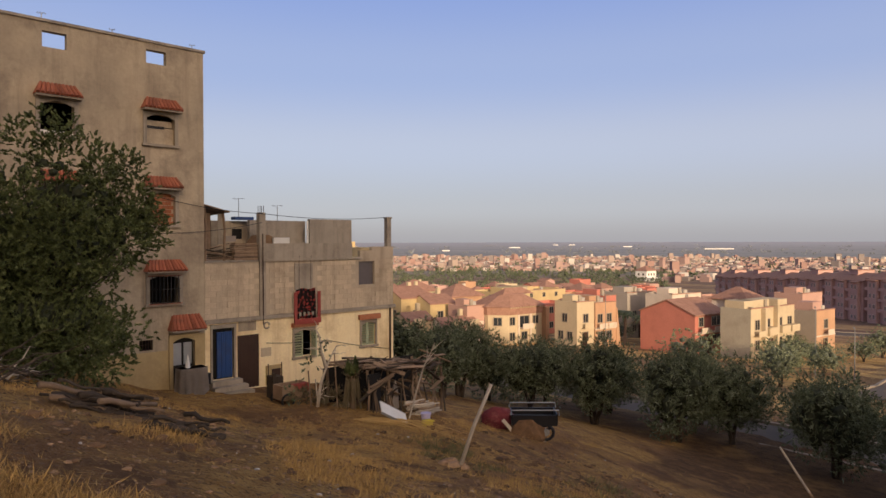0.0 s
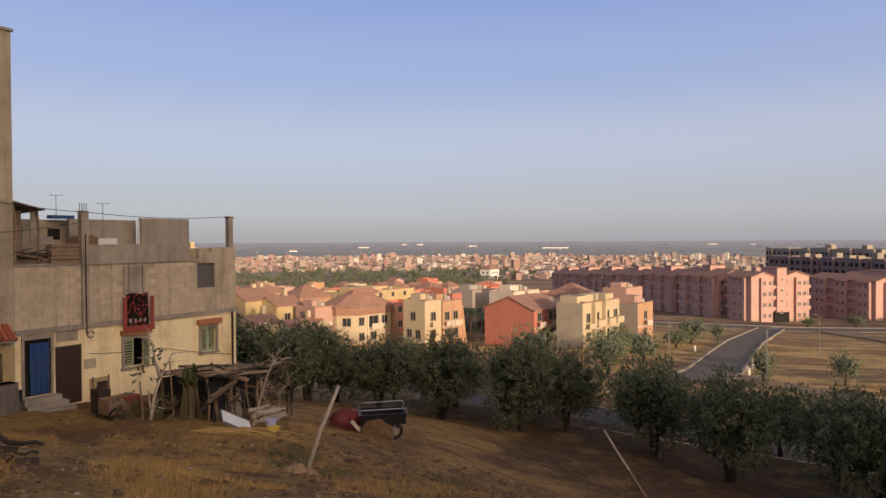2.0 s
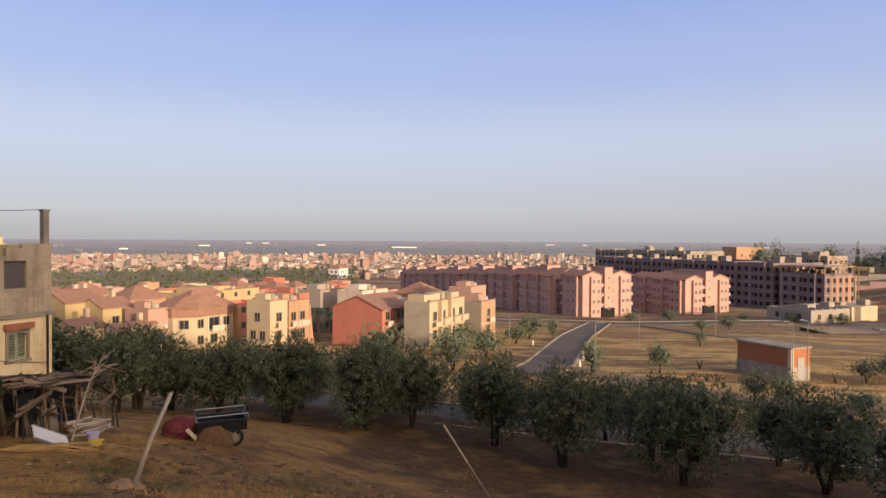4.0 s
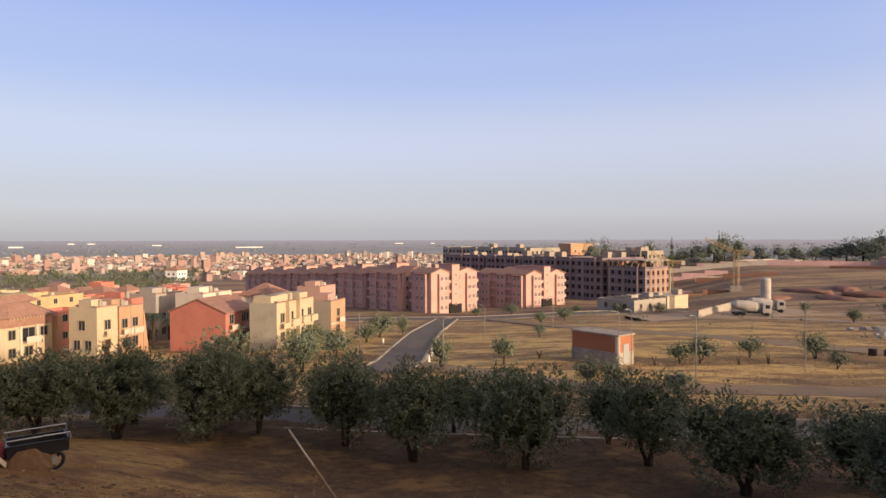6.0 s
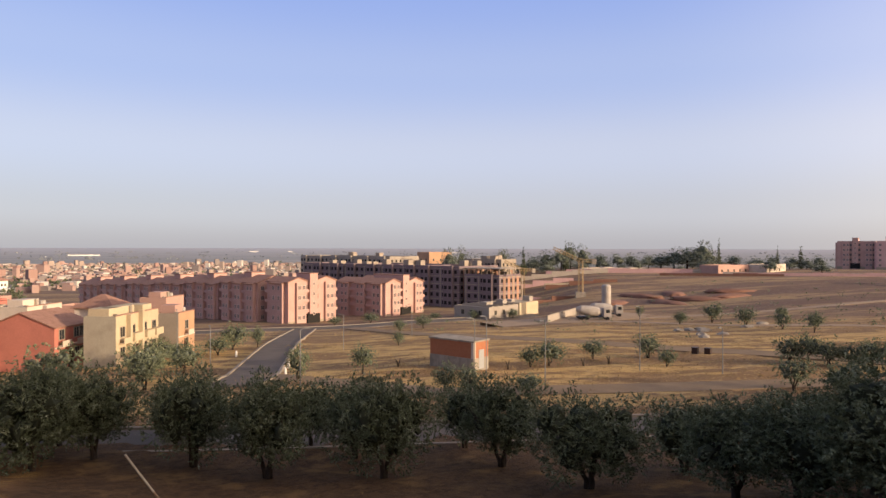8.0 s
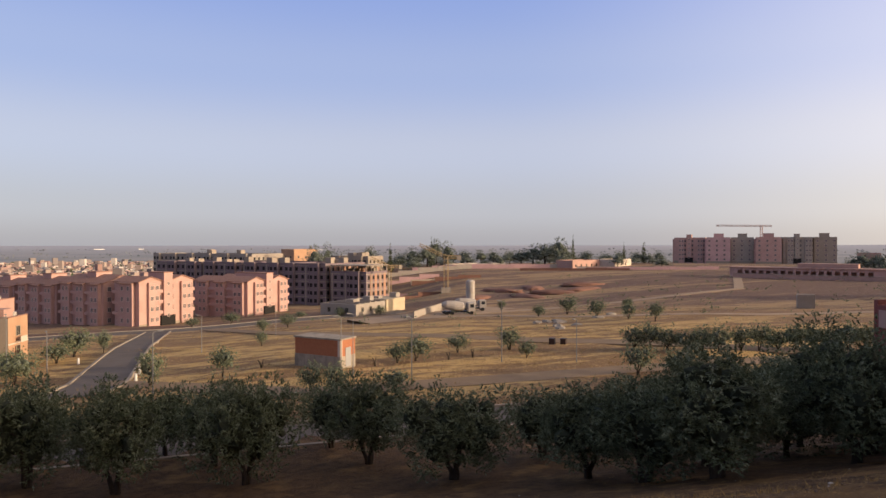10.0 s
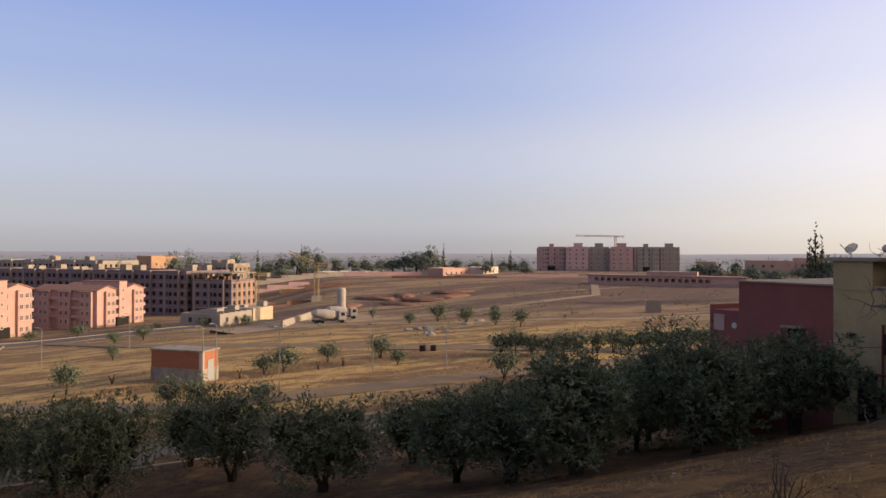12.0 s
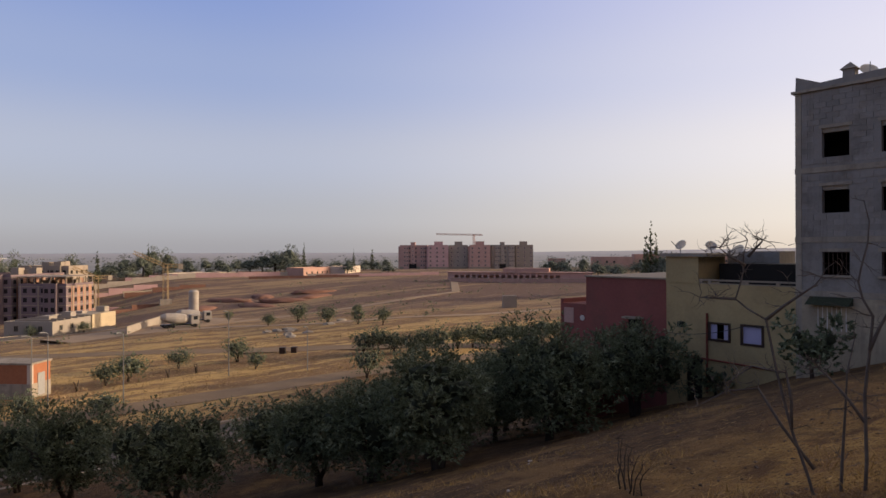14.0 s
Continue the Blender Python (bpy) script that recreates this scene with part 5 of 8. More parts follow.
steps = [o for o in scene.objects if o.name.split(".")[0] == "step"]
for k, o in enumerate(steps):
    part("slab", boxes((0.15 - 0.04 * k, 1.35 + 0.09 * k, -0.32 - 0.3 * k, 0.05 - 0.32 * k if k else 0.05, -6.2, -5.26 - 0.17 * k)), M["concrete"], o)


def cloth(name, x0, x1, z0, z1, y, mat, label, category, waves=5, depth=0.04, m=HOUSE):
    th = thing(name, m, label, category)
    bm = bmesh.new()
    nx, nz = 28, 18
    g = []
    for j in range(nz + 1):
        s = j / nz
        spread = 1 + 0.1 * s
        row = []
        for i in range(nx + 1):
            u = i / nx - 0.5
            row.append(bm.verts.new(((x0 + x1) / 2 + u * (x1 - x0) * spread, y - depth * (0.4 + s) * (1 + math.sin(u * waves * 6.28 + s)) - 0.03, z1 + (z0 - z1) * s - 0.03 * math.sin(u * 9))))
        g.append(row)
    for j in range(nz):
        for i in range(nx):
            bm.faces.new((g[j][i], g[j + 1][i], g[j + 1][i + 1], g[j][i + 1]))
    bmesh.ops.solidify(bm, geom=bm.faces[:], thickness=0.015)
    part("fabric", bm, mat, th, smooth_=True)
    return th


def carpet_material():
    """Black pile with a red floral scatter and a red border."""
    m = material("floral carpet", (0.03, 0.02, 0.02), (0.045, 0.025, 0.022), 6, 0.95, 0.4, 60)
    n, l = m.node_tree.nodes, m.node_tree.links
    b = n["Principled BSDF"]
    old = b.inputs["Base Color"].links[0].from_socket
    tc = n.new("ShaderNodeTexCoord")
    vo = n.new("ShaderNodeTexVoronoi")
    vo.inputs["Scale"].default_value = 7.0
    l.new(tc.outputs["Object"], vo.inputs["Vector"])
    no = n.new("ShaderNodeTexNoise")
    no.inputs["Scale"].default_value = 3.2
    l.new(tc.outputs["Object"], no.inputs["Vector"])
    ad = n.new("ShaderNodeMath")
    ad.operation = "ADD"
    l.new(vo.outputs["Distance"], ad.inputs[0]), l.new(no.outputs["Fac"], ad.inputs[1])
    r = n.new("ShaderNodeMapRange")
    r.inputs[1].default_value, r.inputs[2].default_value = 0.92, 0.84
    l.new(ad.outputs[0], r.inputs[0])
    x = n.new("ShaderNodeMix")
    x.data_type = "RGBA"
    x.inputs["B"].default_value = (0.42, 0.07, 0.06, 1)
    l.new(old, x.inputs["A"]), l.new(r.outputs[0], x.inputs["Factor"])
    l.new(x.outputs["Result"], b.inputs["Base Color"])
    return m


M["carpet"] = carpet_material()
M["red_cloth"] = material("dull red cloth", (0.32, 0.07, 0.055), (0.24, 0.05, 0.045), 3, 0.95, 0.3, 40)
M["grey_cloth"] = material("dusty grey cloth", (0.34, 0.29, 0.25), (0.25, 0.21, 0.18), 2, 0.95, 0.3, 40)
rug = cloth("hanging_carpet", 3.86, 4.78, -3.22, -1.98, 0.02, M["carpet"], "black and red floral carpet hung out of the window niche", "carpet")
part("border", boxes((3.7, 3.84, -0.17, -0.13, -3.33, -2.1), (4.82, 4.96, -0.17, -0.13, -3.33, -2.1), (3.7, 4.96, -0.2, -0.16, -3.42, -3.2)), M["red_cloth"], rug, "red border")


# shelter of poles and reed mats on the roof
shelter = thing("roof_shelter", HOUSE, "ramshackle roof shelter of poles, boards and reed mats", "shelter")
for x, y, z in ((0.18, 0.35, 1.35), (0.95, 0.4, 1.1), (0.2, 2.2, 1.3), (0.95, 2.2, 1.05)):
    bm = bmesh.new()
    tube(bm, [(x, y, -0.8), (x + 0.04, y, z * 0.4), (x - 0.02, y, z)], [0.05, 0.045, 0.04], 6)
    part("pole", bm, M["wood_old"], shelter)
for k in range(9):
    bm = bmesh.new()
    box(bm, 0.08, 1.1, -0.1, 0.13, -0.02, 0.02, pose(0, 0.2 + 0.24 * k, 1.4 - 0.01 * k, 4 * math.sin(k * 3), 14))
    part("mat_strip", bm, M["wood_old"], shelter)
part("side_board", boxes((0.75, 1.0, 0.45, 0.5, -0.1, 1.08)), M["concrete"], shelter)
part("side_board", boxes((0.35, 0.6, 0.8, 0.85, -0.3, 1.1)), M["wood_old"], shelter)
for k in range(16):
    bm = bmesh.new()
    s = math.sin(k * 12.9) * 0.5 + 0.5
    q = math.sin(k * 7.7) * 0.5 + 0.5
    tube(bm, [(0.1 + 0.3 * q, 0.3 + 0.2 * s, -0.7 + 0.03 * k), (1.2 + s, 0.2 + 0.3 * q, -0.65 + 0.045 * k * q)], [0.025, 0.02], 5)
    part("stick", bm, M["wood_dark"] if k % 3 else M["wood_old"], shelter)
for k in range(9):
    part("stacked_plank", boxes((1.25 + 0.03 * math.sin(k * 5), 2.22 + 0.02 * math.sin(k * 3), 0.1, 0.5, -0.72 + 0.075 * k, -0.66 + 0.075 * k)), M["wood_old"], shelter)
part("sack", boxes((1.0, 1.5, 0.5, 0.9, 0.0, 0.22)), M["grey_cloth"], shelter)
part("back_room", boxes((1.6, 4.1, 3.0, 3.2, -0.8, 0.89), (2.5, 2.95, 2.95, 3.0, 0.55, 0.6)), M["plaster_tan"], shelter)
part("tarp", boxes((2.45, 3.3, 2.5, 2.9, 0.93, 1.06)), M["blue_metal"], shelter, "blue tarpaulin")
part("back_window", boxes((2.53, 2.97, 2.96, 3.0, 0.11, 0.55)), M["dark"], shelter)


def cable(points, label="thin black overhead cable between roofs", m=HOUSE, r=0.012, sag=0.15):
    th = thing("cable", m, label, "cable", "overhead cables")
    for a, b in zip(points, points[1:]):
        bm = bmesh.new()
        a, b = Vector(a), Vector(b)
        n = 8
        tube(bm, [a.lerp(b, i / n) - Vector((0, 0, sag * 4 * (i / n) * (1 - i / n))) for i in range(n + 1)], [r] * (n + 1), 4)
        part("span", bm, M["black_metal"], th)


cable([(-2.4, -0.1, 1.75), (2.37, -0.06, 1.1), (8.86, 0.1, 1.12)])
cable([(-2.4, -0.1, 0.3), (2.3, -0.1, 0.75)])
cable([(2.5, 0.0, -4.05), (5.4, 0.0, -4.25), (8.85, 0.0, -5.0)], "slack washing line along the wall", sag=0.05)

# clothes-draped stand before the tall house
stand = thing("draped_stand", HOUSE, "stand draped with grey cloth and a white bottle", "stand")
for x in (-1.22, -0.48):
    for y in (-0.55, -1.0):
        part("leg", boxes((x, x + 0.05, y, y + 0.05, -6.0, -4.55)), M["wood_old"], stand)
part("top", boxes((-1.27, -0.4, -1.05, -0.5, -4.55, -4.5)), M["wood_old"], stand)
bm = bmesh.new()
ring = [(-0.36, -0.5), (-0.36, -1.08), (-1.32, -1.08), (-1.32, -0.5)]
path = []
for (xa, ya), (xb, yb) in zip(ring, ring[1:]):
    n = 16 if xa != xb else 7
    path += [(xa + (xb - xa) * i / n, ya + (yb - ya) * i / n) for i in range(n)]
rows = []
for s in (0.0, 0.05, 0.35, 0.7, 1.0):
    row = []
    for i, (x, y) in enumerate(path):
        out = 0.98 + 0.02 * s + (0.04 + 0.1 * s) * math.sin(i * 1.35)
        row.append(bm.verts.new((-0.84 + (x + 0.84) * out, -0.78 + (y + 0.78) * out, -4.47 - s * (1.1 + 0.25 * math.sin(i * 0.6 + 1)))))
    rows.append(row)
for a, b in zip(rows, rows[1:]):
    for i in range(len(path) - 1):
        bm.faces.new((a[i], b[i], b[i + 1], a[i + 1]))
bm.faces.new(rows[0])
bmesh.ops.solidify(bm, geom=bm.faces[:], thickness=0.02)
part("drape", bm, M["grey_cloth"], stand, "dusty grey cloth", True)
part("bag", boxes((-0.36, -0.18, -0.9, -0.75, -5.15, -4.75)), M["black_metal"], stand, "small black bag")
bm = bmesh.new()
tube(bm, [(-0.98, -0.8, -4.5), (-0.98, -0.8, -4.25), (-0.98, -0.8, -4.0)], [0.1, 0.06, 0.012], 8)
part("bottle", bm, M["white_paint"], stand, "white cone-shaped bottle")

# ---- grey block house and yellow house across the slope ----
SIDE = frame_at(25.65, -14.36, 0, 231.5)
grey = thing("grey_house", SIDE, "four-storey bare grey block house with dark windows", "house")
GO = [(x, x + 0.93, z0, z1) for x in (0.95, 2.9, 4.9, 6.9) for z0, z1 in ((3.5, 4.6), (1.4, 2.42), (-0.94, -0.06))] + [(0.72, 1.86, -3.05, -2.1), (2.9, 3.9, -3.05, -2.1)]
bm = bmesh.new()
wall_boxes(bm, 0, 9, -9, 6.06, 0.02, 0.25, GO)
gw = part("front_wall", bm, M["grey_block"], grey)
part("side_wall", boxes((0, 0.25, 0.25, 9, -9, 6.06)), M["grey_block"], grey)
part("end_wall", boxes((8.75, 9, 0.25, 9, -9, 6.06)), M["grey_block"], grey)
part("rear_wall", boxes((0.25, 8.75, 8.75, 9, -9, 6.06)), M["grey_block"], grey)
for z in (5.85, 2.9, 0.2, -2.0):
    part("floor_slab", boxes((0.25, 8.75, 0.25, 8.75, z, z + 0.18)), M["concrete"], grey)
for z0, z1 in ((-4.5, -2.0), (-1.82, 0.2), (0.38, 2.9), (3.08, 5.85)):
    # room shade on each floor, drawn as a near-black plane
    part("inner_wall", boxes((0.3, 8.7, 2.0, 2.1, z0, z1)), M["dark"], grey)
part("cornice", boxes((-0.12, 9.1, -0.1, 0.25, 6.06, 6.16)), M["concrete"], grey)
bm = bmesh.new()
prism(bm, [(0.0, 6.16), (9, 6.16), (9, 6.75), (0.9, 6.36), (0.02, 6.72)], 0.02, 0.2)
part("parapet", bm, M["grey_block"], grey)
for z in (2.95, 0.3, -1.75):
    part("floor_band", boxes((-0.02, 9, -0.012, 0.02, z, z + 0.2)), M["concrete"], grey)
part("corner_column", boxes((0, 0.22, -0.008, 0.02, -9, 6.06)), M["concrete"], grey)
for x0, x1, z0, z1 in GO:
    part("lintel", boxes((x0 - 0.1, x1 + 0.1, -0.006, 0.02, z1, z1 + 0.12)), M["concrete"], grey)
    if z0 > 1:
        part("shutter_box", boxes((x0, x1, 0.08, 0.2, z1 - 0.16, z1)), M["concrete"], grey)
for k in range(4):
    x0, x1 = GO[3 * k + 2][:2]
    grille(grey, x0, x1, -0.94, -0.06, 0.0, "brown_metal", 0.15)
    part("sill", boxes((x0 - 0.1, x1 + 0.1, -0.1, 0.02, -1.02, -0.94)), M["concrete"], grey)
grille(grey, 0.72, 1.86, -3.05, -2.1, 0.0, "white_paint", 0.16)
bm = bmesh.new()
prism(bm, [(-0.5, 0), (0, 0.28), (0, 0)], 0.5, 2.0)
aw = part("awning", bm, M["green_paint"], grey, "dark green awning over a window")
aw.data.materials[0] = M["dark_green"]
aw.matrix_basis = Matrix(((0, 1, 0, 0), (1, 0, 0, 0), (0, 0, 1, -2.05), (0, 0, 0, 1)))
part("plaster_base", boxes((-0.004, 9, -0.004, 0.02, -9, -1.78)), M["plaster_tan"], grey)
for r in range(26):
    z0 = 5.82 - r * 0.212
    x = 0.23 - (0.22 if r % 2 else 0)
    while x < 4.4:
        a, b = max(0.23, x), min(4.4, x + 0.43)
        x += 0.445
        mx, mz = (a + b) / 2, z0 + 0.1
        if b - a < 0.1 or any(a < h[1] + 0.11 and b > h[0] - 0.11 and z0 < h[3] + 0.13 and z0 + 0.2 > h[2] - 0.02 for h in GO) or any(z - 0.02 < z0 + 0.19 and z0 < z + 0.22 for z in (2.95, 0.3)):
            continue
        part("block", boxes((a, b, 0.005 + 0.005 * math.sin(a * 31 + r * 7), 0.03, z0, z0 + 0.198)), M["grey_block"], gw)


def dish(m, s=0.4, label="pale satellite dish on a short pole", group="satellite dishes"):
    th = thing("satellite_dish", m, label, "satellite dish", group)
    bm = bmesh.new()
    tube(bm, [(0, 0, 0), (0, 0, 0.45)], [0.025, 0.025], 5)
    part("pole", bm, M["steel"], th)
    bm = bmesh.new()
    rings = []
    for j in range(5):
        r = s * j / 4
        rings.append([bm.verts.new((r * math.cos(k * 0.3927), 0.3 * (r * r / s) - 0.1, r * math.sin(k * 0.3927) * 1.08)) for k in range(16)] if j else [bm.verts.new((0, -0.1, 0))])
    for k in range(16):
        bm.faces.new((rings[0][0], rings[1][k], rings[1][(k + 1) % 16]))
    for a, b in zip(rings[1:], rings[2:]):
        for k in range(16):
            bm.faces.new((a[k], b[k], b[(k + 1) % 16], a[(k + 1) % 16]))
    bmesh.ops.solidify(bm, geom=bm.faces[:], thickness=0.02)
    p = part("reflector", bm, M["white_paint"], th, smooth_=True)
    p.matrix_basis = pose(0, 0, 0.6, 40, 0, 20)
    bm = bmesh.new()
    tube(bm, [(0, 0.05, 0.3), (0, 0.55, 0.75)], [0.012, 0.02], 4)
    part("feed_arm", bm, M["steel"], th)
    return th


dish(SIDE @ pose(2.3, 0.8, 6.1, 0, 0, 200), 0.32)
chim = thing("chimney", SIDE @ pose(1.7, 0.7, 6.05), "small pointed block chimney on a roof", "chimney")
part("shaft", boxes((-0.2, 0.2, -0.2, 0.2, 0, 0.75)), M["grey_block"], chim)
bm = bmesh.new()
v = [bm.verts.new(c) for c in ((-0.28, -0.28, 0.75), (0.28, -0.28, 0.75), (0.28, 0.28, 0.75), (-0.28, 0.28, 0.75), (0, 0, 1.05))]
bm.faces.new(v[3::-1])
for i in range(4):
    bm.faces.new((v[i], v[(i + 1) % 4], v[4]))
part("cap", bm, M["concrete"], chim)

YEL = frame_at(31.81, -13.13, 0, 231.5)
yellow = thing("yellow_house", YEL, "ochre yellow two-storey house with a roof terrace", "house")
YO = [(0.56, 1.45, -4.2, -3.5), (2.12, 2.98, -4.25, -3.48), (-0.7, 0.15, -7.4, -5.2)]
bm = bmesh.new()
wall_boxes(bm, -1.75, 9, -10, -1.6, 0, 0.25, YO)
part("front_wall", bm, M["ochre"], yellow)
part("side_wall", boxes((-1.75, -1.5, 0.25, 9, -10, -1.6)), M["ochre"], yellow)
part("roof_slab", boxes((-1.5, 9, 0.25, 9, -1.85, -1.7)), M["concrete"], yellow)
# near-black backing that shades the yellow house's openings
part("inner_wall", boxes((-1.4, 8.8, 1.6, 1.7, -9, -1.85)), M["dark"], yellow)
part("stair_tower", boxes((-1.75, -0.02, -0.03, 2.6, -1.6, -0.3)), M["ochre"], yellow)
part("tower_cap", boxes((-2.0, 0.5, -0.2, 2.8, -0.3, -0.14)), M["concrete"], yellow, "flat grey concrete cap")
part("terrace_rail", boxes((0.0, 9, 0.0, 0.12, -1.46, -1.38), (0.0, 9, 0.0, 0.2, -1.6, -1.56)), M["kerb"], yellow)
for x in (0.0, 0.45, 2.0, 2.2, 3.6, 4.6, 6.0):
    part("rail_post", boxes((x, x + 0.16, 0.01, 0.11, -1.56, -1.46)), M["kerb"], yellow)
# a solid near-black box stands for the shelter's dark inside
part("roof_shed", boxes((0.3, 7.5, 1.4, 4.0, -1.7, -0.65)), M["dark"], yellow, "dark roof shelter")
part("roof_room", boxes((-0.2, 2.4, 3.2, 5.0, -1.7, -0.05)), M["grey_block"], yellow)
for x0, x1, z0, z1 in YO[:2]:
    t = 0.1
    part("window_frame", boxes((x0 - t, x0, -0.05, 0.05, z0 - t, z1 + t), (x1, x1 + t, -0.05, 0.05, z0 - t, z1 + t), (x0, x1, -0.05, 0.05, z1, z1 + t), (x0, x1, -0.05, 0.05, z0 - t, z0)), M["blue_metal"], yellow).data.materials[0] = M["brown_metal"]
M["lilac"] = material("pale lilac paint", (0.5, 0.45, 0.62), (0.43, 0.39, 0.55), 2, 0.6)
part("casement", boxes((0.56, 0.86, 0.05, 0.09, -4.2, -3.5), (1.2, 1.45, 0.05, 0.09, -4.2, -3.5)), M["lilac"], yellow, "pale lilac casement")
part("casement", boxes((2.12, 2.98, 0.05, 0.09, -4.25, -3.48)), M["lilac"], yellow, "pale lilac casement")
M["rust"] = material("red-brown pipe paint", (0.22, 0.05, 0.03), (0.16, 0.04, 0.025), 3, 0.6)
for pts in ([(0.42, -0.06, -3.0), (0.42, -0.06, -6.8)], [(-1.0, -0.06, -5.15), (0.9, -0.06, -5.2), (3.5, -0.06, -5.3)]):
    bm = bmesh.new()
    tube(bm, pts, [0.05] * len(pts), 6)
    part("pipe", bm, M["rust"], yellow, "red-brown pipe")
part("wall_lamp", boxes((-1.05, -0.8, -0.2, 0.0, -3.75, -3.5)), M["black_metal"], yellow)
part("side_door", boxes((-0.7, 0.15, 0.12, 0.16, -7.4, -5.2)), M["dark"], yellow)
part("door_arch", boxes((-0.75, 0.2, -0.06, 0.0, -5.35, -5.2)), M["black_metal"], yellow)
dish(YEL @ pose(-1.2, 0.4, -0.3, 0, 0, 160), 0.28)
dish(YEL @ pose(0.2, 0.8, -0.35, 0, 0, 200), 0.27)
dish(YEL @ pose(1.1, 1.6, -0.6, 0, 0, 150), 0.33)
cable([(-1.6, -0.1, -4.1), (2.5, -0.6, -3.4), (6.0, -1.0, -2.6)], "thin service cable to a yellow house", YEL, 0.015, 0.2)
M["wine"] = material("dark brick red render", (0.28, 0.095, 0.08), (0.22, 0.075, 0.065), 0.4, 0.93, 0.3, 6, stain=0.3)
redw = thing("red_house", frame_at(35.2, -10.9, 0, 231.5), "brick red rendered house beside the yellow one", "house")
part("wall", boxes((-3.3, 2.25, 0.4, 9, -10, -1.5)), M["wine"], redw)
part("coping", boxes((-3.35, 2.27, 0.3, 9.1, -1.5, -1.42)), M["kerb"], redw)
part("annex", boxes((-5.6, -3.3, 0.9, 7, -10, -3.15), (-5.6, -5.4, 0.9, 7, -3.15, -2.9)), M["wine"], redw)
part("annex_panel", boxes((-5.3, -4.6, 0.86, 0.9, -4.3, -3.4)), M["salmon"], redw)
part("window_hood", boxes((-0.6, 0.5, -0.05, 0.4, -3.65, -3.55)), M["kerb"], redw)
part("window_pane", boxes((-0.45, 0.35, 0.37, 0.4, -4.5, -3.65)), M["dark"], redw)
for k in range(6):
    bm = bmesh.new()
    box(bm, -0.16, 0.16, -0.02, 0.02, -0.04, 0.04, pose(-3.95, 0.87, -3.95, 0, 30 * k))
    part("star_ray", bm, M["white_paint"], redw)


# ---- the yard: sheds, wood, canes, a motor tricycle, trees and clutter ----
def broad_tree(m, seed, lobes, count, size, mat, label, trunk_h=2.0, trunk_r=0.14, group="", name="tree", slim=0.55):
    """A leafy tree: trunk, spreading limbs to each lobe of the crown, and many leaf sprays."""
    th = thing(name, m, label, "tree", group)
    rng = random.Random(seed)
    bm = bmesh.new()
    tube(bm, [(0, 0, -0.3), (0.06, 0.03, trunk_h * 0.5), (0, 0.08, trunk_h)], [trunk_r * 1.3, trunk_r, trunk_r * 0.8], 8)
    for (x, y, z), _ in lobes:
        s = Vector((0, 0.05, trunk_h * rng.uniform(0.6, 1)))
        e = Vector((x, y, z)) * 0.8
        mid = s.lerp(e, 0.5) + Vector((rng.uniform(-0.2, 0.2), rng.uniform(-0.2, 0.2), rng.uniform(0, 0.3)))
        tube(bm, [s, mid, e], [trunk_r * 0.4, trunk_r * 0.25, trunk_r * 0.1], 5)
    part("trunk", bm, M["wood_dark"], th, smooth_=True)
    leaves("crown", [c for c, _ in lobes], [(r, r, r * 1.05) for _, r in lobes], count, size, seed, mat, th, slim, 0.5)
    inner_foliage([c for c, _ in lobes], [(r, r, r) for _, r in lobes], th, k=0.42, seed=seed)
    return th


rng = random.Random(5)
lobes = []
for k in range(46):
    a, f = k * 2.4, math.sqrt((k + 0.4) / 46)
    zz = 0.6 + ((k * 0.618) % 1) * (2.9 + 2.6 * (1 - f ** 1.9))
    lobes.append(((2.45 * f * math.cos(a) - 0.4, 2.45 * f * math.sin(a), zz), rng.uniform(0.6, 0.95)))
for k in range(22):
    a = k * 2.4
    f = math.sqrt((k + 0.4) / 22)
    lobes.append(((2.3 * f * math.cos(a) - 0.3, 2.3 * f * math.sin(a), 3.9 + 2.6 * (1 - f ** 1.6) + rng.uniform(-0.3, 0.6)), rng.uniform(0.28, 0.5)))
for k in range(30):
    a = k * 2.4
    f = math.sqrt((k + 0.4) / 30)
    lobes.append(((2.3 * f * math.cos(a) - 0.5, 2.3 * f * math.sin(a), 0.5 + 3.0 * ((k * 0.382) % 1)), rng.uniform(0.6, 0.85)))
for k in range(26):
    w, f = rng.uniform(-2.6, 1.7), rng.uniform(0.8, 1.7)
    lobes.append(((0.45 * f + 0.89 * w, -0.89 * f + 0.45 * w, 0.2 + 4.2 * ((k * 0.618) % 1)), rng.uniform(0.55, 0.8)))
lobes = [q for q in lobes if q[0][2] > 0.5 + 0.95 * max(0.0, 0.9 * q[0][0] + 0.44 * q[0][1] - 1.1)]
for k in range(12):
    w = 1.7 + 0.9 * ((k * 0.618) % 1)
    lobes.append(((0.9 * w, 0.44 * w, 3.4 + 2.4 * ((k * 0.382) % 1)), rng.uniform(0.35, 0.6)))
broad_tree(on_ground(-8.35, 16.95), 21, lobes, 170000, 0.044, M["green_leaf"], "dense dark green leafy tree before a tall house", 1.6, 0.1)


def log(x0, y0, x1, y1, z0, z1, r, mat, parent, bend=0.1, name="log"):
    bm = bmesh.new()
    a, b = Vector((x0, y0, z0)), Vector((x1, y1, z1))
    n = 5
    side = Vector((-(b - a).y, (b - a).x, 0)).normalized() * bend
    tube(bm, [a.lerp(b, i / n) + side * math.sin(i * 2.1) + Vector((0, 0, 0.5 * bend * math.sin(i * 1.7))) for i in range(n + 1)], [r * (1 - 0.08 * i + 0.1 * math.sin(i * 3)) for i in range(n + 1)], 7)
    return part(name, bm, mat, parent, smooth_=True)


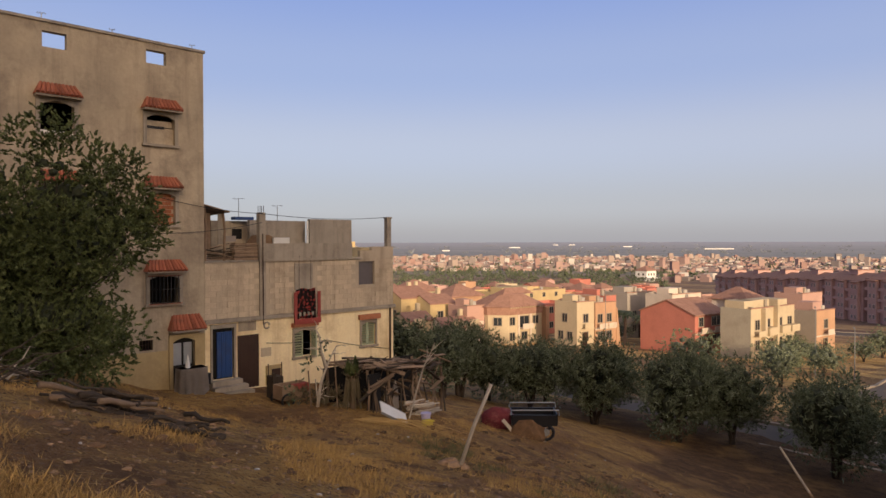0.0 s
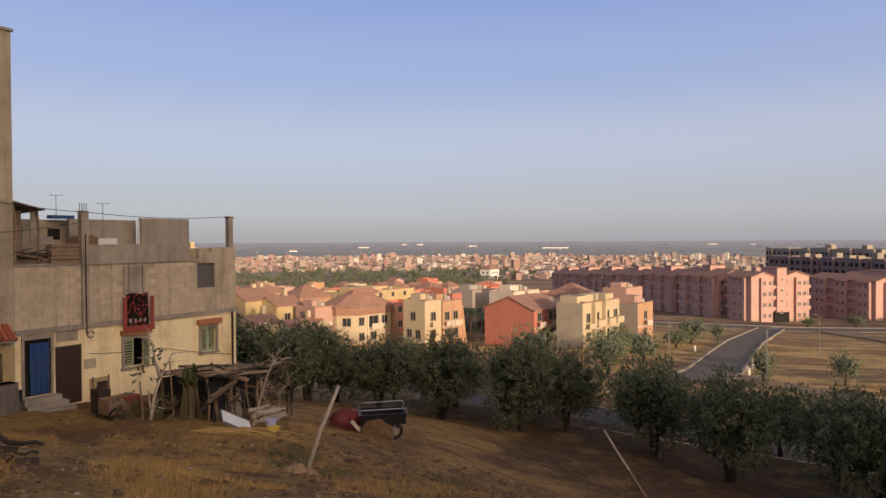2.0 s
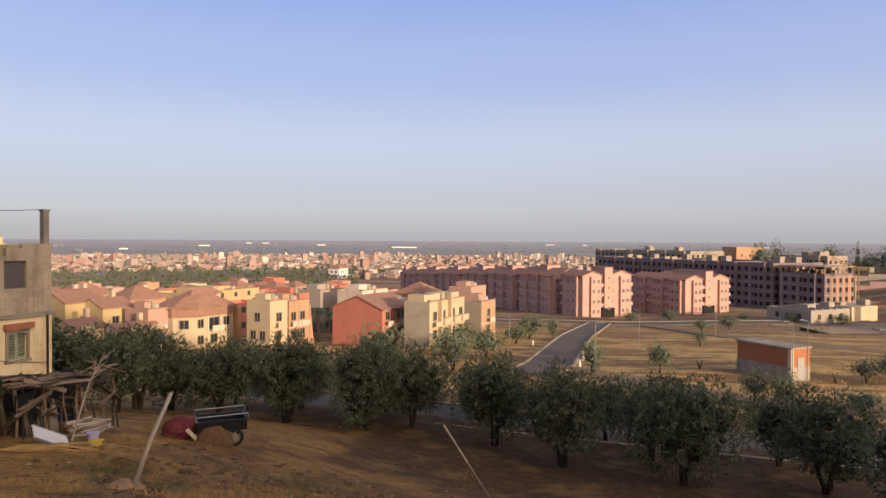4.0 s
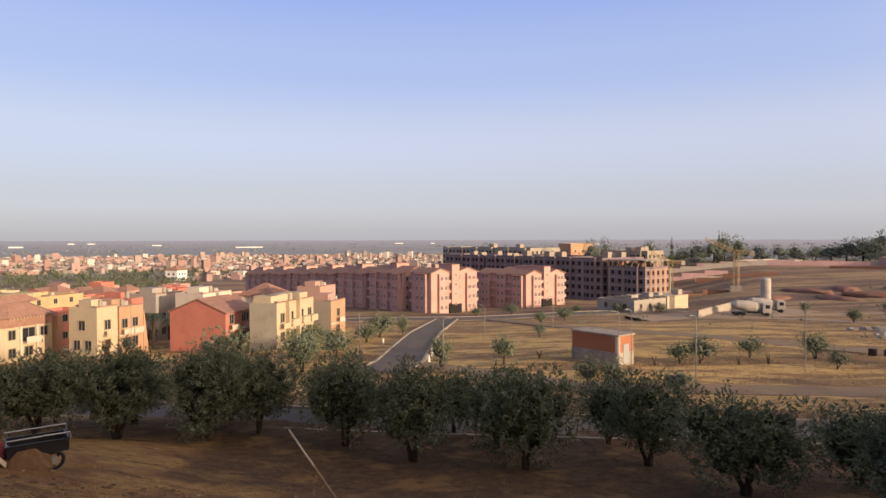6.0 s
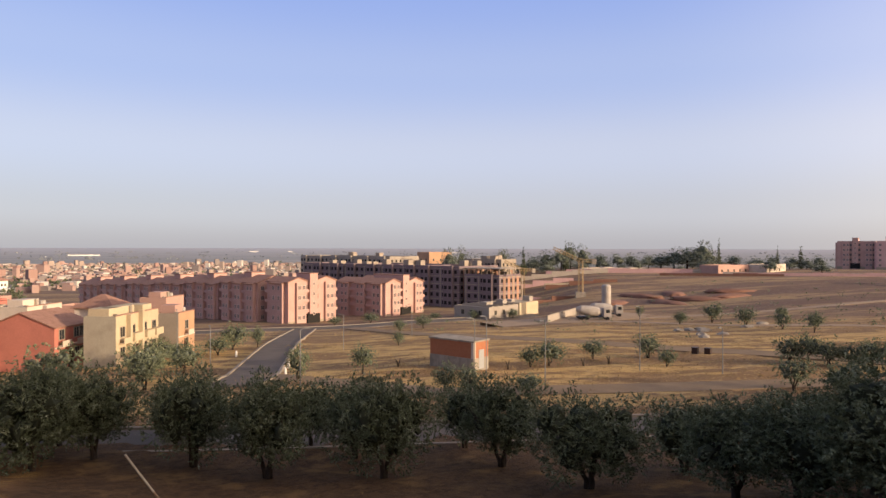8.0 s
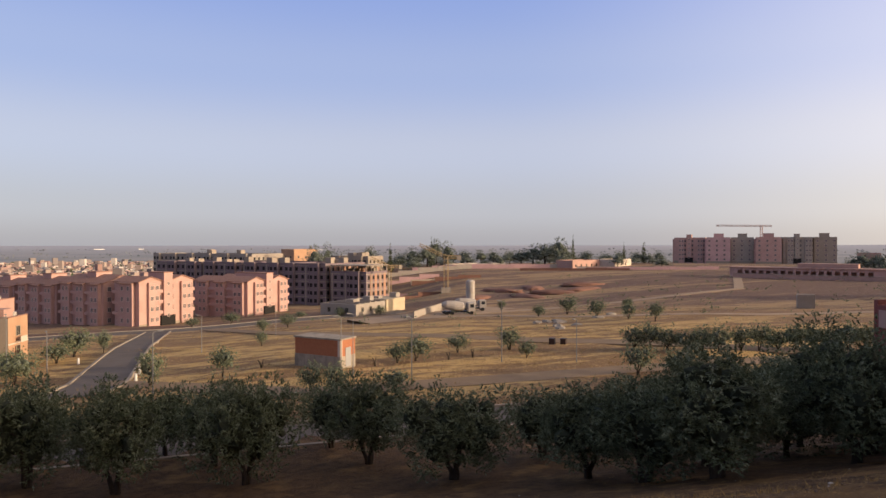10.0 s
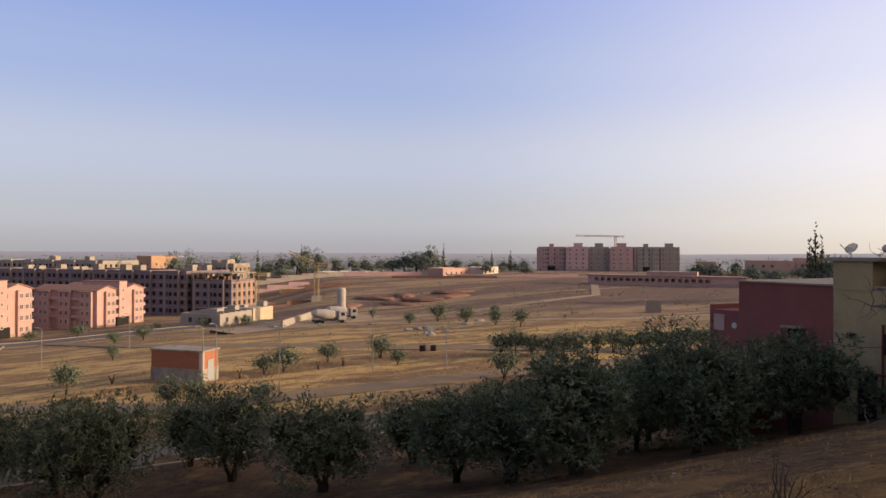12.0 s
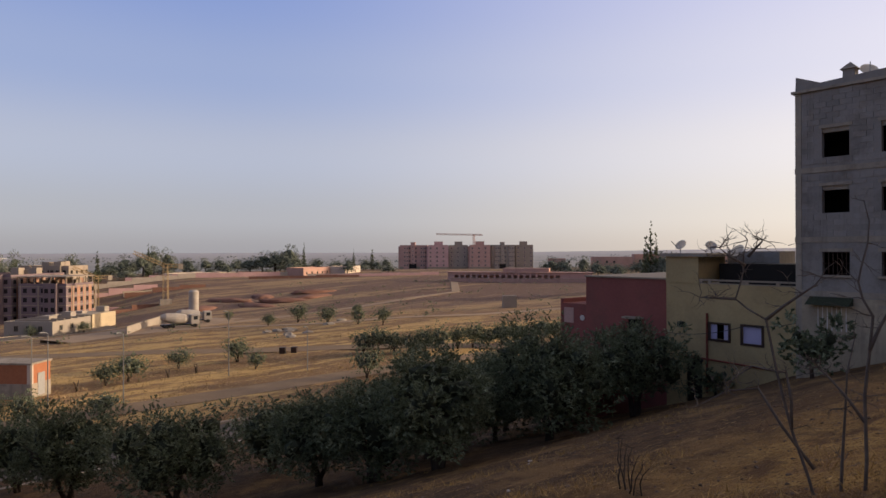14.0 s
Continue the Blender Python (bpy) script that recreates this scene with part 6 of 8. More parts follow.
def wood_heap(x, y, rz, seed, n, length, spread, label, r=0.07):
    th = thing("woodpile", on_ground(x, y, rz), label, "woodpile", "woodpiles")
    rg = random.Random(seed)
    for k in range(n):
        yy, zz = rg.uniform(-spread, spread), rg.random() ** 1.5 * 0.36
        l = length * rg.uniform(0.4, 1)
        ang = rg.gauss(0, 0.5)
        x0 = rg.uniform(-length * 0.4, length * 0.4)
        ends = []
        for q in (-0.5, 0.5):
            p = th.matrix_basis @ Vector((x0 + q * l, yy + ang * q * l, 0))
            ends.append((x0 + q * l, yy + ang * q * l, height(p.x, p.y) - th.matrix_basis.translation.z + zz + rg.uniform(-0.03, 0.08)))
        (xa, ya, za), (xb, yb, zb) = ends
        log(xa, ya, xb, yb, za, zb, r * rg.uniform(0.5, 1.3), M["wood_dark"] if rg.random() < 0.85 else M["wood_old"], th, 0.05)
    return th


wood_heap(-4.95, 12.1, 20, 3, 34, 1.15, 0.4, "heap of dark dry branches and logs on the slope", 0.05)
wood_heap(-3.15, 10.75, 25, 4, 13, 0.95, 0.22, "short stack of thick dark logs on dry grass", 0.06)
wood_heap(-7.2, 13.4, 30, 8, 9, 1.0, 0.5, "tangle of dry brushwood under a tree", 0.025)

BRUSH = random.Random(9)
brush = thing("dead_branches", on_ground(-7.4, 13.2), "bleached dead branches under a leafy tree", "branches")
for k in range(26):
    a = BRUSH.uniform(-0.6, 2.2)
    x, y = BRUSH.uniform(-1.2, 0.8), BRUSH.uniform(-0.6, 0.8)
    l = BRUSH.uniform(0.6, 1.5)
    bm = bmesh.new()
    p = [Vector((x, y, BRUSH.uniform(-0.05, 0.3)))]
    for i in range(4):
        p.append(p[-1] + Vector((math.cos(a) * l / 4, math.sin(a) * l / 4, BRUSH.uniform(-0.06, 0.22))))
        a += BRUSH.uniform(-0.5, 0.5)
    tube(bm, p, [0.022, 0.018, 0.015, 0.011, 0.006], 5)
    part("branch", bm, M["wood_pale"] if k % 3 == 0 else M["wood_dark"], brush)

YARD_AT = frame_at(-1.2, 22.2, -5.95, 52)
shed = thing("shed", YARD_AT, "collapsing lean-to shed of poles, rags and firewood", "shed")
for x, y, z in ((0.75, 0.0, 1.5), (1.6, -0.05, 1.45), (2.9, -0.05, 1.3), (4.2, 0.0, 1.2), (0.2, 1.7, 1.7), (2.2, 1.7, 1.6), (4.2, 1.7, 1.35)):
    bm = bmesh.new()
    tube(bm, [(x, y, -0.5), (x + 0.05, y, z * 0.5), (x, y + 0.03, z)], [0.06, 0.055, 0.05], 6)
    part("post", bm, M["wood_old"], shed)
for k in range(26):
    rg = random.Random(100 + k)
    bm = bmesh.new()
    yy = -0.35 + 0.09 * k + rg.uniform(-0.05, 0.05)
    x0 = 0.45 + rg.uniform(-0.3, 1.2)
    l = rg.uniform(1.2, 3.1)
    tube(bm, [(x0, yy, 1.55 + rg.uniform(-0.05, 0.12)), (x0 + l / 2, yy + rg.uniform(-0.1, 0.1), 1.48 + rg.uniform(-0.05, 0.12)), (x0 + l, yy + rg.uniform(-0.2, 0.2), 1.28 + rg.uniform(-0.05, 0.1))], [0.045, 0.04, 0.03], 5)
    part("roof_pole", bm, M["wood_old"] if k % 4 else M["wood_dark"], shed)
for k in range(7):
    rg = random.Random(140 + k)
    bm = bmesh.new()
    box(bm, -0.5, 0.5, -0.16, 0.16, -0.012, 0.012, pose(1.1 + 0.45 * k, 0.5 + rg.uniform(-0.4, 0.6), 1.66 - 0.05 * k, rg.uniform(-6, 6), rg.uniform(-3, 9), rg.uniform(-25, 25)))
    part("roof_board", bm, M["wood_old"], shed)
for k in range(44):
    rg = random.Random(700 + k)
    p = Vector((rg.uniform(0.5, 4.0), rg.uniform(-0.5, 1.6), 0))
    p.z = 1.62 - 0.09 * p.x + rg.uniform(-0.12, 0.12)
    a, l = rg.uniform(0, 6.28), rg.uniform(0.4, 1.1)
    e = p + Vector((math.cos(a) * l, math.sin(a) * l, rg.uniform(-0.3, 0.22)))
    bm = bmesh.new()
    tube(bm, [p, p.lerp(e, 0.5) + Vector((0, 0, rg.uniform(-0.05, 0.07))), e], [0.022, 0.018, 0.009], 5)
    part("loose_stick", bm, M["wood_dark"] if k % 3 else M["wood_old"], shed)
# near-black sheet added behind the poles as the shed's inner shade
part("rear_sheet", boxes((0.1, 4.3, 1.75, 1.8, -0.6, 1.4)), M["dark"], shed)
part("dark_sheet", boxes((0.72, 1.3, -0.03, 0.0, -0.3, 1.35)), M["black_metal"], shed, "black plastic sheet")
for k, (x, w, h, mt) in enumerate(((1.0, 0.35, 1.0, "grey_cloth"), (1.5, 0.4, 0.8, "plaster_tan"), (1.95, 0.35, 0.95, "grey_cloth"))):
    bm = bmesh.new()
    prism(bm, [(x, -0.3), (x + w, -0.3), (x + w * 0.75, h * 0.7), (x + w * 0.45, h), (x + w * 0.15, h * 0.6)], 0.06 + 0.05 * k, 0.14 + 0.05 * k)
    part("sack", bm, M[mt], shed)
for k in range(16):
    rg = random.Random(170 + k)
    x = 0.7 + 0.22 * k
    bm = bmesh.new()
    tube(bm, [(x, -0.25 - 0.2 * rg.random(), -0.4), (x + rg.uniform(-0.25, 0.25), -0.1, 0.7), (x + rg.uniform(-0.5, 0.5), 0.05, rg.uniform(0.9, 1.75))], [0.035, 0.03, 0.02], 5)
    part("leaning_stick", bm, M["wood_dark"] if k % 3 == 0 else M["wood_old"], shed)
for k in range(30):
    rg = random.Random(900 + k)
    l = rg.uniform(0.5, 1.5)
    bm = bmesh.new()
    box(bm, -l / 2, l / 2, -0.05 - 0.05 * rg.random(), 0.06, -0.012, 0.012, pose(rg.uniform(0.6, 4.1), rg.uniform(-0.5, 0.4), rg.uniform(0.5, 1.6), rg.uniform(-50, 50), rg.uniform(-35, 35), rg.uniform(-30, 30)))
    part("broken_board", bm, M["wood_old"] if k % 3 else M["wood_dark"], shed)
stack = thing("firewood_stack", frame_at(0.9, 22.9, -6.25, 60), "stack of pale split firewood beside a shed", "woodpile")
for k in range(24):
    rg = random.Random(200 + k)
    zz = 0.06 + 0.085 * (k // 4)
    yy = 0.16 * (k % 4)
    l = rg.uniform(1.0, 1.5) * (1 - 0.06 * (k // 4))
    x0 = rg.uniform(-0.15, 0.25)
    log(x0, yy, x0 + l, yy + rg.uniform(-0.06, 0.06), zz, zz + rg.uniform(-0.03, 0.05), rg.uniform(0.03, 0.055), M["wood_pale"] if k % 3 else M["wood_old"], stack, 0.02)
panel = thing("white_board", pose(0.15, 21.5, height(0.15, 21.5) + 0.1, 18, 30, 15), "white sheet board lying tilted by a shed", "board")
part("sheet", boxes((-0.5, 0.5, -0.35, 0.35, 0.2, 0.24)), M["white_paint"], panel)
part("rim", boxes((-0.52, 0.52, -0.37, -0.35, 0.18, 0.26), (-0.52, 0.52, 0.35, 0.37, 0.18, 0.26)), M["steel"], panel)
bucket = thing("bucket", on_ground(1.35, 21.9), "pale violet plastic bucket", "bucket")
bm = bmesh.new()
tube(bm, [(0, 0, 0), (0, 0, 0.3)], [0.13, 0.17], 12)
part("body", bm, M["lilac"], bucket)
bm = bmesh.new()
tube(bm, [(0, 0, 0.28), (0, 0, 0.32)], [0.185, 0.185], 12)
part("rim", bm, M["lilac"], bucket)
can = thing("oil_can", on_ground(1.35, 21.3, 20), "yellow plastic can lying on soil", "can")
M["can_yellow"] = material("yellow plastic", (0.55, 0.42, 0.06), (0.45, 0.34, 0.05), 4, 0.5)
bm = boxes((-0.18, 0.18, -0.1, 0.1, 0, 0.2))
bmesh.ops.bevel(bm, geom=bm.edges[:], offset=0.03, segments=2, affect="EDGES")
part("body", bm, M["can_yellow"], can)
bm = bmesh.new()
tube(bm, [(0.18, 0, 0.14), (0.25, 0, 0.14)], [0.035, 0.035], 8)
part("spout", bm, M["can_yellow"], can)
canes = thing("cane_bundle", pose(0.6, 21.0, height(0.6, 21.0) + 0.08, 0, 0, -4), "loose bundle of yellow dry canes on the ground", "canes")
for k in range(46):
    rg = random.Random(300 + k)
    a = rg.gauss(-0.08, 0.12)
    l = rg.uniform(1.4, 3.0)
    x0, y0 = rg.uniform(-1.7, -0.6), rg.uniform(-0.22, 0.25)
    bm = bmesh.new()
    z0 = rg.uniform(0.0, 0.2)
    tube(bm, [(x0, y0, z0), (x0 + l / 2, y0 + a * l / 2, z0 - 0.06), (x0 + l, y0 + a * l, z0 - 0.32 - 0.05 * l)], [0.014, 0.013, 0.009], 4)
    part("cane", bm, M["cane"], canes)
stick = thing("leaning_branch", pose(0.75, 22.2, height(0.75, 22.2)), "bare leaning branch with forked dry tip", "branch")
bm = bmesh.new()
tube(bm, [(0, 0, -0.2), (0.3, 0.1, 0.9), (0.55, 0.2, 1.7), (0.95, 0.3, 2.45)], [0.035, 0.03, 0.024, 0.012], 5)
part("stem", bm, M["wood_pale"], stick)
for k in range(6):
    bm = bmesh.new()
    a = k * 1.1
    s = Vector((0.55 + 0.06 * k, 0.2 + 0.02 * k, 1.7 + 0.11 * k))
    tube(bm, [s, s + Vector((0.18 * math.cos(a) + 0.12, 0.1 * math.sin(a), 0.25)), s + Vector((0.3 * math.cos(a) + 0.25, 0.15 * math.sin(a), 0.42))], [0.012, 0.009, 0.004], 4)
    part("twig", bm, M["wood_pale"], stick)
pole = thing("leaning_pole", pose(1.65, 15.35, height(1.65, 15.35)), "pale wooden pole leaning out of the slope", "pole")
bm = bmesh.new()
tube(bm, [(0, 0, -0.3), (0.42, 0.0, 0.95), (0.86, 0.05, 1.95)], [0.05, 0.046, 0.04], 8)
part("shaft", bm, M["wood_pale"], pole, smooth_=True)
for k in range(7):
    a = k * 0.9
    s = 0.1 + 0.05 * (k % 3)
    t = thing("stone", on_ground(1.6 + 0.28 * math.cos(a), 15.3 + 0.25 * math.sin(a), 40 * k), "rough brown field stone round a pole", "stone", "stones at the pole")
    bm = bmesh.new()
    bmesh.ops.create_icosphere(bm, subdivisions=2, radius=s)
    for v in bm.verts:
        v.co *= 1 + 0.35 * noise.noise(v.co * 8 + Vector((k, 0, 0)))
        v.co.z *= 0.7
    part("body", bm, M["stone"], t)
rod = thing("leaning_rod", pose(5.26, 6.18, -4.13), "thin stick leaning on the slope, pale at its upper end", "rod")
bm = bmesh.new()
tube(bm, [(0.06, -0.03, -0.2), (-0.36, 0.18, 0.7), (-0.78, 0.385, 1.45)], [0.014, 0.013, 0.012], 6)
part("shaft", bm, M["wood_old"], rod)
bm = bmesh.new()
tube(bm, [(-0.78, 0.385, 1.45), (-0.92, 0.44, 1.69), (-1.045, 0.49, 1.91)], [0.013, 0.012, 0.011], 6)
part("stripped_end", bm, M["wood_pale"], rod, "pale stripped upper end")

# motor tricycle with a black cargo bed and a covered saddle
trike = thing("cargo_tricycle", pose(5.0, 24.2, height(5.0, 24.2) - 0.1, 0, 0, -8), "black three-wheeled cargo motorcycle with a red blanket over its saddle", "tricycle")
bed = part("cargo_bed", boxes((-0.3, 1.35, -0.55, 0.55, 0.55, 0.6), (-0.3, 1.35, -0.57, -0.53, 0.6, 0.95), (-0.3, 1.35, 0.53, 0.57, 0.6, 0.95), (-0.32, -0.28, -0.55, 0.55, 0.6, 0.95), (1.33, 1.37, -0.55, 0.55, 0.6, 0.98)), M["black_metal"], trike)
for y in (-0.58, 0.58):
    bm = bmesh.new()
    tube(bm, [(-0.35, y, 0.95), (-0.33, y, 1.12), (1.4, y, 1.14), (1.42, y, 0.95)], [0.022] * 4, 6)
    part("rail", bm, M["steel"], bed, "bright steel rail")
part("plate", boxes((1.37, 1.385, -0.12, 0.12, 0.72, 0.86)), M["white_paint"], bed, "blank pale plate")
for x, y in ((0.95, -0.5), (0.95, 0.5), (-1.25, 0.0)):
    bm = bmesh.new()
    tube(bm, [(x + 0.27 * math.cos(k * 0.5236), y, 0.3 + 0.27 * math.sin(k * 0.5236)) for k in range(13)], [0.06] * 13, 6)
    w = part("wheel", bm, M["black_metal"], trike)
    bm = bmesh.new()
    tube(bm, [(x, y - 0.05, 0.3), (x, y + 0.05, 0.3)], [0.13, 0.13], 12)
    part("rim", bm, M["lamp_grey"], w)
bm = bmesh.new()
bmesh.ops.create_icosphere(bm, subdivisions=4, radius=0.62)
for v in bm.verts:
    v.co = Vector((v.co.x * 1.05, v.co.y * 0.6, v.co.z * 0.75)) * (1 + 0.12 * noise.noise(v.co * 4))
    v.co += Vector((-0.78, 0, 0.62))
part("blanket", bm, M["blanket"], trike, "dark red patterned blanket", True)
part("frame", boxes((-1.25, 1.0, -0.05, 0.05, 0.32, 0.42)), M["black_metal"], trike)
for x, y, rz, h in ((4.75, 23.7, -40, 0.75), (5.85, 23.75, 0, 0.55)):
    chock = thing("prop_board", pose(x, y, height(x, y), 0, rz, 10), "short pale board propped in soil", "board", "boards by a tricycle")
    part("plank", boxes((-0.06, 0.06, -0.03, 0.03, -0.1, h)), M["wood_pale"], chock)
heap = thing("earth_heap", on_ground(5.2, 23.75), "small heap of brown earth", "heap")
bm = bmesh.new()
bmesh.ops.create_icosphere(bm, subdivisions=3, radius=0.6)
for v in bm.verts:
    v.co = Vector((v.co.x * 1.2, v.co.y * 0.7, max(-0.1, v.co.z) * 1.15)) * (1 + 0.2 * noise.noise(v.co * 5))
part("body", bm, M["clod"], heap)

# cart, bare little tree, spiky plant and crates by the wall
cart = thing("hand_cart", frame_at(-3.6, 23.3, -5.85, 52), "dark wooden hand cart with a red rag", "cart")
part("box", boxes((0, 1.1, 0, 0.06, 0.25, 0.75), (0, 1.1, 0.6, 0.66, 0.25, 0.75), (0, 0.06, 0.06, 0.6, 0.25, 0.75), (1.04, 1.1, 0.06, 0.6, 0.25, 0.75), (0.06, 1.04, 0.06, 0.6, 0.25, 0.3)), M["wood_old"], cart)
for x in (0.2,):
    for y in (-0.06, 0.7):
        bm = bmesh.new()
        tube(bm, [(x + 0.24 * math.cos(k * 0.5236), y, 0.24 + 0.24 * math.sin(k * 0.5236)) for k in range(13)], [0.04] * 13, 6)
        part("wheel", bm, M["black_metal"], cart)
bm = bmesh.new()
prism(bm, [(0.45, 0.76), (1.05, 0.76), (1.12, 0.5), (0.9, 0.42), (0.6, 0.6)], -0.03, 0.2)
part("rag", bm, M["red_cloth"], cart, "dull red rag")
part("crate", boxes((0.1, 0.5, 0.8, 1.3, 0.0, 0.95), (0.08, 0.2, 0.78, 0.9, 0.0, 1.1)), M["wood_dark"], cart)


def bare_tree(m, stems, label, seed, twigs, r0=0.04, name="bare_tree", mat="wood_dark", reach=0.5, levels=2, spread=1.0, group=""):
    """Crooked stems with forking, angular twigs."""
    th = thing(name, m, label, "tree", group)
    rg = random.Random(seed)

    def twig(parent, p, d, l, r, depth):
        pts, rad = [p], [r]
        for i in range(4):
            d = (d + Vector((rg.uniform(-0.55, 0.55), rg.uniform(-0.55, 0.55), rg.uniform(-0.4, 0.45)))).normalized()
            pts.append(pts[-1] + d * l / 4)
            rad.append(r * (1 - 0.2 * (i + 1)))
        bm = bmesh.new()
        tube(bm, pts, rad, 5)
        o = part("twig", bm, M[mat], parent)
        if depth:
            for k in range(rg.randint(2, 3)):
                i = rg.randint(1, 4)
                nd = (d + Vector((rg.uniform(-1, 1), rg.uniform(-1, 1), rg.uniform(-0.5, 0.8)))).normalized()
                twig(th, pts[i], nd, l * rg.uniform(0.45, 0.75), r * 0.6, depth - 1)

    for pts in stems:
        bm = bmesh.new()
        fine = []
        for a, b in zip(pts, pts[1:]):
            a, b = Vector(a), Vector(b)
            fine += [a, a.lerp(b, 0.5) + Vector((rg.uniform(-0.03, 0.03), rg.uniform(-0.03, 0.03), 0))]
        fine.append(Vector(pts[-1]))
        n = len(fine)
        tube(bm, fine, [r0 * (1 - 0.75 * i / (n - 1)) for i in range(n)], 6)
        o = part("stem", bm, M[mat], th, smooth_=True)
        for k in range(twigs):
            i = rg.randint(max(1, n // 4), n - 1)
            d = Vector((rg.uniform(-1, 1) * spread, rg.uniform(-1, 1) * spread, rg.uniform(-0.2, 0.7))).normalized()
            twig(th, fine[i], d, reach * rg.uniform(0.5, 1.1), r0 * 0.32, levels - 1)
    return th


small = bare_tree(pose(-2.35, 23.0, height(-2.35, 23.0) - 0.05, 0, 0, 35), [[(0, 0, 0), (0.15, 0, 0.9), (0.45, 0, 1.6), (0.75, 0, 2.1)], [(0.35, 0, 1.4), (0.2, 0.1, 2.0), (0.1, 0.1, 2.6)]], "nearly bare young tree with thin pale trunk", 31, 7, 0.07, "young_tree", "wood_pale", 0.6, 2)
leaves("crown", [(0.2, 0, 1.9), (-0.2, 0.1, 1.6), (0.1, 0, 2.4), (-0.9, 0, 1.1), (-1.0, 0.2, 0.6)], [(0.35, 0.35, 0.35)] * 5, 420, 0.05, 33, M["far_leaf"], small, 0.5, 0.2)
M["dead_leaf"] = material("dry grey-brown leaves", (0.16, 0.125, 0.07), (0.11, 0.085, 0.05), 3, 0.9, jitter=0.3, island=True)
spiky = thing("spiky_plant", pose(-1.15, 22.9, height(-1.15, 22.9)), "dry spiky palm-like plant with drooping dead leaves", "plant")
for k in range(90):
    rg = random.Random(400 + k)
    a = rg.uniform(0, 6.28)
    up = rg.random()
    l = 0.75 + 0.5 * rg.random()
    z0 = 0.9 + 0.4 * up
    if up < 0.4:
        tip = Vector((0.35 * math.cos(a), 0.35 * math.sin(a), z0 - l))
    else:
        tip = Vector((0.55 * math.cos(a) * (1.2 - up), 0.55 * math.sin(a) * (1.2 - up), z0 + 0.65 * up))
    mid = Vector((0.22 * math.cos(a), 0.22 * math.sin(a), z0 + 0.12))
    s = Vector((-math.sin(a), math.cos(a), 0)) * 0.03
    base = Vector((0, 0, z0))
    bm = bmesh.new()
    v = [bm.verts.new(c) for c in (base - s, base + s, mid + s, tip, mid - s)]
    bm.faces.new(v)
    bmesh.ops.solidify(bm, geom=bm.faces[:], thickness=0.006)
    part("leaf", bm, M["green_leaf"] if up > 0.55 else M["dead_leaf"], spiky)
bm = bmesh.new()
tube(bm, [(0, 0, -0.2), (0.03, 0, 0.6), (0, 0, 1.2)], [0.12, 0.1, 0.09], 8)
part("stem", bm, M["wood_old"], spiky)
weeds = thing("dry_weeds", pose(-2.0, 22.9, height(-2.0, 22.9)), "tangle of dry weeds and stakes along the wall", "weeds", kind="stuff")
leaves("stalks", [(-0.9, 0.5, 0.35), (-0.2, 0.4, 0.5), (0.5, 0.5, 0.4), (1.6, 0.3, 0.4), (0.2, 0.1, 0.3)], [(0.45, 0.3, 0.45)] * 5, 1500, 0.1, 44, M["dead_leaf"], weeds, 0.18, 0.1)
for k, (x, h) in enumerate(((-0.55, 1.3), (-0.3, 1.0), (0.35, 1.9), (0.75, 1.4))):
    bm = bmesh.new()
    tube(bm, [(x, 0.1, -0.2), (x - 0.12, 0.15, h)], [0.03, 0.022], 5)
    part("stake", bm, M["wood_pale"] if k % 2 else M["wood_old"], weeds)

# ---- right end of the slope: a bare thorny tree, a concrete post and a dry bush ----
bare_tree(pose(6.85, -4.05, -2.47, 0, 0, -123), [
    [(-0.1, 0, -0.3), (-0.37, 0, 0.64), (-0.6, 0, 1.75), (-0.9, 0.05, 1.95), (-0.82, 0.05, 2.25), (-0.78, 0.05, 2.58)], [(-0.9, 0.05, 1.95), (-1.27, 0.1, 1.95)], [(-0.6, 0, 1.75), (-0.27, 0.05, 2.03), (-0.1, 0.05, 2.2)],
    [(-0.8, 0.05, 2.31), (-1.06, 0.05, 2.5)], [(-0.78, 0.05, 2.4), (-0.63, 0.05, 2.58)], [(-0.37, 0, 0.64), (-0.42, 0.05, 1.21), (-0.74, 0.1, 1.24), (-1.0, 0.1, 1.02)], [(-0.17, 0, 0.27), (-0.69, 0.1, 1.01), (-0.99, 0.1, 0.95), (-1.3, 0.1, 0.75)],
    [(0.25, 0, -0.2), (0.26, 0, 1.06), (0.33, 0, 1.83), (0.21, 0, 2.16), (0.29, 0, 2.54), (0.26, 0, 2.95)], [(0.3, 0, 1.5), (0.5, 0.1, 1.95), (0.62, 0.1, 2.2)], [(0.05, 0.1, -0.2), (0.1, 0.1, 0.9), (0.18, 0.1, 1.6)], [(0.26, 0, 0.8), (-0.05, 0.1, 1.2), (-0.2, 0.1, 1.35)]],
    "leafless thorny tree with crooked grey twigs", 77, 11, 0.019, "thorn_tree", "thorn_bark", 0.26, 2)
post = thing("concrete_post", pose(6.47, -4.47, height(6.47, -4.47), 0, 0, -125), "tall pale concrete post beside a thorny tree", "post")
bm = boxes((-0.11, 0.16, -0.12, 0.12, -0.6, 2.0))
bmesh.ops.bevel(bm, geom=bm.edges[:], offset=0.02, segments=2, affect="EDGES")
part("shaft", bm, M["block"], post)
bare_tree(pose(8.9, -2.7, height(8.9, -2.7) - 0.05), [[(0.1 * k - 0.25, 0.05 * (k % 3), -0.05), (0.16 * k - 0.4, 0.05, 0.3), (0.22 * k - 0.6, 0, 0.55 + 0.05 * (k % 2))] for k in range(7)], "low dry twiggy bush on the slope", 78, 3, 0.014, "dry_bush", "wood_dark", 0.25, 1)
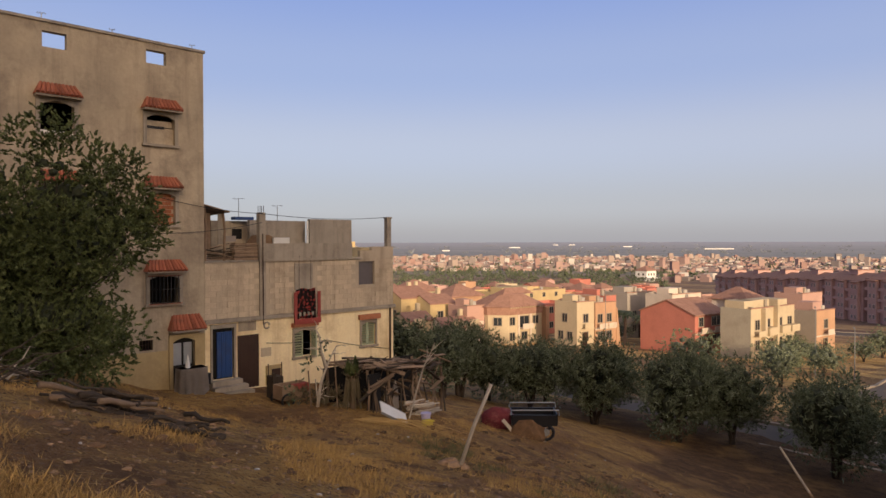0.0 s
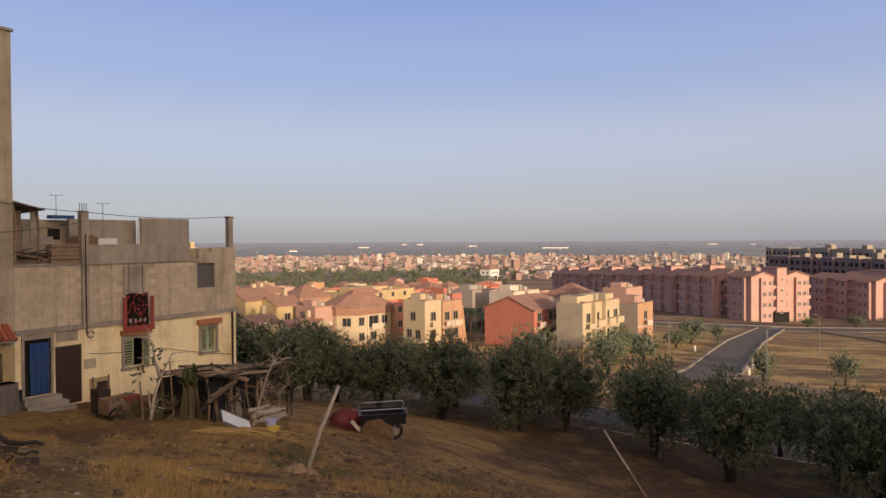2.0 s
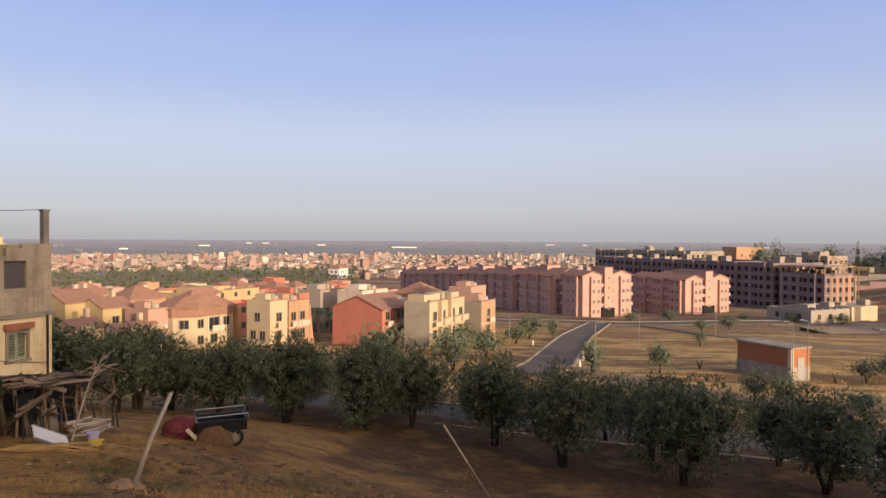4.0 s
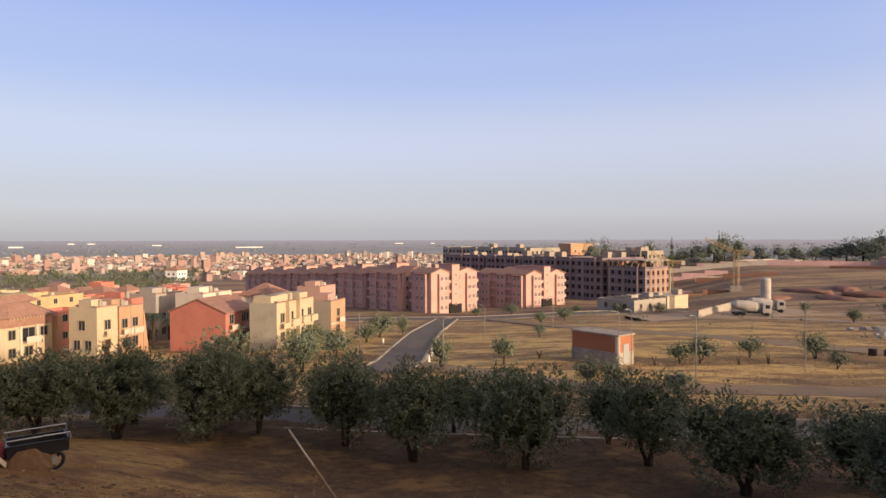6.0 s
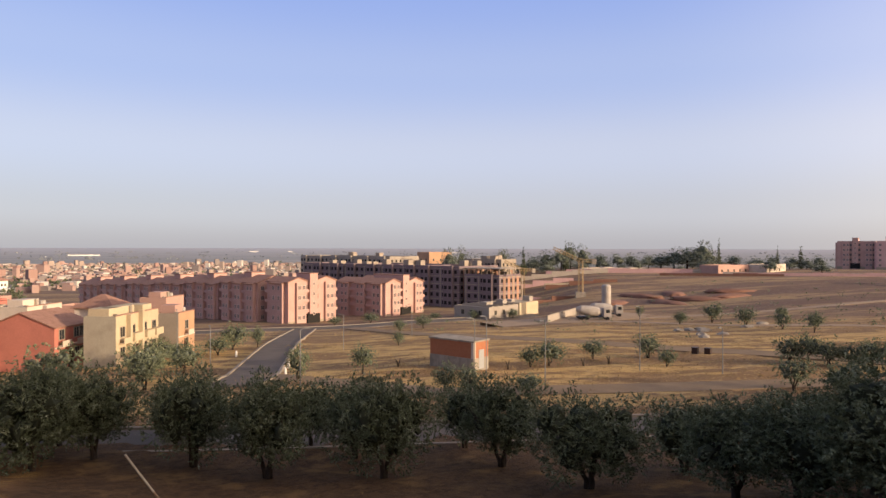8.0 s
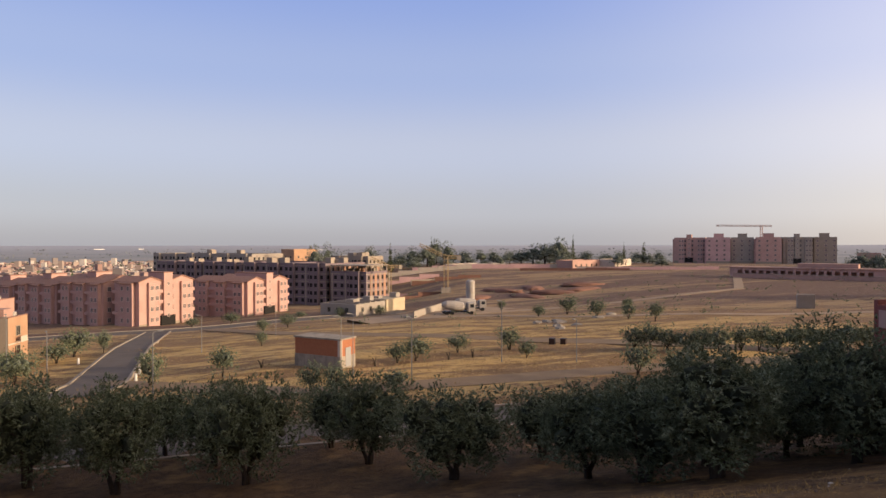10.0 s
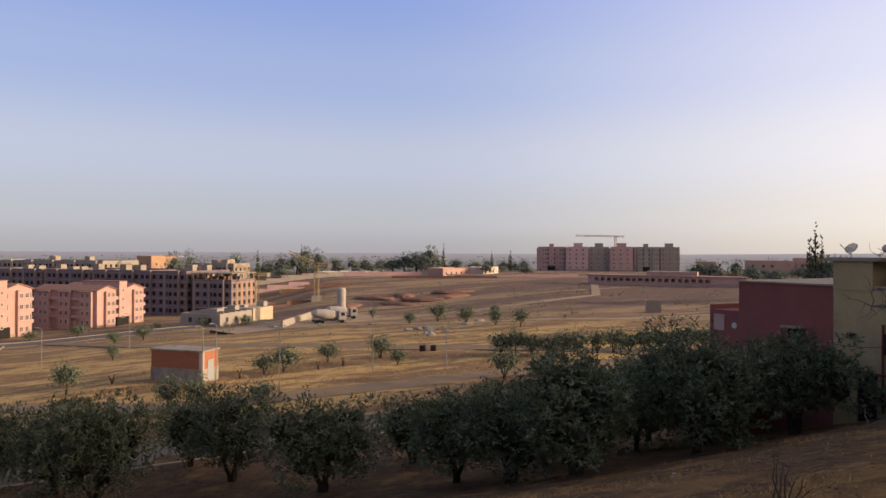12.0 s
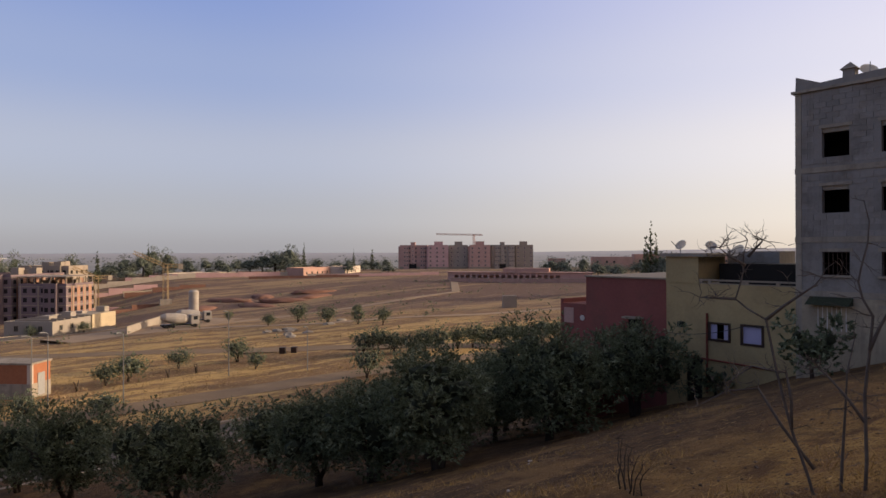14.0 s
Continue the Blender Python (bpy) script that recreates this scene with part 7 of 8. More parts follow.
bushes = [((33.0, -14.0), 0.95), ((23.0, -13.45), 1.05), ((31.0, -13.6), 0.75)]
for k, ((x, y), s) in enumerate(bushes):
    broad_tree(on_ground(x, y), 60 + k, [((0.7 * math.cos(i * 2.4) * s, 0.7 * math.sin(i * 2.4) * s, (0.7 + 0.25 * (i % 4)) * s), 0.6 * s) for i in range(8)], 2600, 0.075, M["olive_leaf"], "dusky shrub before a yellow house", 0.6, 0.06, "shrubs by a house", "shrub")
junk = thing("white_crate", on_ground(35.0, -12.9, 30), "pale crates stacked beside a doorway", "crate")
part("crate", boxes((-0.6, 0.6, -0.4, 0.4, 0, 0.25)), M["white_paint"], junk)
part("sheet", boxes((-0.3, 0.4, 0.4, 0.45, 0, 1.0)), M["lilac"], junk)


# ---- streets and tracks ----
def road(name, pts, width, label, kerb=True, mat="asphalt", lift=0.07):
    """A ribbon laid on the ground, with raised kerbs along both sides."""
    fine = []
    for (x0, y0), (x1, y1) in zip(pts, pts[1:]):
        n = max(2, int(math.hypot(x1 - x0, y1 - y0) / 2.5))
        fine += [(x0 + (x1 - x0) * i / n, y0 + (y1 - y0) * i / n) for i in range(n)]
    fine.append(pts[-1])
    sides = []
    for i, (x, y) in enumerate(fine):
        a, b = fine[max(0, i - 1)], fine[min(len(fine) - 1, i + 1)]
        l = math.hypot(b[0] - a[0], b[1] - a[1])
        sides.append((-(b[1] - a[1]) / l, (b[0] - a[0]) / l))

    def strip(bm, o0, o1, z0, z1):
        rows = []
        for (x, y), (sx, sy) in zip(fine, sides):
            h = height(x, y)
            rows.append([bm.verts.new((x + sx * o, y + sy * o, h + z)) for o, z in ((o0, z0), (o0, z1), (o1, z1), (o1, z0))])
        for a, b in zip(rows, rows[1:]):
            for k in range(3):
                bm.faces.new((a[k], a[k + 1], b[k + 1], b[k]))

    bm = bmesh.new()
    strip(bm, -width / 2, width / 2, -0.9, lift)
    r = tagged(obj(name, bm, M[mat]), label, "road", kind="structure")
    if kerb:
        for s in (-1, 1):
            bm = bmesh.new()
            strip(bm, s * width / 2, s * (width / 2 + 0.3), -0.9, lift + 0.16)
            part("kerb", bm, M["kerb"], r)
    return r


def uv(u, v):
    return (0.766 * u + 0.643 * v, 0.643 * u - 0.766 * v)


M["lane"] = material("worn grey-brown lane", (0.3, 0.215, 0.135), (0.22, 0.155, 0.1), 0.4, 0.95, 0.3, 20, spec=0.08)
M["dirt"] = material("pale packed dirt", (0.36, 0.26, 0.17), (0.28, 0.2, 0.13), 0.4, 0.95, 0.4, 8)
road("road", [(40.5, 50.5), (47.5, 55.5), (80, 86), (116, 117)], 5.0, "grey asphalt street with pale kerbs through the fields")
road("road", [(96, 140), (116, 117), (140, 98), (172, 80)], 7.0, "grey asphalt cross street before apartment blocks")
road("road", [uv(43, -44), uv(43, -10), uv(43, 25)], 5.0, "asphalt lane behind the olive trees")
road("road", [(47.5, 55.5), uv(57, 6), uv(57, 60)], 3.6, "worn dirt lane along the stubble field", False, "lane")
road("road", [(122, 108), (100, 70), (93, 30), (89, -2), (86, -40)], 4.5, "faded grey lane across the field", False, "lane")
road("track", [(136, 62), (146, 45), (140, 22), (150, -10), (175, -60)], 3.0, "pale dirt track across the field", False, "dirt")
road("track", [(150, 60), (190, 20), (230, -10), (300, -12)], 3.0, "pale dirt track to the far buildings", False, "dirt")
road("yard", [(128, 70), (150, 58), (178, 52)], 14.0, "dusty grey concrete works yard", False, "dirt", 0.09)


def street_lamp(x, y, h, rz, k):
    th = thing("street_lamp", on_ground(x, y, rz), "slim grey steel street lamp with a curved arm", "street lamp", "street lamps")
    bm = bmesh.new()
    tube(bm, [(0, 0, -0.3), (0, 0, h * 0.5), (0, 0, h)], [0.055, 0.045, 0.035], 7)
    part("pole", bm, M["lamp_grey"], th)
    bm = bmesh.new()
    tube(bm, [(0, 0, h - 0.05), (0.12, 0, h + 0.08), (0.4, 0, h + 0.14)], [0.035, 0.03, 0.028], 6)
    part("arm", bm, M["lamp_grey"], th)
    bm = boxes((0.34, 0.8, -0.09, 0.09, h + 0.1, h + 0.19))
    bmesh.ops.bevel(bm, geom=bm.edges[:], offset=0.03, segments=1, affect="EDGES")
    part("lamp_head", bm, M["lamp_grey"], th)
    return th


LAMPS = [(45.1, 59.4, 5.3, 60), (40.2, 40.9, 5.9, -40), (73.5, 66.0, 5.2, 130), (53.5, 24.3, 6.2, 160), (54.8, 31.0, 6.1, 160), (49.4, 29.1, 6.6, 150), (69.0, 20.6, 6.6, 160), (97.0, 70.6, 5.7, 150), (52.3, 83.9, 5.1, 60), (46.4, 67.1, 7.4, 60), (71.3, 12.9, 4.6, 160), (32.5, 94.5, 8.6, 200)]
for k, (x, y, h, rz) in enumerate(LAMPS):
    street_lamp(x, y, h, rz, k)
for x, y in ((50.0, 53.2), (55.0, 58.0), (62.0, 76.0)):
    b = thing("bollard", on_ground(x, y), "short white concrete bollard at a kerb", "bollard", "bollards")
    bm = bmesh.new()
    tube(bm, [(0, 0, -0.1), (0, 0, 0.75), (0, 0, 0.85)], [0.16, 0.14, 0.06], 8)
    part("body", bm, M["white_paint"], b)

# ---- small olive trees in the fields ----
FIELD = [(47.6, 48.8, 3.4, 2.9), (53.6, 45.3, 3.0, 2.7), (79.7, 60.5, 2.6, 2.2), (116.3, 81.7, 3.3, 4.9), (111, 84, 2.8, 4.0), (140.0, 116.0, 3.4, 6.3), (131, 121, 3.0, 5), (47.7, 31.1, 2.7, 2.4), (48.6, 29.2, 2.7, 2.6), (67.2, 30.0, 2.7, 3.8), (65.5, 31.5, 2.3, 2.6), (74.5, 27.8, 2.3, 3.1),
         (79.2, 22.7, 2.8, 3.2), (74.0, 19.1, 2.0, 2.3), (142.4, 34.2, 3.2, 3.5), (149.4, 29.2, 5.0, 5.9), (138.4, 20.9, 4.5, 4.8), (163.0, 48.9, 3.4, 2.9), (52.5, 25.4, 1.8, 3.0), (67.7, 83.7, 4.6, 6.5), (53.5, 81.3, 3.4, 5.9), (46.8, 66.4, 3.5, 4.2), (49, 70, 3.6, 4.0), (73.6, 84.9, 3.9, 2.9), (39.8, 108.9, 3.5, 7.0),
         (128.6, 8.7, 4.1, 3.9), (160.8, 17.1, 3.2, 3.5), (149.9, 35.9, 2.3, 2.7), (133, 14, 3.8, 4.0), (57, 88, 3.6, 5), (62, 80, 3.2, 5), (34, 100, 3.0, 5), (155, 92, 3.2, 4.0), (163, 84, 3.2, 4.5), (148, 100, 2.6, 3.5), (36, 57, 4.2, 4.6), (30, 62, 4.6, 5), (41, 64, 3.8, 4.4)]
SMALL = []
for k in range(4):
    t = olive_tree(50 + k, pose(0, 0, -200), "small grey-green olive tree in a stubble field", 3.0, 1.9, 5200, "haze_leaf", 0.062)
    tagged(t, group="small olive trees")
    SMALL.append(t)
for k, (x, y, h, w) in enumerate(FIELD):
    src = SMALL[k % 4]
    if math.hypot(x, y) < 85:
        h, w = h * 1.15, w * 1.25
    m = pose(x, y, ground_z(x, y) - 0.05, 0, 0, 83 * k) @ Matrix.Diagonal((w / 3.2, w / 3.2, h / 3.0, 1))
    if k < 4:
        src.matrix_basis = m
    else:
        c = copy_thing(src, pose(0, 0, 0))
        c.matrix_basis = m
HEDGE = [(82.7 + 0.4 * math.sin(k * 3.1), 8.0 - 1.9 * k, 3.2 + 0.5 * math.sin(k * 1.7)) for k in range(6)] + [(86 + 0.9 * k, -4.0 - 2.0 * k, 3.4 + 0.4 * math.sin(k * 2.3)) for k in range(10)] + [(66, 6, 3.2), (63, 2, 3.3), (60, -2, 3.5), (58, -7, 3.6), (64, -6, 3.3), (70, -10, 3.4), (66, -14, 3.6), (74, -16, 3.6), (56, -12, 3.8), (50, -10, 4.0), (52, -4, 3.8)]
for k, (x, y, h) in enumerate(HEDGE):
    c = copy_thing(SMALL[k % 4], pose(0, 0, 0))
    c.matrix_basis = pose(x, y, height(x, y) - 0.05, 0, 0, 71 * k) @ Matrix.Diagonal((1.25, 1.25, h / 2.9, 1))
stumps = [(63, 33), (61, 35.5), (69.5, 27), (72, 25), (84, 24), (58, 44)]
for k, (x, y) in enumerate(stumps):
    bare_tree(on_ground(x, y), [[(0, 0, -0.1), (0.15, 0, 0.4), (0.5, 0.1, 0.9)], [(0, 0, 0.2), (-0.2, 0, 0.6), (-0.45, 0.1, 0.95)]], "lopped dark olive stump in stubble", 90 + k, 1, 0.13, "olive_stump", "wood_dark", 0.4, 1, group="olive stumps")

# ---- building site and works yard ----
silo = thing("cement_silo", pose(176.0, 62.0, -18.2), "tall pale cylindrical cement silo", "silo")
bm = bmesh.new()
tube(bm, [(0, 0, 1.2), (0, 0, 2.2), (0, 0, 7.6), (0, 0, 8.0)], [0.4, 1.25, 1.25, 0.9], 20)
part("tank", bm, M["dusty_white"], silo, smooth_=False)
for k in range(4):
    a = 0.785 + k * 1.571
    bm = bmesh.new()
    tube(bm, [(1.1 * math.cos(a), 1.1 * math.sin(a), -1), (1.1 * math.cos(a), 1.1 * math.sin(a), 2.4)], [0.12, 0.12], 6)
    part("leg", bm, M["steel"], silo)


def mixer(x, y, rz):
    th = thing("mixer_truck", on_ground(x, y, rz), "white concrete mixer truck parked in a works yard", "truck", "mixer trucks")
    bm = boxes((2.2, 4.1, -1.2, 1.2, 0.7, 2.9))
    bmesh.ops.bevel(bm, geom=bm.edges[:], offset=0.15, segments=2, affect="EDGES")
    cab = part("cab", bm, M["dusty_white"], th)
    part("windscreen", boxes((4.1, 4.14, -1.0, 1.0, 1.8, 2.6)), M["glass"], cab)
    part("side_window", boxes((2.8, 3.7, -1.23, -1.2, 1.8, 2.6)), M["glass"], cab)
    bm = bmesh.new()
    tube(bm, [(-4.0, 0, 2.6), (-3.0, 0, 2.5), (-1.0, 0, 2.2), (1.0, 0, 2.0), (1.9, 0, 1.9)], [0.5, 1.0, 1.25, 1.1, 0.6], 16)
    part("drum", bm, M["dusty_white"], th)
    part("chassis", boxes((-4.0, 4.0, -0.6, 0.6, 0.6, 0.95)), M["black_metal"], th)
    for xx in (-3.0, -1.7, 3.1):
        for yy in (-1.0, 1.0):
            bm = bmesh.new()
            tube(bm, [(xx, yy - 0.2, 0.5), (xx, yy + 0.2, 0.5)], [0.5, 0.5], 12)
            part("wheel", bm, M["black_metal"], th)
    return th


mixer(150.0, 56.0, -58)
mixer(163.5, 57.6, -62)


def lattice(bm, a, b, w, n, r):
    """A square lattice mast from a to b with chords and diagonals."""
    a, b = Vector(a), Vector(b)
    d = (b - a).normalized()
    s = d.cross(Vector((0.3, 0.9, 0.1))).normalized() * w / 2
    t = d.cross(s).normalized() * w / 2
    c = [s + t, s - t, -s - t, -s + t]
    for q in c:
        tube(bm, [a + q, b + q], [r, r], 4)
    for i in range(n):
        p, q = a.lerp(b, i / n), a.lerp(b, (i + 1) / n)
        for k in range(4):
            tube(bm, [p + c[k], q + c[(k + 1) % 4]], [r * 0.7, r * 0.7], 4)


M["crane_yellow"] = material("faded yellow crane paint", (0.4, 0.29, 0.15), (0.33, 0.24, 0.13), 0.6, 0.7)


def crane(x, y, z, h, jib, rz, label, mat="crane_yellow"):
    th = thing("tower_crane", pose(x, y, z, 0, 0, rz), label, "crane", "tower cranes")
    for nm, a, b, w, n in (("mast", (0, 0, -1), (0, 0, h), 1.5, 10), ("jib", (0, 0, h), (jib * 0.9, 0, h + jib * 0.42), 1.0, 9), ("counter_jib", (0, 0, h), (-5, 0, h), 1.0, 4)):
        bm = bmesh.new()
        lattice(bm, a, b, w, n, 0.085)
        part(nm, bm, M[mat], th)
    part("ballast", boxes((-1.8, 1.8, -1.8, 1.8, -0.8, 1.2)), M["concrete"], th)
    part("counterweight", boxes((-5.5, -4.0, -0.7, 0.7, h - 1.2, h + 0.5)), M["concrete"], th)
    return th


crane(224.6, 88.6, -17.3, 12.5, 11, 115, "faded yellow tower crane on a building site")
crane(245.0, 122.0, -21.4, 12, 9, 140, "second faded yellow tower crane on a building site")
fc = thing("tower_crane", pose(452, -32, 2.0, 0, 0, 90), "distant tower crane over pink apartment blocks", "crane", "tower cranes")
for nm, a, b, w, n in (("mast", (0, 0, 0), (0, 0, 9.5), 1.2, 6), ("jib", (-6, 0, 9), (26, 0, 9.6), 0.8, 12)):
    bm = bmesh.new()
    lattice(bm, a, b, w, n, 0.1)
    part(nm, bm, M["salmon"], fc)


def long_wall(name, x0, y0, x1, y1, h, t, mat, label, category="wall"):
    az = math.degrees(math.atan2(x1 - x0, y1 - y0))
    th = thing(name, frame_at(x0, y0, height(x0, y0), az), label, category)
    l = math.hypot(x1 - x0, y1 - y0)
    part("wall", boxes((0, l, 0, t, -3, h)), M[mat], th)
    part("coping", boxes((-0.05, l + 0.05, -0.06, t + 0.06, h, h + 0.12)), M["kerb"], th)
    return th


long_wall("boundary_wall", 138.5, 62.5, 163.0, 64.7, 1.5, 0.3, "paleshell", "low whitewashed wall of a works yard")
long_wall("boundary_wall", 262, 120, 330, 60, 2.2, 0.3, "grey", "long grey wall beyond an excavated field")
long_wall("boundary_wall", 330, 60, 345, 0, 1.0, 0.4, "white", "low pale wall beside a far road")
house("hut", "small grey site hut beside a white wall", 163.5, 60.5, -17.9, 96, 4, 3, 2.4, M["grey"], [(2,)], [], category="hut", parapet=0.1, win=(0.8, 0.7))
house("low_building", "long pink low building on the far rise", 330, 62, -12.6, 112, 26, 10, 4.0, M["pink"], [(3, 8, 13, 18, 23)], [], category="building", parapet=0.3)
house("low_building", "long pale low building behind a site", 320, 118, -15.0, 110, 42, 12, 4.0, M["white"], [], [], category="building", parapet=0.3)
house("low_building", "pale flat-roofed low building on the rise", 352, 44, -12.4, 108, 20, 10, 4.0, M["white"], [(3, 8, 13)], [], category="building", parapet=0.3)
for k, (x, y, w, h) in enumerate(((365, -92, 22, 7), (372, -118, 18, 8), (345, -150, 16, 7), (380, -70, 10, 6))):
    house("far_house", "pink flat-roofed house on the far rise", x, y, height(x, y), 190, w, 12, h, M["pink"], [(3, 8, 12)] * 2, [], group="far pink houses", storey=3.2)
arcade = thing("arcade_building", frame_at(290, -9, height(285, -35), 196), "long low pink building with a row of arcade openings", "building")
bm = bmesh.new()
wall_boxes(bm, 0, 62, -3, 3.4, 0, 0.5, [(3 + 2.6 * k, 4.7 + 2.6 * k, 0.3, 2.5) for k in range(18)])
part("arcade_wall", bm, M["salmon"], arcade)
part("roof", boxes((-0.4, 62.4, -0.5, 8, 3.4, 3.8)), M["pink"], arcade)
part("rear_wall", boxes((0, 62, 3.0, 3.4, -3, 3.4)), M["pink"], arcade)
part("upper_block", boxes((24, 44, 3, 9, 3.8, 5.4)), M["pink"], arcade)
long_wall("boundary_wall", 282, -10, 262, -70, 1.6, 0.4, "pink", "long pinkish wall before an arcade building")
pit = [(205, 70), (212, 55), (222, 48), (232, 40), (240, 60), (228, 68), (248, 42)]
M["red_earth"] = material("red dug earth", (0.24, 0.125, 0.085), (0.18, 0.09, 0.065), 0.2, 0.97, 0.8, 1.5)
for k, (x, y) in enumerate(pit):
    th = thing("earth_heap", on_ground(x, y, 50 * k), "long heap of red dug earth on a building site", "heap", "earth heaps")
    bm = bmesh.new()
    bmesh.ops.create_icosphere(bm, subdivisions=3, radius=1)
    for v in bm.verts:
        v.co = Vector((v.co.x * 9, v.co.y * 4, max(-0.2, v.co.z) * 1.1)) * (1 + 0.3 * noise.noise(v.co * 2.5 + Vector((k, 0, 0))))
    part("body", bm, M["red_earth"], th, smooth_=True)
for k in range(9):
    x, y = 124 + 2.6 * k * math.sin(k), 30 - 1.4 * k
    th = thing("rubble_heap", on_ground(x, y, 40 * k), "pale heap of building rubble in a field", "heap", "rubble heaps")
    bm = bmesh.new()
    bmesh.ops.create_icosphere(bm, subdivisions=2, radius=0.7)
    for v in bm.verts:
        v.co = Vector((v.co.x * 1.8, v.co.y * 1.3, max(-0.2, v.co.z) * 0.7)) * (1 + 0.5 * noise.noise(v.co * 3 + Vector((k, 3, 0))))
    part("body", bm, M["concrete"], th)
for x, y in ((87.0, 19.0), (87.1, 17.5)):
    th = thing("waste_bin", on_ground(x, y), "dark waste bin beside a lane", "bin", "waste bins")
    part("body", boxes((-0.45, 0.45, -0.35, 0.35, 0, 0.75)), M["brown_metal"], th)
    part("lid", boxes((-0.48, 0.48, -0.38, 0.38, 0.75, 0.82)), M["brown_metal"], th)


# ---- distant trees ----
def far_tree(seed, high, wide, label, name="tree", count=6500, size=0.14, slim=0.6):
    th = thing(name, pose(0, 0, -300), label, "tree", "distant trees")
    rg = random.Random(seed)
    bm = bmesh.new()
    tube(bm, [(0, 0, -1), (0.1, 0, high * 0.3), (0, 0.1, high * 0.7)], [0.3, 0.22, 0.1], 6)
    part("trunk", bm, M["wood_dark"], th)
    c, r = [], []
    for k in range(14):
        a, f = k * 2.4, math.sqrt((k + 0.3) / 14)
        c.append((wide * 0.65 * f * math.cos(a), wide * 0.65 * f * math.sin(a), high * (0.32 + 0.5 * (1 - f * f) * rg.uniform(0.5, 1) + rg.uniform(-0.1, 0.1))))
        s = wide * rg.uniform(0.28, 0.5)
        r.append((s, s, s * 0.9))
    leaves("crown", c, r, count, size, seed, M["ridge_haze"], th, slim, 0.6)
    inner_foliage(c, r, th, "ridge_shade", 0.6, seed)
    return th


def cypress(seed, high, wide):
    th = thing("cypress", pose(0, 0, -300), "dark slender cypress tree on the far rise", "tree", "distant cypresses")
    bm = bmesh.new()
    tube(bm, [(0, 0, -1), (0, 0, high * 0.8)], [0.2, 0.05], 6)
    part("trunk", bm, M["wood_dark"], th)
    c = [(0, 0, high * (0.1 + 0.09 * k)) for k in range(10)]
    r = [(wide * (0.5 - 0.045 * k) * 1.1, wide * (0.5 - 0.045 * k) * 1.1, high * 0.09) for k in range(10)]
    leaves("crown", c, r, 3600, 0.2, seed, M["far_leaf"], th, 0.5, 0.3)
    return th


FT = [far_tree(70 + k, 9, 5.0, "rounded green tree on the far rise") for k in range(3)]
CY = [cypress(80 + k, 12, 2.4) for k in range(2)]
rg = random.Random(17)


def place(src, x, y, sx, sz, first):
    m = pose(x, y, height(x, y) - 0.3, 0, 0, rg.uniform(0, 360)) @ Matrix.Diagonal((sx, sx, sz, 1))
    if first:
        src.matrix_basis = m
    else:
        c = copy_thing(src, pose(0, 0, 0))
        c.matrix_basis = m


def polar(az, r):
    a = radians(az)
    return r * math.sin(a), r * math.cos(a)


# bearing, range, height, width of the tree line on the rise
LINE = [(57.2, 330, 20, 11), (58.3, 345, 17, 9), (61.8, 350, 17, 10), (64.5, 370, 10, 12), (65.6, 370, 12, 13), (66.8, 372, 14, 13), (67.6, 375, 18, 9), (68.6, 378, 14, 11), (70.0, 380, 10, 9), (71.5, 392, 10, 9), (72.6, 395, 9, 10), (74.0, 400, 9, 10),
        (75.0, 378, 10, 16), (76.0, 376, 12, 17), (77.0, 374, 14, 17), (78.1, 374, 18, 14), (78.8, 372, 10, 12), (80.5, 420, 9, 10), (82.0, 430, 7, 10), (83.2, 420, 8, 8), (84.6, 415, 8, 9), (85.6, 410, 7, 8), (86.4, 405, 8, 8), (63.2, 360, 7, 9), (60.0, 340, 10, 9),
        (100.6, 330, 9, 11), (101.8, 330, 9, 9), (103.4, 330, 11, 7), (104.6, 300, 8, 10), (106.3, 290, 8, 10), (108.2, 300, 10, 12), (112.6, 240, 9, 8), (123.4, 300, 8, 12), (110.6, 225, 14, 13)]
LINE += [(64 + 0.93 * k + 0.5 * math.sin(k * 5), 385 + 30 * math.sin(k * 2.3), 5.5 + 2 * math.sin(k * 1.3), 9 + 3 * math.sin(k * 3.7)) for k in range(25)]
LINE += [(100 + 1.1 * k, 345 + 25 * math.sin(k * 2.1), 5 + 1.5 * math.sin(k * 1.7), 9) for k in range(9)]
LINE += [(109.9, 228, 15, 12)]
LINE = [(az, r, h * 0.86, w * 0.9) for az, r, h, w in LINE]
for k, (az, r, h, w) in enumerate(LINE):
    x, y = polar(az, r)
    place(FT[k % 3], x, y, w / 7.5, h / 8.0, k < 3)
CYP = [(57.5, 335, 16), (63.6, 352, 17), (67.2, 372, 17), (59.3, 340, 12), (79.4, 376, 17), (85.2, 412, 14), (83.6, 420, 13), (108.5, 226, 20), (108.9, 227, 23), (109.3, 226, 21)]
for k, (az, r, h) in enumerate(CYP):
    x, y = polar(az, r)
    place(CY[k % 2], x, y, 1.0 + 0.3 * (k % 3), h / 12.0, k < 2)


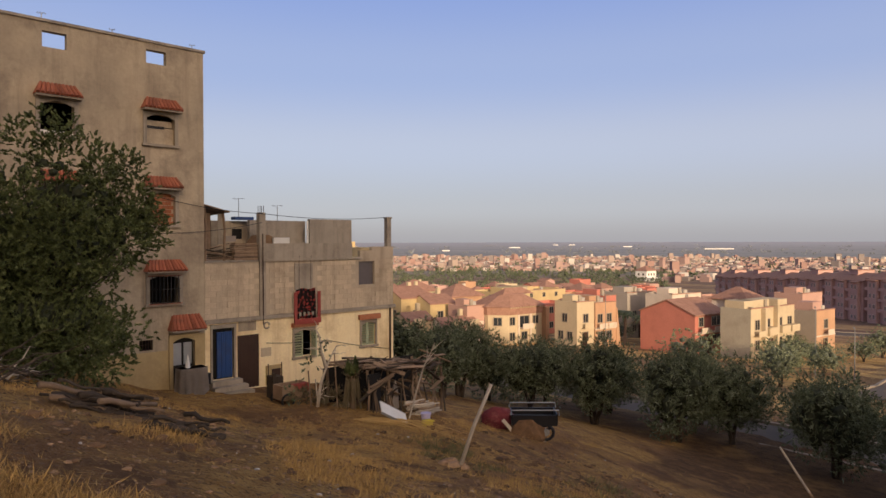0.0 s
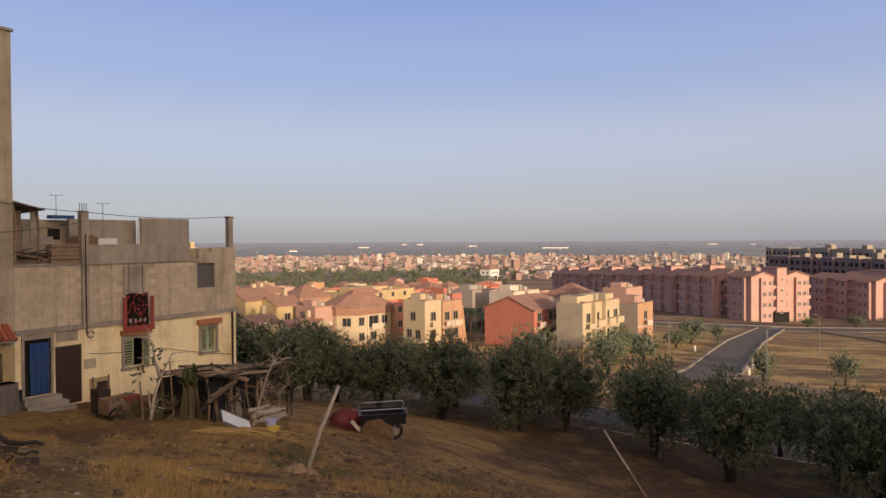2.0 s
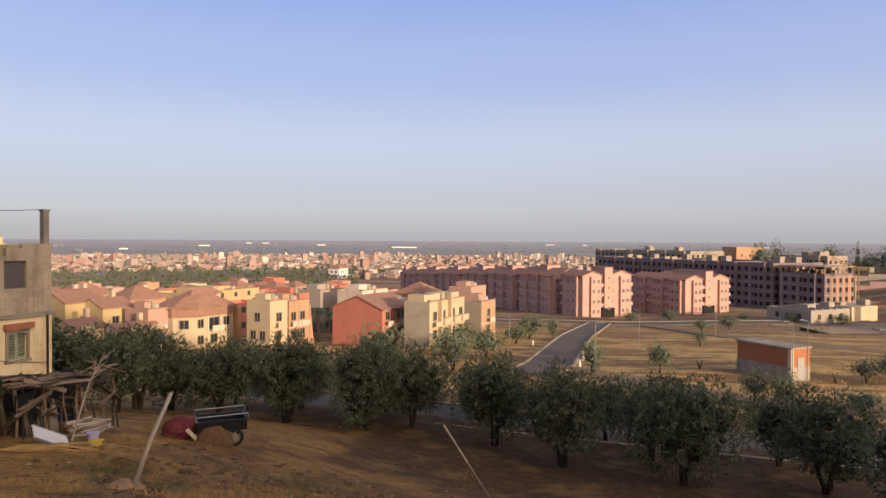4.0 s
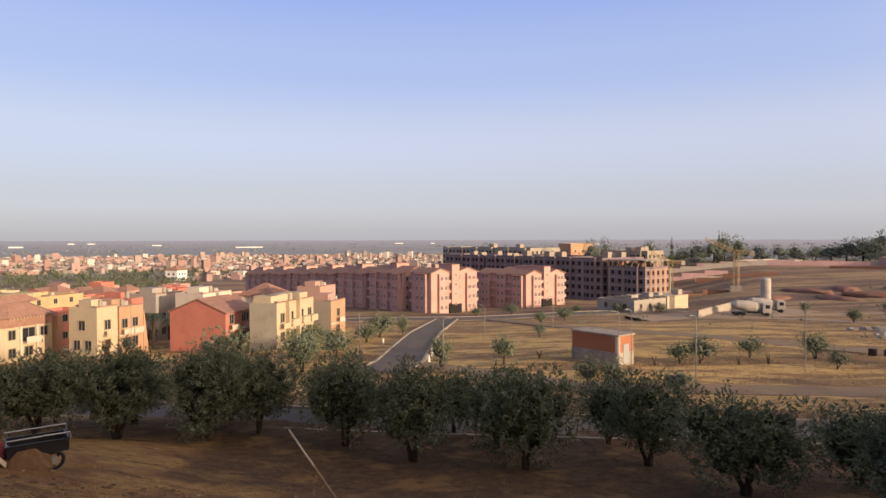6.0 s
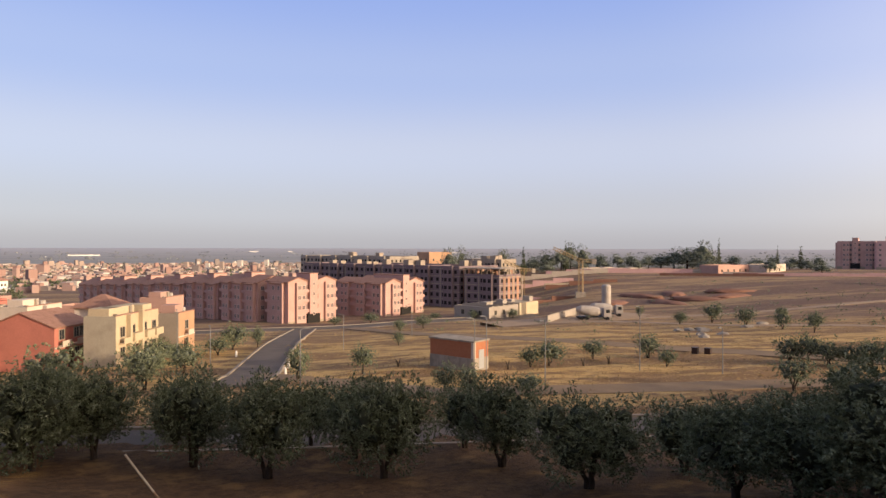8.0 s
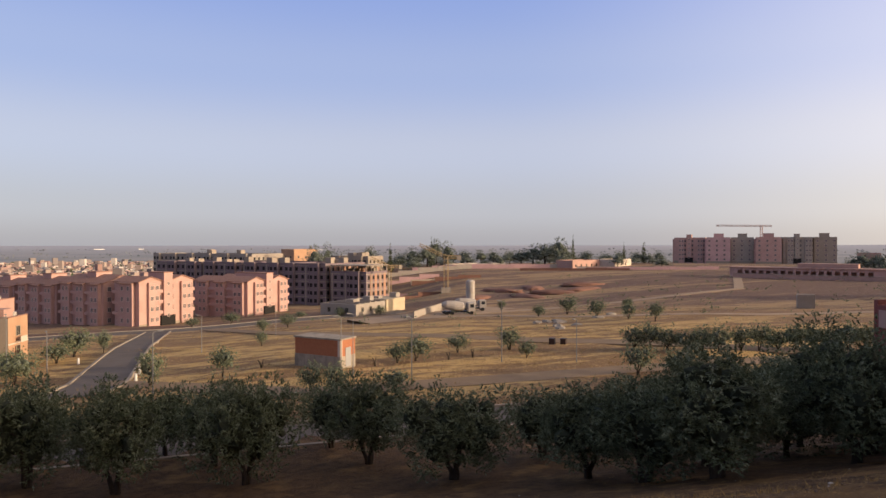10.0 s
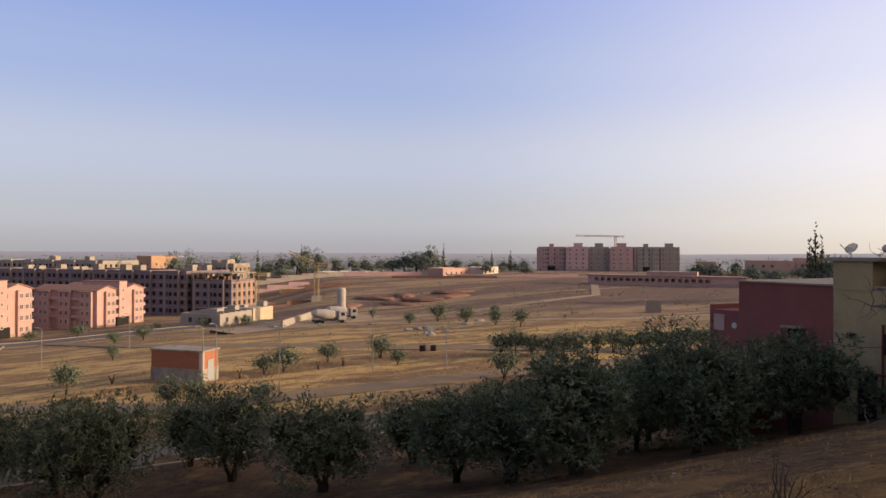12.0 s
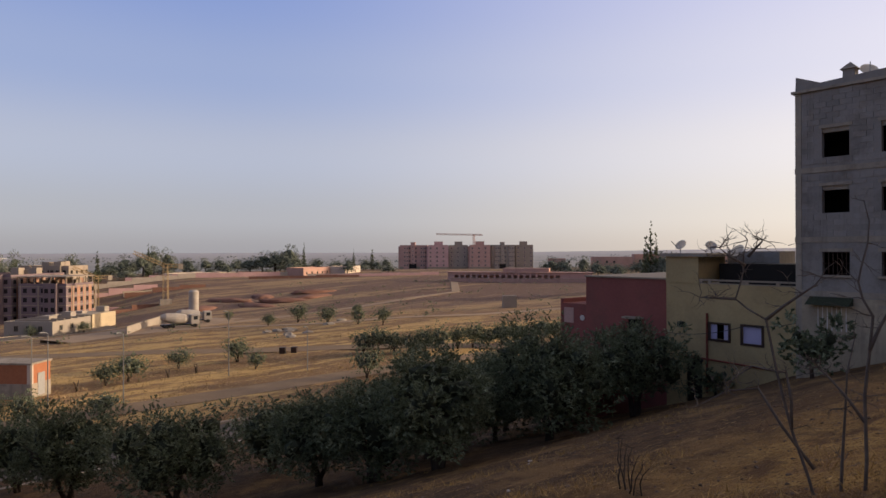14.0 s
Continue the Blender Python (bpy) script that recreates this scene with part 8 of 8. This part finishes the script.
def palm(x, y, h):
    th = thing("palm_tree", on_ground(x, y), "palm tree with drooping fronds among villas", "tree", "palms")
    bm = bmesh.new()
    tube(bm, [(0, 0, -0.5), (0.1, 0, h * 0.5), (0, 0, h)], [0.28, 0.22, 0.2], 8)
    part("trunk", bm, M["wood_old"], th)
    for k in range(16):
        a = k * 2.4
        up = 0.2 + 0.9 * ((k * 7) % 16) / 16
        bm = bmesh.new()
        p = [Vector((0, 0, h))]
        for i in range(1, 6):
            s = i / 5
            p.append(Vector((2.1 * s * math.cos(a), 2.1 * s * math.sin(a), h + up * s * 1.2 - 1.9 * s * s)))
        d = Vector((-math.sin(a), math.cos(a), 0))
        w = [0.05, 0.3, 0.38, 0.3, 0.18, 0.02]
        l = [bm.verts.new(q + d * ww - Vector((0, 0, ww * 0.5))) for q, ww in zip(p, w)]
        m = [bm.verts.new(q) for q in p]
        r = [bm.verts.new(q - d * ww - Vector((0, 0, ww * 0.5))) for q, ww in zip(p, w)]
        for i in range(5):
            bm.faces.new((l[i], l[i + 1], m[i + 1], m[i]))
            bm.faces.new((m[i], m[i + 1], r[i + 1], r[i]))
        part("frond", bm, M["far_leaf"], th)


palm(38.6, 103.0, 5.2)
palm(42.3, 104.5, 4.8)

# ---- more villas and blocks between the near villas and the groves ----
rg = random.Random(23)
TONES = ["cream", "white", "orange", "yellow", "pink", "salmon", "red"]
count = 0
while count < 62:
    az, r = rg.uniform(-3, 31), rg.uniform(128, 330)
    x, y = polar(az, r)
    if any(math.hypot(x - q[2], y - q[3]) < 13 for q in VILLAS) or (az > 24 and r > 215):
        continue
    w, d, h = rg.uniform(5.5, 9), rg.uniform(5.5, 8.5), rg.choice((5.2, 5.8, 6.2, 6.6, 7.6))
    rf = rg.choice(("flat", "flat", "hip", "gable"))
    tone = rg.choice(TONES)
    kind = {"flat": "flat roof", "hip": "hipped tile roof", "gable": "gabled tile roof"}[rf]
    house("house", "%s rendered house with a %s" % (tone, kind), x, y, height(x, y), 60 + rg.choice((0, 0, 90)), w, d, h, M[tone], [(1.6, w - 2)] * 2, [(1.8, d - 2)] * 2, rf, group="houses of the town")
    count += 1


wx, wy = polar(22.3, 500)
white_house = house("villa", "white two-storey house with a red tile roof among fields", wx, wy, -29.6, 60, 11, 10, 7.5, M["white_paint"], [(2.5, 5.5, 8.5)] * 2, [(3, 7)] * 2, "hip", group="houses of the town", win=(1.4, 1.4))
part("terrace", boxes((-2, 14, -5, 0, -2, 2.6)), M["white_paint"], white_house)
ox, oy = polar(55.4, 370)
orange_block = house("low_building", "orange flat-roofed building behind unfinished blocks", ox, oy, -16.0, 110, 16, 12, 12.6, M["orange"], [(3, 8, 13)] * 3, [(3, 8)] * 3, category="building", parapet=0.5, storey=3.6)
mx, my = polar(-2.75, 430)
minaret = thing("minaret", pose(mx, my, -29.5, 0, 0, 20), "square yellow minaret rising over the town", "minaret")
part("shaft", boxes((-2, 2, -2, 2, -3, 25)), M["yellow"], minaret)
part("gallery", boxes((-2.4, 2.4, -2.4, 2.4, 25, 26)), M["cream"], minaret)
part("lantern", boxes((-1.1, 1.1, -1.1, 1.1, 26, 29.3)), M["yellow"], minaret)

# ---- the far town, the groves and the plain ----
def far_town():
    rg = random.Random(41)
    verts, faces = [], []
    for k in range(7000):
        az, r = rg.uniform(-4, 61), 480 + 780 * rg.random() ** 0.8
        if az < 24 and r < 650 or (az > 45 and r < 640):
            continue
        x, y = polar(az, r)
        z = height(x, y)
        w, d = rg.uniform(3.5, 8), rg.uniform(3.5, 8)
        h = rg.choice((2.5, 3, 3, 3.5, 4, 5)) if rg.random() < 0.975 else rg.uniform(7, 13)
        a = radians(rg.choice((60, 96, 20)))
        c, s = math.cos(a), math.sin(a)
        o = len(verts)
        for zz in (z - 3, z + h):
            for px, py in ((0, 0), (w, 0), (w, d), (0, d)):
                verts.append((x + px * s - py * c, y + px * c + py * s, zz))
        faces += [tuple(o + i for i in f) for f in ((0, 3, 2, 1), (4, 5, 6, 7), (0, 1, 5, 4), (1, 2, 6, 5), (2, 3, 7, 6), (3, 0, 4, 7))]
    me = bpy.data.meshes.new("far_town")
    me.from_pydata(verts, [], faces)
    m = material("far town render", (0.5, 0.36, 0.26), (0.44, 0.3, 0.22), 0.02, 0.95, jitter=0.25, island=True)
    n, l = m.node_tree.nodes, m.node_tree.links
    b = n["Principled BSDF"]
    g = n.new("ShaderNodeNewGeometry")
    rmp = n.new("ShaderNodeValToRGB")
    rmp.color_ramp.interpolation = "CONSTANT"
    tones = [(0.0, (0.36, 0.28, 0.23)), (0.26, (0.37, 0.25, 0.21)), (0.5, (0.32, 0.2, 0.165)), (0.7, (0.52, 0.46, 0.4)), (0.84, (0.24, 0.2, 0.18))]
    for k, (p, c) in enumerate(tones):
        e = rmp.color_ramp.elements[k] if k < 2 else rmp.color_ramp.elements.new(p)
        e.position, e.color = p, (*c, 1)
    l.new(g.outputs["Random Per Island"], rmp.inputs[0])
    l.new(rmp.outputs[0], b.inputs["Base Color"])
    me.materials.append(m)
    return tagged(new("far_town", me), "low cream and pink houses of a distant town", "town", kind="stuff")


far_town()


def grove(name, spots, count, size, seed, label, mat):
    th = thing(name, pose(0, 0, 0), label, "trees", kind="stuff")
    rg = random.Random(seed)
    c, r = [], []
    for az, rr, h, w in spots:
        x, y = polar(az, rr)
        for j in range(3):
            c.append((x + rg.uniform(-w, w) * 0.4, y + rg.uniform(-w, w) * 0.4, height(x, y) + h * rg.uniform(0.4, 0.7)))
            r.append((w * 0.45, w * 0.45, h * 0.36))
    leaves("crowns", c, r, count, size, seed, M[mat], th, 0.6, 0.35)
    return th


rg = random.Random(51)
grove("olive_grove", [(rg.uniform(-4, 24), rg.uniform(335, 640), rg.uniform(3, 4.6), rg.uniform(5, 9)) for k in range(620)], 48000, 0.6, 52, "grey-green olive groves between the villas and the town", "grove_leaf")
grove("street_trees", [(rg.uniform(-3, 60), rg.uniform(500, 1300), rg.uniform(4, 7), rg.uniform(4, 9)) for k in range(900)], 28000, 1.0, 53, "scattered green trees among the distant town", "far_leaf")
grove("plain_trees", [(rg.uniform(-6, 128), rg.uniform(1700, 3300), rg.uniform(2.5, 5), rg.uniform(14, 45)) for k in range(700)], 16000, 2.0, 54, "dusty tree belts across the hazy plain", "plain_haze")
grove("garden_trees", [(rg.uniform(-2, 30), rg.uniform(108, 300), rg.uniform(3, 5), rg.uniform(3, 5)) for k in range(90)], 22000, 0.28, 55, "green garden trees between the houses", "far_leaf")
sheds = thing("greenhouses", pose(0, 0, 0), "white greenhouse roofs far out on the plain", "greenhouse", kind="stuff")
bm = bmesh.new()
for k in range(18):
    az, r = (27.5 + 0.1 * k, 2500) if k < 9 else (rg.uniform(0, 60), rg.uniform(1900, 3600))
    x, y = polar(az, r)
    l = 60 if k < 9 else rg.uniform(15, 45)
    box(bm, -l / 2, l / 2, -8, 8, -4, 3.5, pose(x, y, height(x, y), 0, 0, -az))
part("roofs", bm, M["white_paint"], sheds)

# ---- wasteland between the works yard and the far rise: site walls and low scrub ----
SITE_WALLS = [(61.5, 262, 34, 1.6, "mauve"), (63.5, 300, 46, 2.0, "mauve"), (66.0, 328, 60, 2.2, "paleshell"), (68.5, 285, 30, 1.3, "red_earth"), (71.5, 335, 70, 2.2, "mauve"), (65.0, 240, 26, 1.2, "red_earth"), (75.5, 340, 44, 1.8, "paleshell"), (79.5, 322, 52, 1.2, "red_earth"), (86.0, 330, 60, 1.4, "mauve")]
for k, (az, r, length, high, tone) in enumerate(SITE_WALLS):
    x, y = polar(az, r)
    label = {"red_earth": "low bank of red dug earth on the wasteland", "mauve": "long dull pink site wall across the wasteland", "paleshell": "long pale grey site wall across the wasteland"}[tone]
    th = thing("earth_bank" if tone == "red_earth" else "site_wall", frame_at(x, y, height(x, y), az + 84 + 6 * math.sin(k * 2.2)), label, "wall", "walls on the wasteland")
    n = max(3, int(length / 9))
    for i in range(n):
        x0 = -length / 2 + i * length / n
        p = th.matrix_basis @ Vector((x0 + length / n / 2, 0, 0))
        dz = height(p.x, p.y) - th.matrix_basis.translation.z
        part("panel", boxes((x0 + 0.04, x0 + length / n - 0.04, -0.15, 0.15, dz - 1.5, dz + high + 0.15 * math.sin(i * 2.7))), M[tone], th)
rg = random.Random(404)
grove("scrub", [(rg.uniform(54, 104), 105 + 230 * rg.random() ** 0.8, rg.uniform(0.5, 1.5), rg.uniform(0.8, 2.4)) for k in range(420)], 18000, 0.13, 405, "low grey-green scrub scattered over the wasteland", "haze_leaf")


# ---- grass, straw and stones on the near slope; stubble in the field ----
def tufts(name, spots, blades, tall, seed, label, mat="dry_grass", wide=0.012):
    """Clumps of thin leaning blades."""
    g = np.random.default_rng(seed)
    n = len(spots) * blades
    base = np.repeat(np.array(spots), blades, 0)
    a = g.uniform(0, 2 * np.pi, n)
    rr = np.abs(g.normal(size=n)) * base[:, 3] * 0.5
    p = base[:, :3].copy()
    p[:, 0] += rr * np.cos(a)
    p[:, 1] += rr * np.sin(a)
    p[:, 2] -= 0.06
    h = tall * base[:, 3] / base[:, 3].mean() * g.uniform(0.4, 1.25, n)
    lean = g.normal(size=(n, 2)) * 0.6 * h[:, None]
    tip = p + np.c_[lean, h]
    s = np.c_[-np.sin(a), np.cos(a), np.zeros(n)] * wide * g.uniform(0.6, 1.5, n)[:, None]
    q = np.stack([p - s, p + s, tip], 1).reshape(-1, 3)
    me = bpy.data.meshes.new(name)
    me.from_pydata(q.tolist(), [], np.arange(n * 3).reshape(-1, 3).tolist())
    me.materials.append(M[mat])
    return tagged(new(name, me), label, "grass", kind="stuff")


rg = random.Random(61)
near, field, green = [], [], []
while len(near) < 20000:
    az, r = rg.uniform(-34, 132), 5.5 + 25 * rg.random() ** 1.35
    x, y = polar(az, r)
    d = noise.noise(Vector((x * 0.33, y * 0.33, 2.0))) + 0.5 * noise.noise(Vector((x * 1.1, y * 1.1, 7.0)))
    path = abs(x + 1.6 + 0.15 * (y - 6.7) + 0.25 * math.sin(y * 0.7)) < 0.55 and y < 22
    if d < -0.02 + 0.25 * smooth(60, 90, az) or path or (0.643 * x - 0.766 * y < -19 and 0.766 * x + 0.643 * y > 9):
        continue
    if 0.766 * x + 0.643 * y > 15 + 9 * (0.643 * x - 0.766 * y < -14) and rg.random() < 0.85:
        continue
    if 0.643 * x - 0.766 * y > 1 and rg.random() < 0.7:
        continue
    near.append((x, y, ground_z(x, y), rg.uniform(0.1, 0.36)))
while len(field) < 9000:
    az, r = rg.uniform(28, 112), 46 + 120 * rg.random() ** 1.4
    x, y = polar(az, r)
    if noise.noise(Vector((x * 0.06, y * 0.06, 4.0))) < -0.12:
        continue
    field.append((x, y, ground_z(x, y), rg.uniform(0.4, 1.2)))
tufts("dry_grass", near, 12, 0.115, 62, "tufts of yellow dry grass on the hillside", wide=0.006)
tufts("stubble", field, 9, 0.2, 63, "golden dry stubble and weeds in the fields", "stubble", 0.03)
while len(green) < 240:
    az, r = rg.uniform(2, 26), rg.uniform(10, 20)
    x, y = polar(az, r)
    if noise.noise(Vector((x * 0.4, y * 0.4, 11.0))) > 0.1:
        green.append((x, y, height(x, y), rg.uniform(0.1, 0.3)))
tufts("weeds", green, 14, 0.2, 64, "dull green weeds on the hillside", "weed")


def scatter_stones(name, count, r0, r1, a0, a1, smin, smax, seed, label, mat="stone"):
    rg = random.Random(seed)
    proto = bmesh.new()
    bmesh.ops.create_icosphere(proto, subdivisions=1, radius=1)
    pv = [v.co.copy() for v in proto.verts]
    pf = [tuple(v.index for v in f.verts) for f in proto.faces]
    proto.free()
    verts, faces = [], []
    for k in range(count):
        x, y = polar(rg.uniform(a0, a1), r0 + (r1 - r0) * rg.random() ** 1.2)
        if noise.noise(Vector((x * 0.25, y * 0.25, 30.0))) < -0.1 and rg.random() < 0.7:
            continue
        s = smin + (smax - smin) * rg.random() ** 3.2
        z = ground_z(x, y)
        o = len(verts)
        fx, fy, fz = rg.uniform(0.7, 1.4), rg.uniform(0.7, 1.3), rg.uniform(0.4, 0.8)
        for v in pv:
            j = 1 + 0.35 * noise.noise(v * 1.7 + Vector((k * 0.37, 0, 0)))
            verts.append((x + v.x * s * fx * j, y + v.y * s * fy * j, z + v.z * s * fz * j))
        faces += [tuple(o + i for i in f) for f in pf]
    me = bpy.data.meshes.new(name)
    me.from_pydata(verts, [], faces)
    me.materials.append(M[mat])
    return tagged(new(name, me), label, "stones", kind="stuff")


scatter_stones("dark_stones", 2600, 4, 20, 52, 128, 0.008, 0.05, 75, "dark brown stones on the bare slope", "brown_stone")
scatter_stones("stones", 5200, 4, 24, -34, 56, 0.01, 0.055, 71, "brown stones and gravel strewn over the hillside")
scatter_stones("pale_stones", 420, 4, 26, -34, 100, 0.012, 0.06, 72, "pale stones and scraps of litter on the soil", "dusty_white")


def litter(name, count, seed, label):
    """Bits of straw and twig lying flat on the soil."""
    g = np.random.default_rng(seed)
    q = []
    for k in range(count):
        x, y = polar(g.uniform(-34, 128), 4 + 20 * g.random() ** 1.2)
        z = ground_z(x, y)
        a, l, w = g.uniform(0, 6.28), g.uniform(0.03, 0.13), g.uniform(0.003, 0.008)
        c, s = math.cos(a), math.sin(a)
        dz = (height(x + c * 0.1, y + s * 0.1) - height(x - c * 0.1, y - s * 0.1)) / 0.2 * l
        q += [(x - c * l - s * w, y - s * l + c * w, z - dz + 0.012), (x - c * l + s * w, y - s * l - c * w, z - dz + 0.012), (x + c * l, y + s * l, z + dz + 0.03)]
    me = bpy.data.meshes.new(name)
    me.from_pydata(q, [], [(3 * k, 3 * k + 1, 3 * k + 2) for k in range(count)])
    me.materials.append(M["dry_grass"])
    return tagged(new(name, me), label, "straw", kind="stuff")


litter("straw_litter", 16000, 81, "bits of dry straw and twigs lying on the soil")
scatter_stones("gravel", 3800, 4, 16, -34, 60, 0.012, 0.035, 73, "fine brown gravel on the hillside")
scatter_stones("earth_clods", 3000, 5, 24, -34, 75, 0.02, 0.13, 79, "dark clods of earth and rubble on the hillside", "clod")
scatter_stones("rubble", 1300, 14, 23, 4, 27, 0.02, 0.14, 83, "dark rubble and scraps of bark on the slope below a yard", "clod")
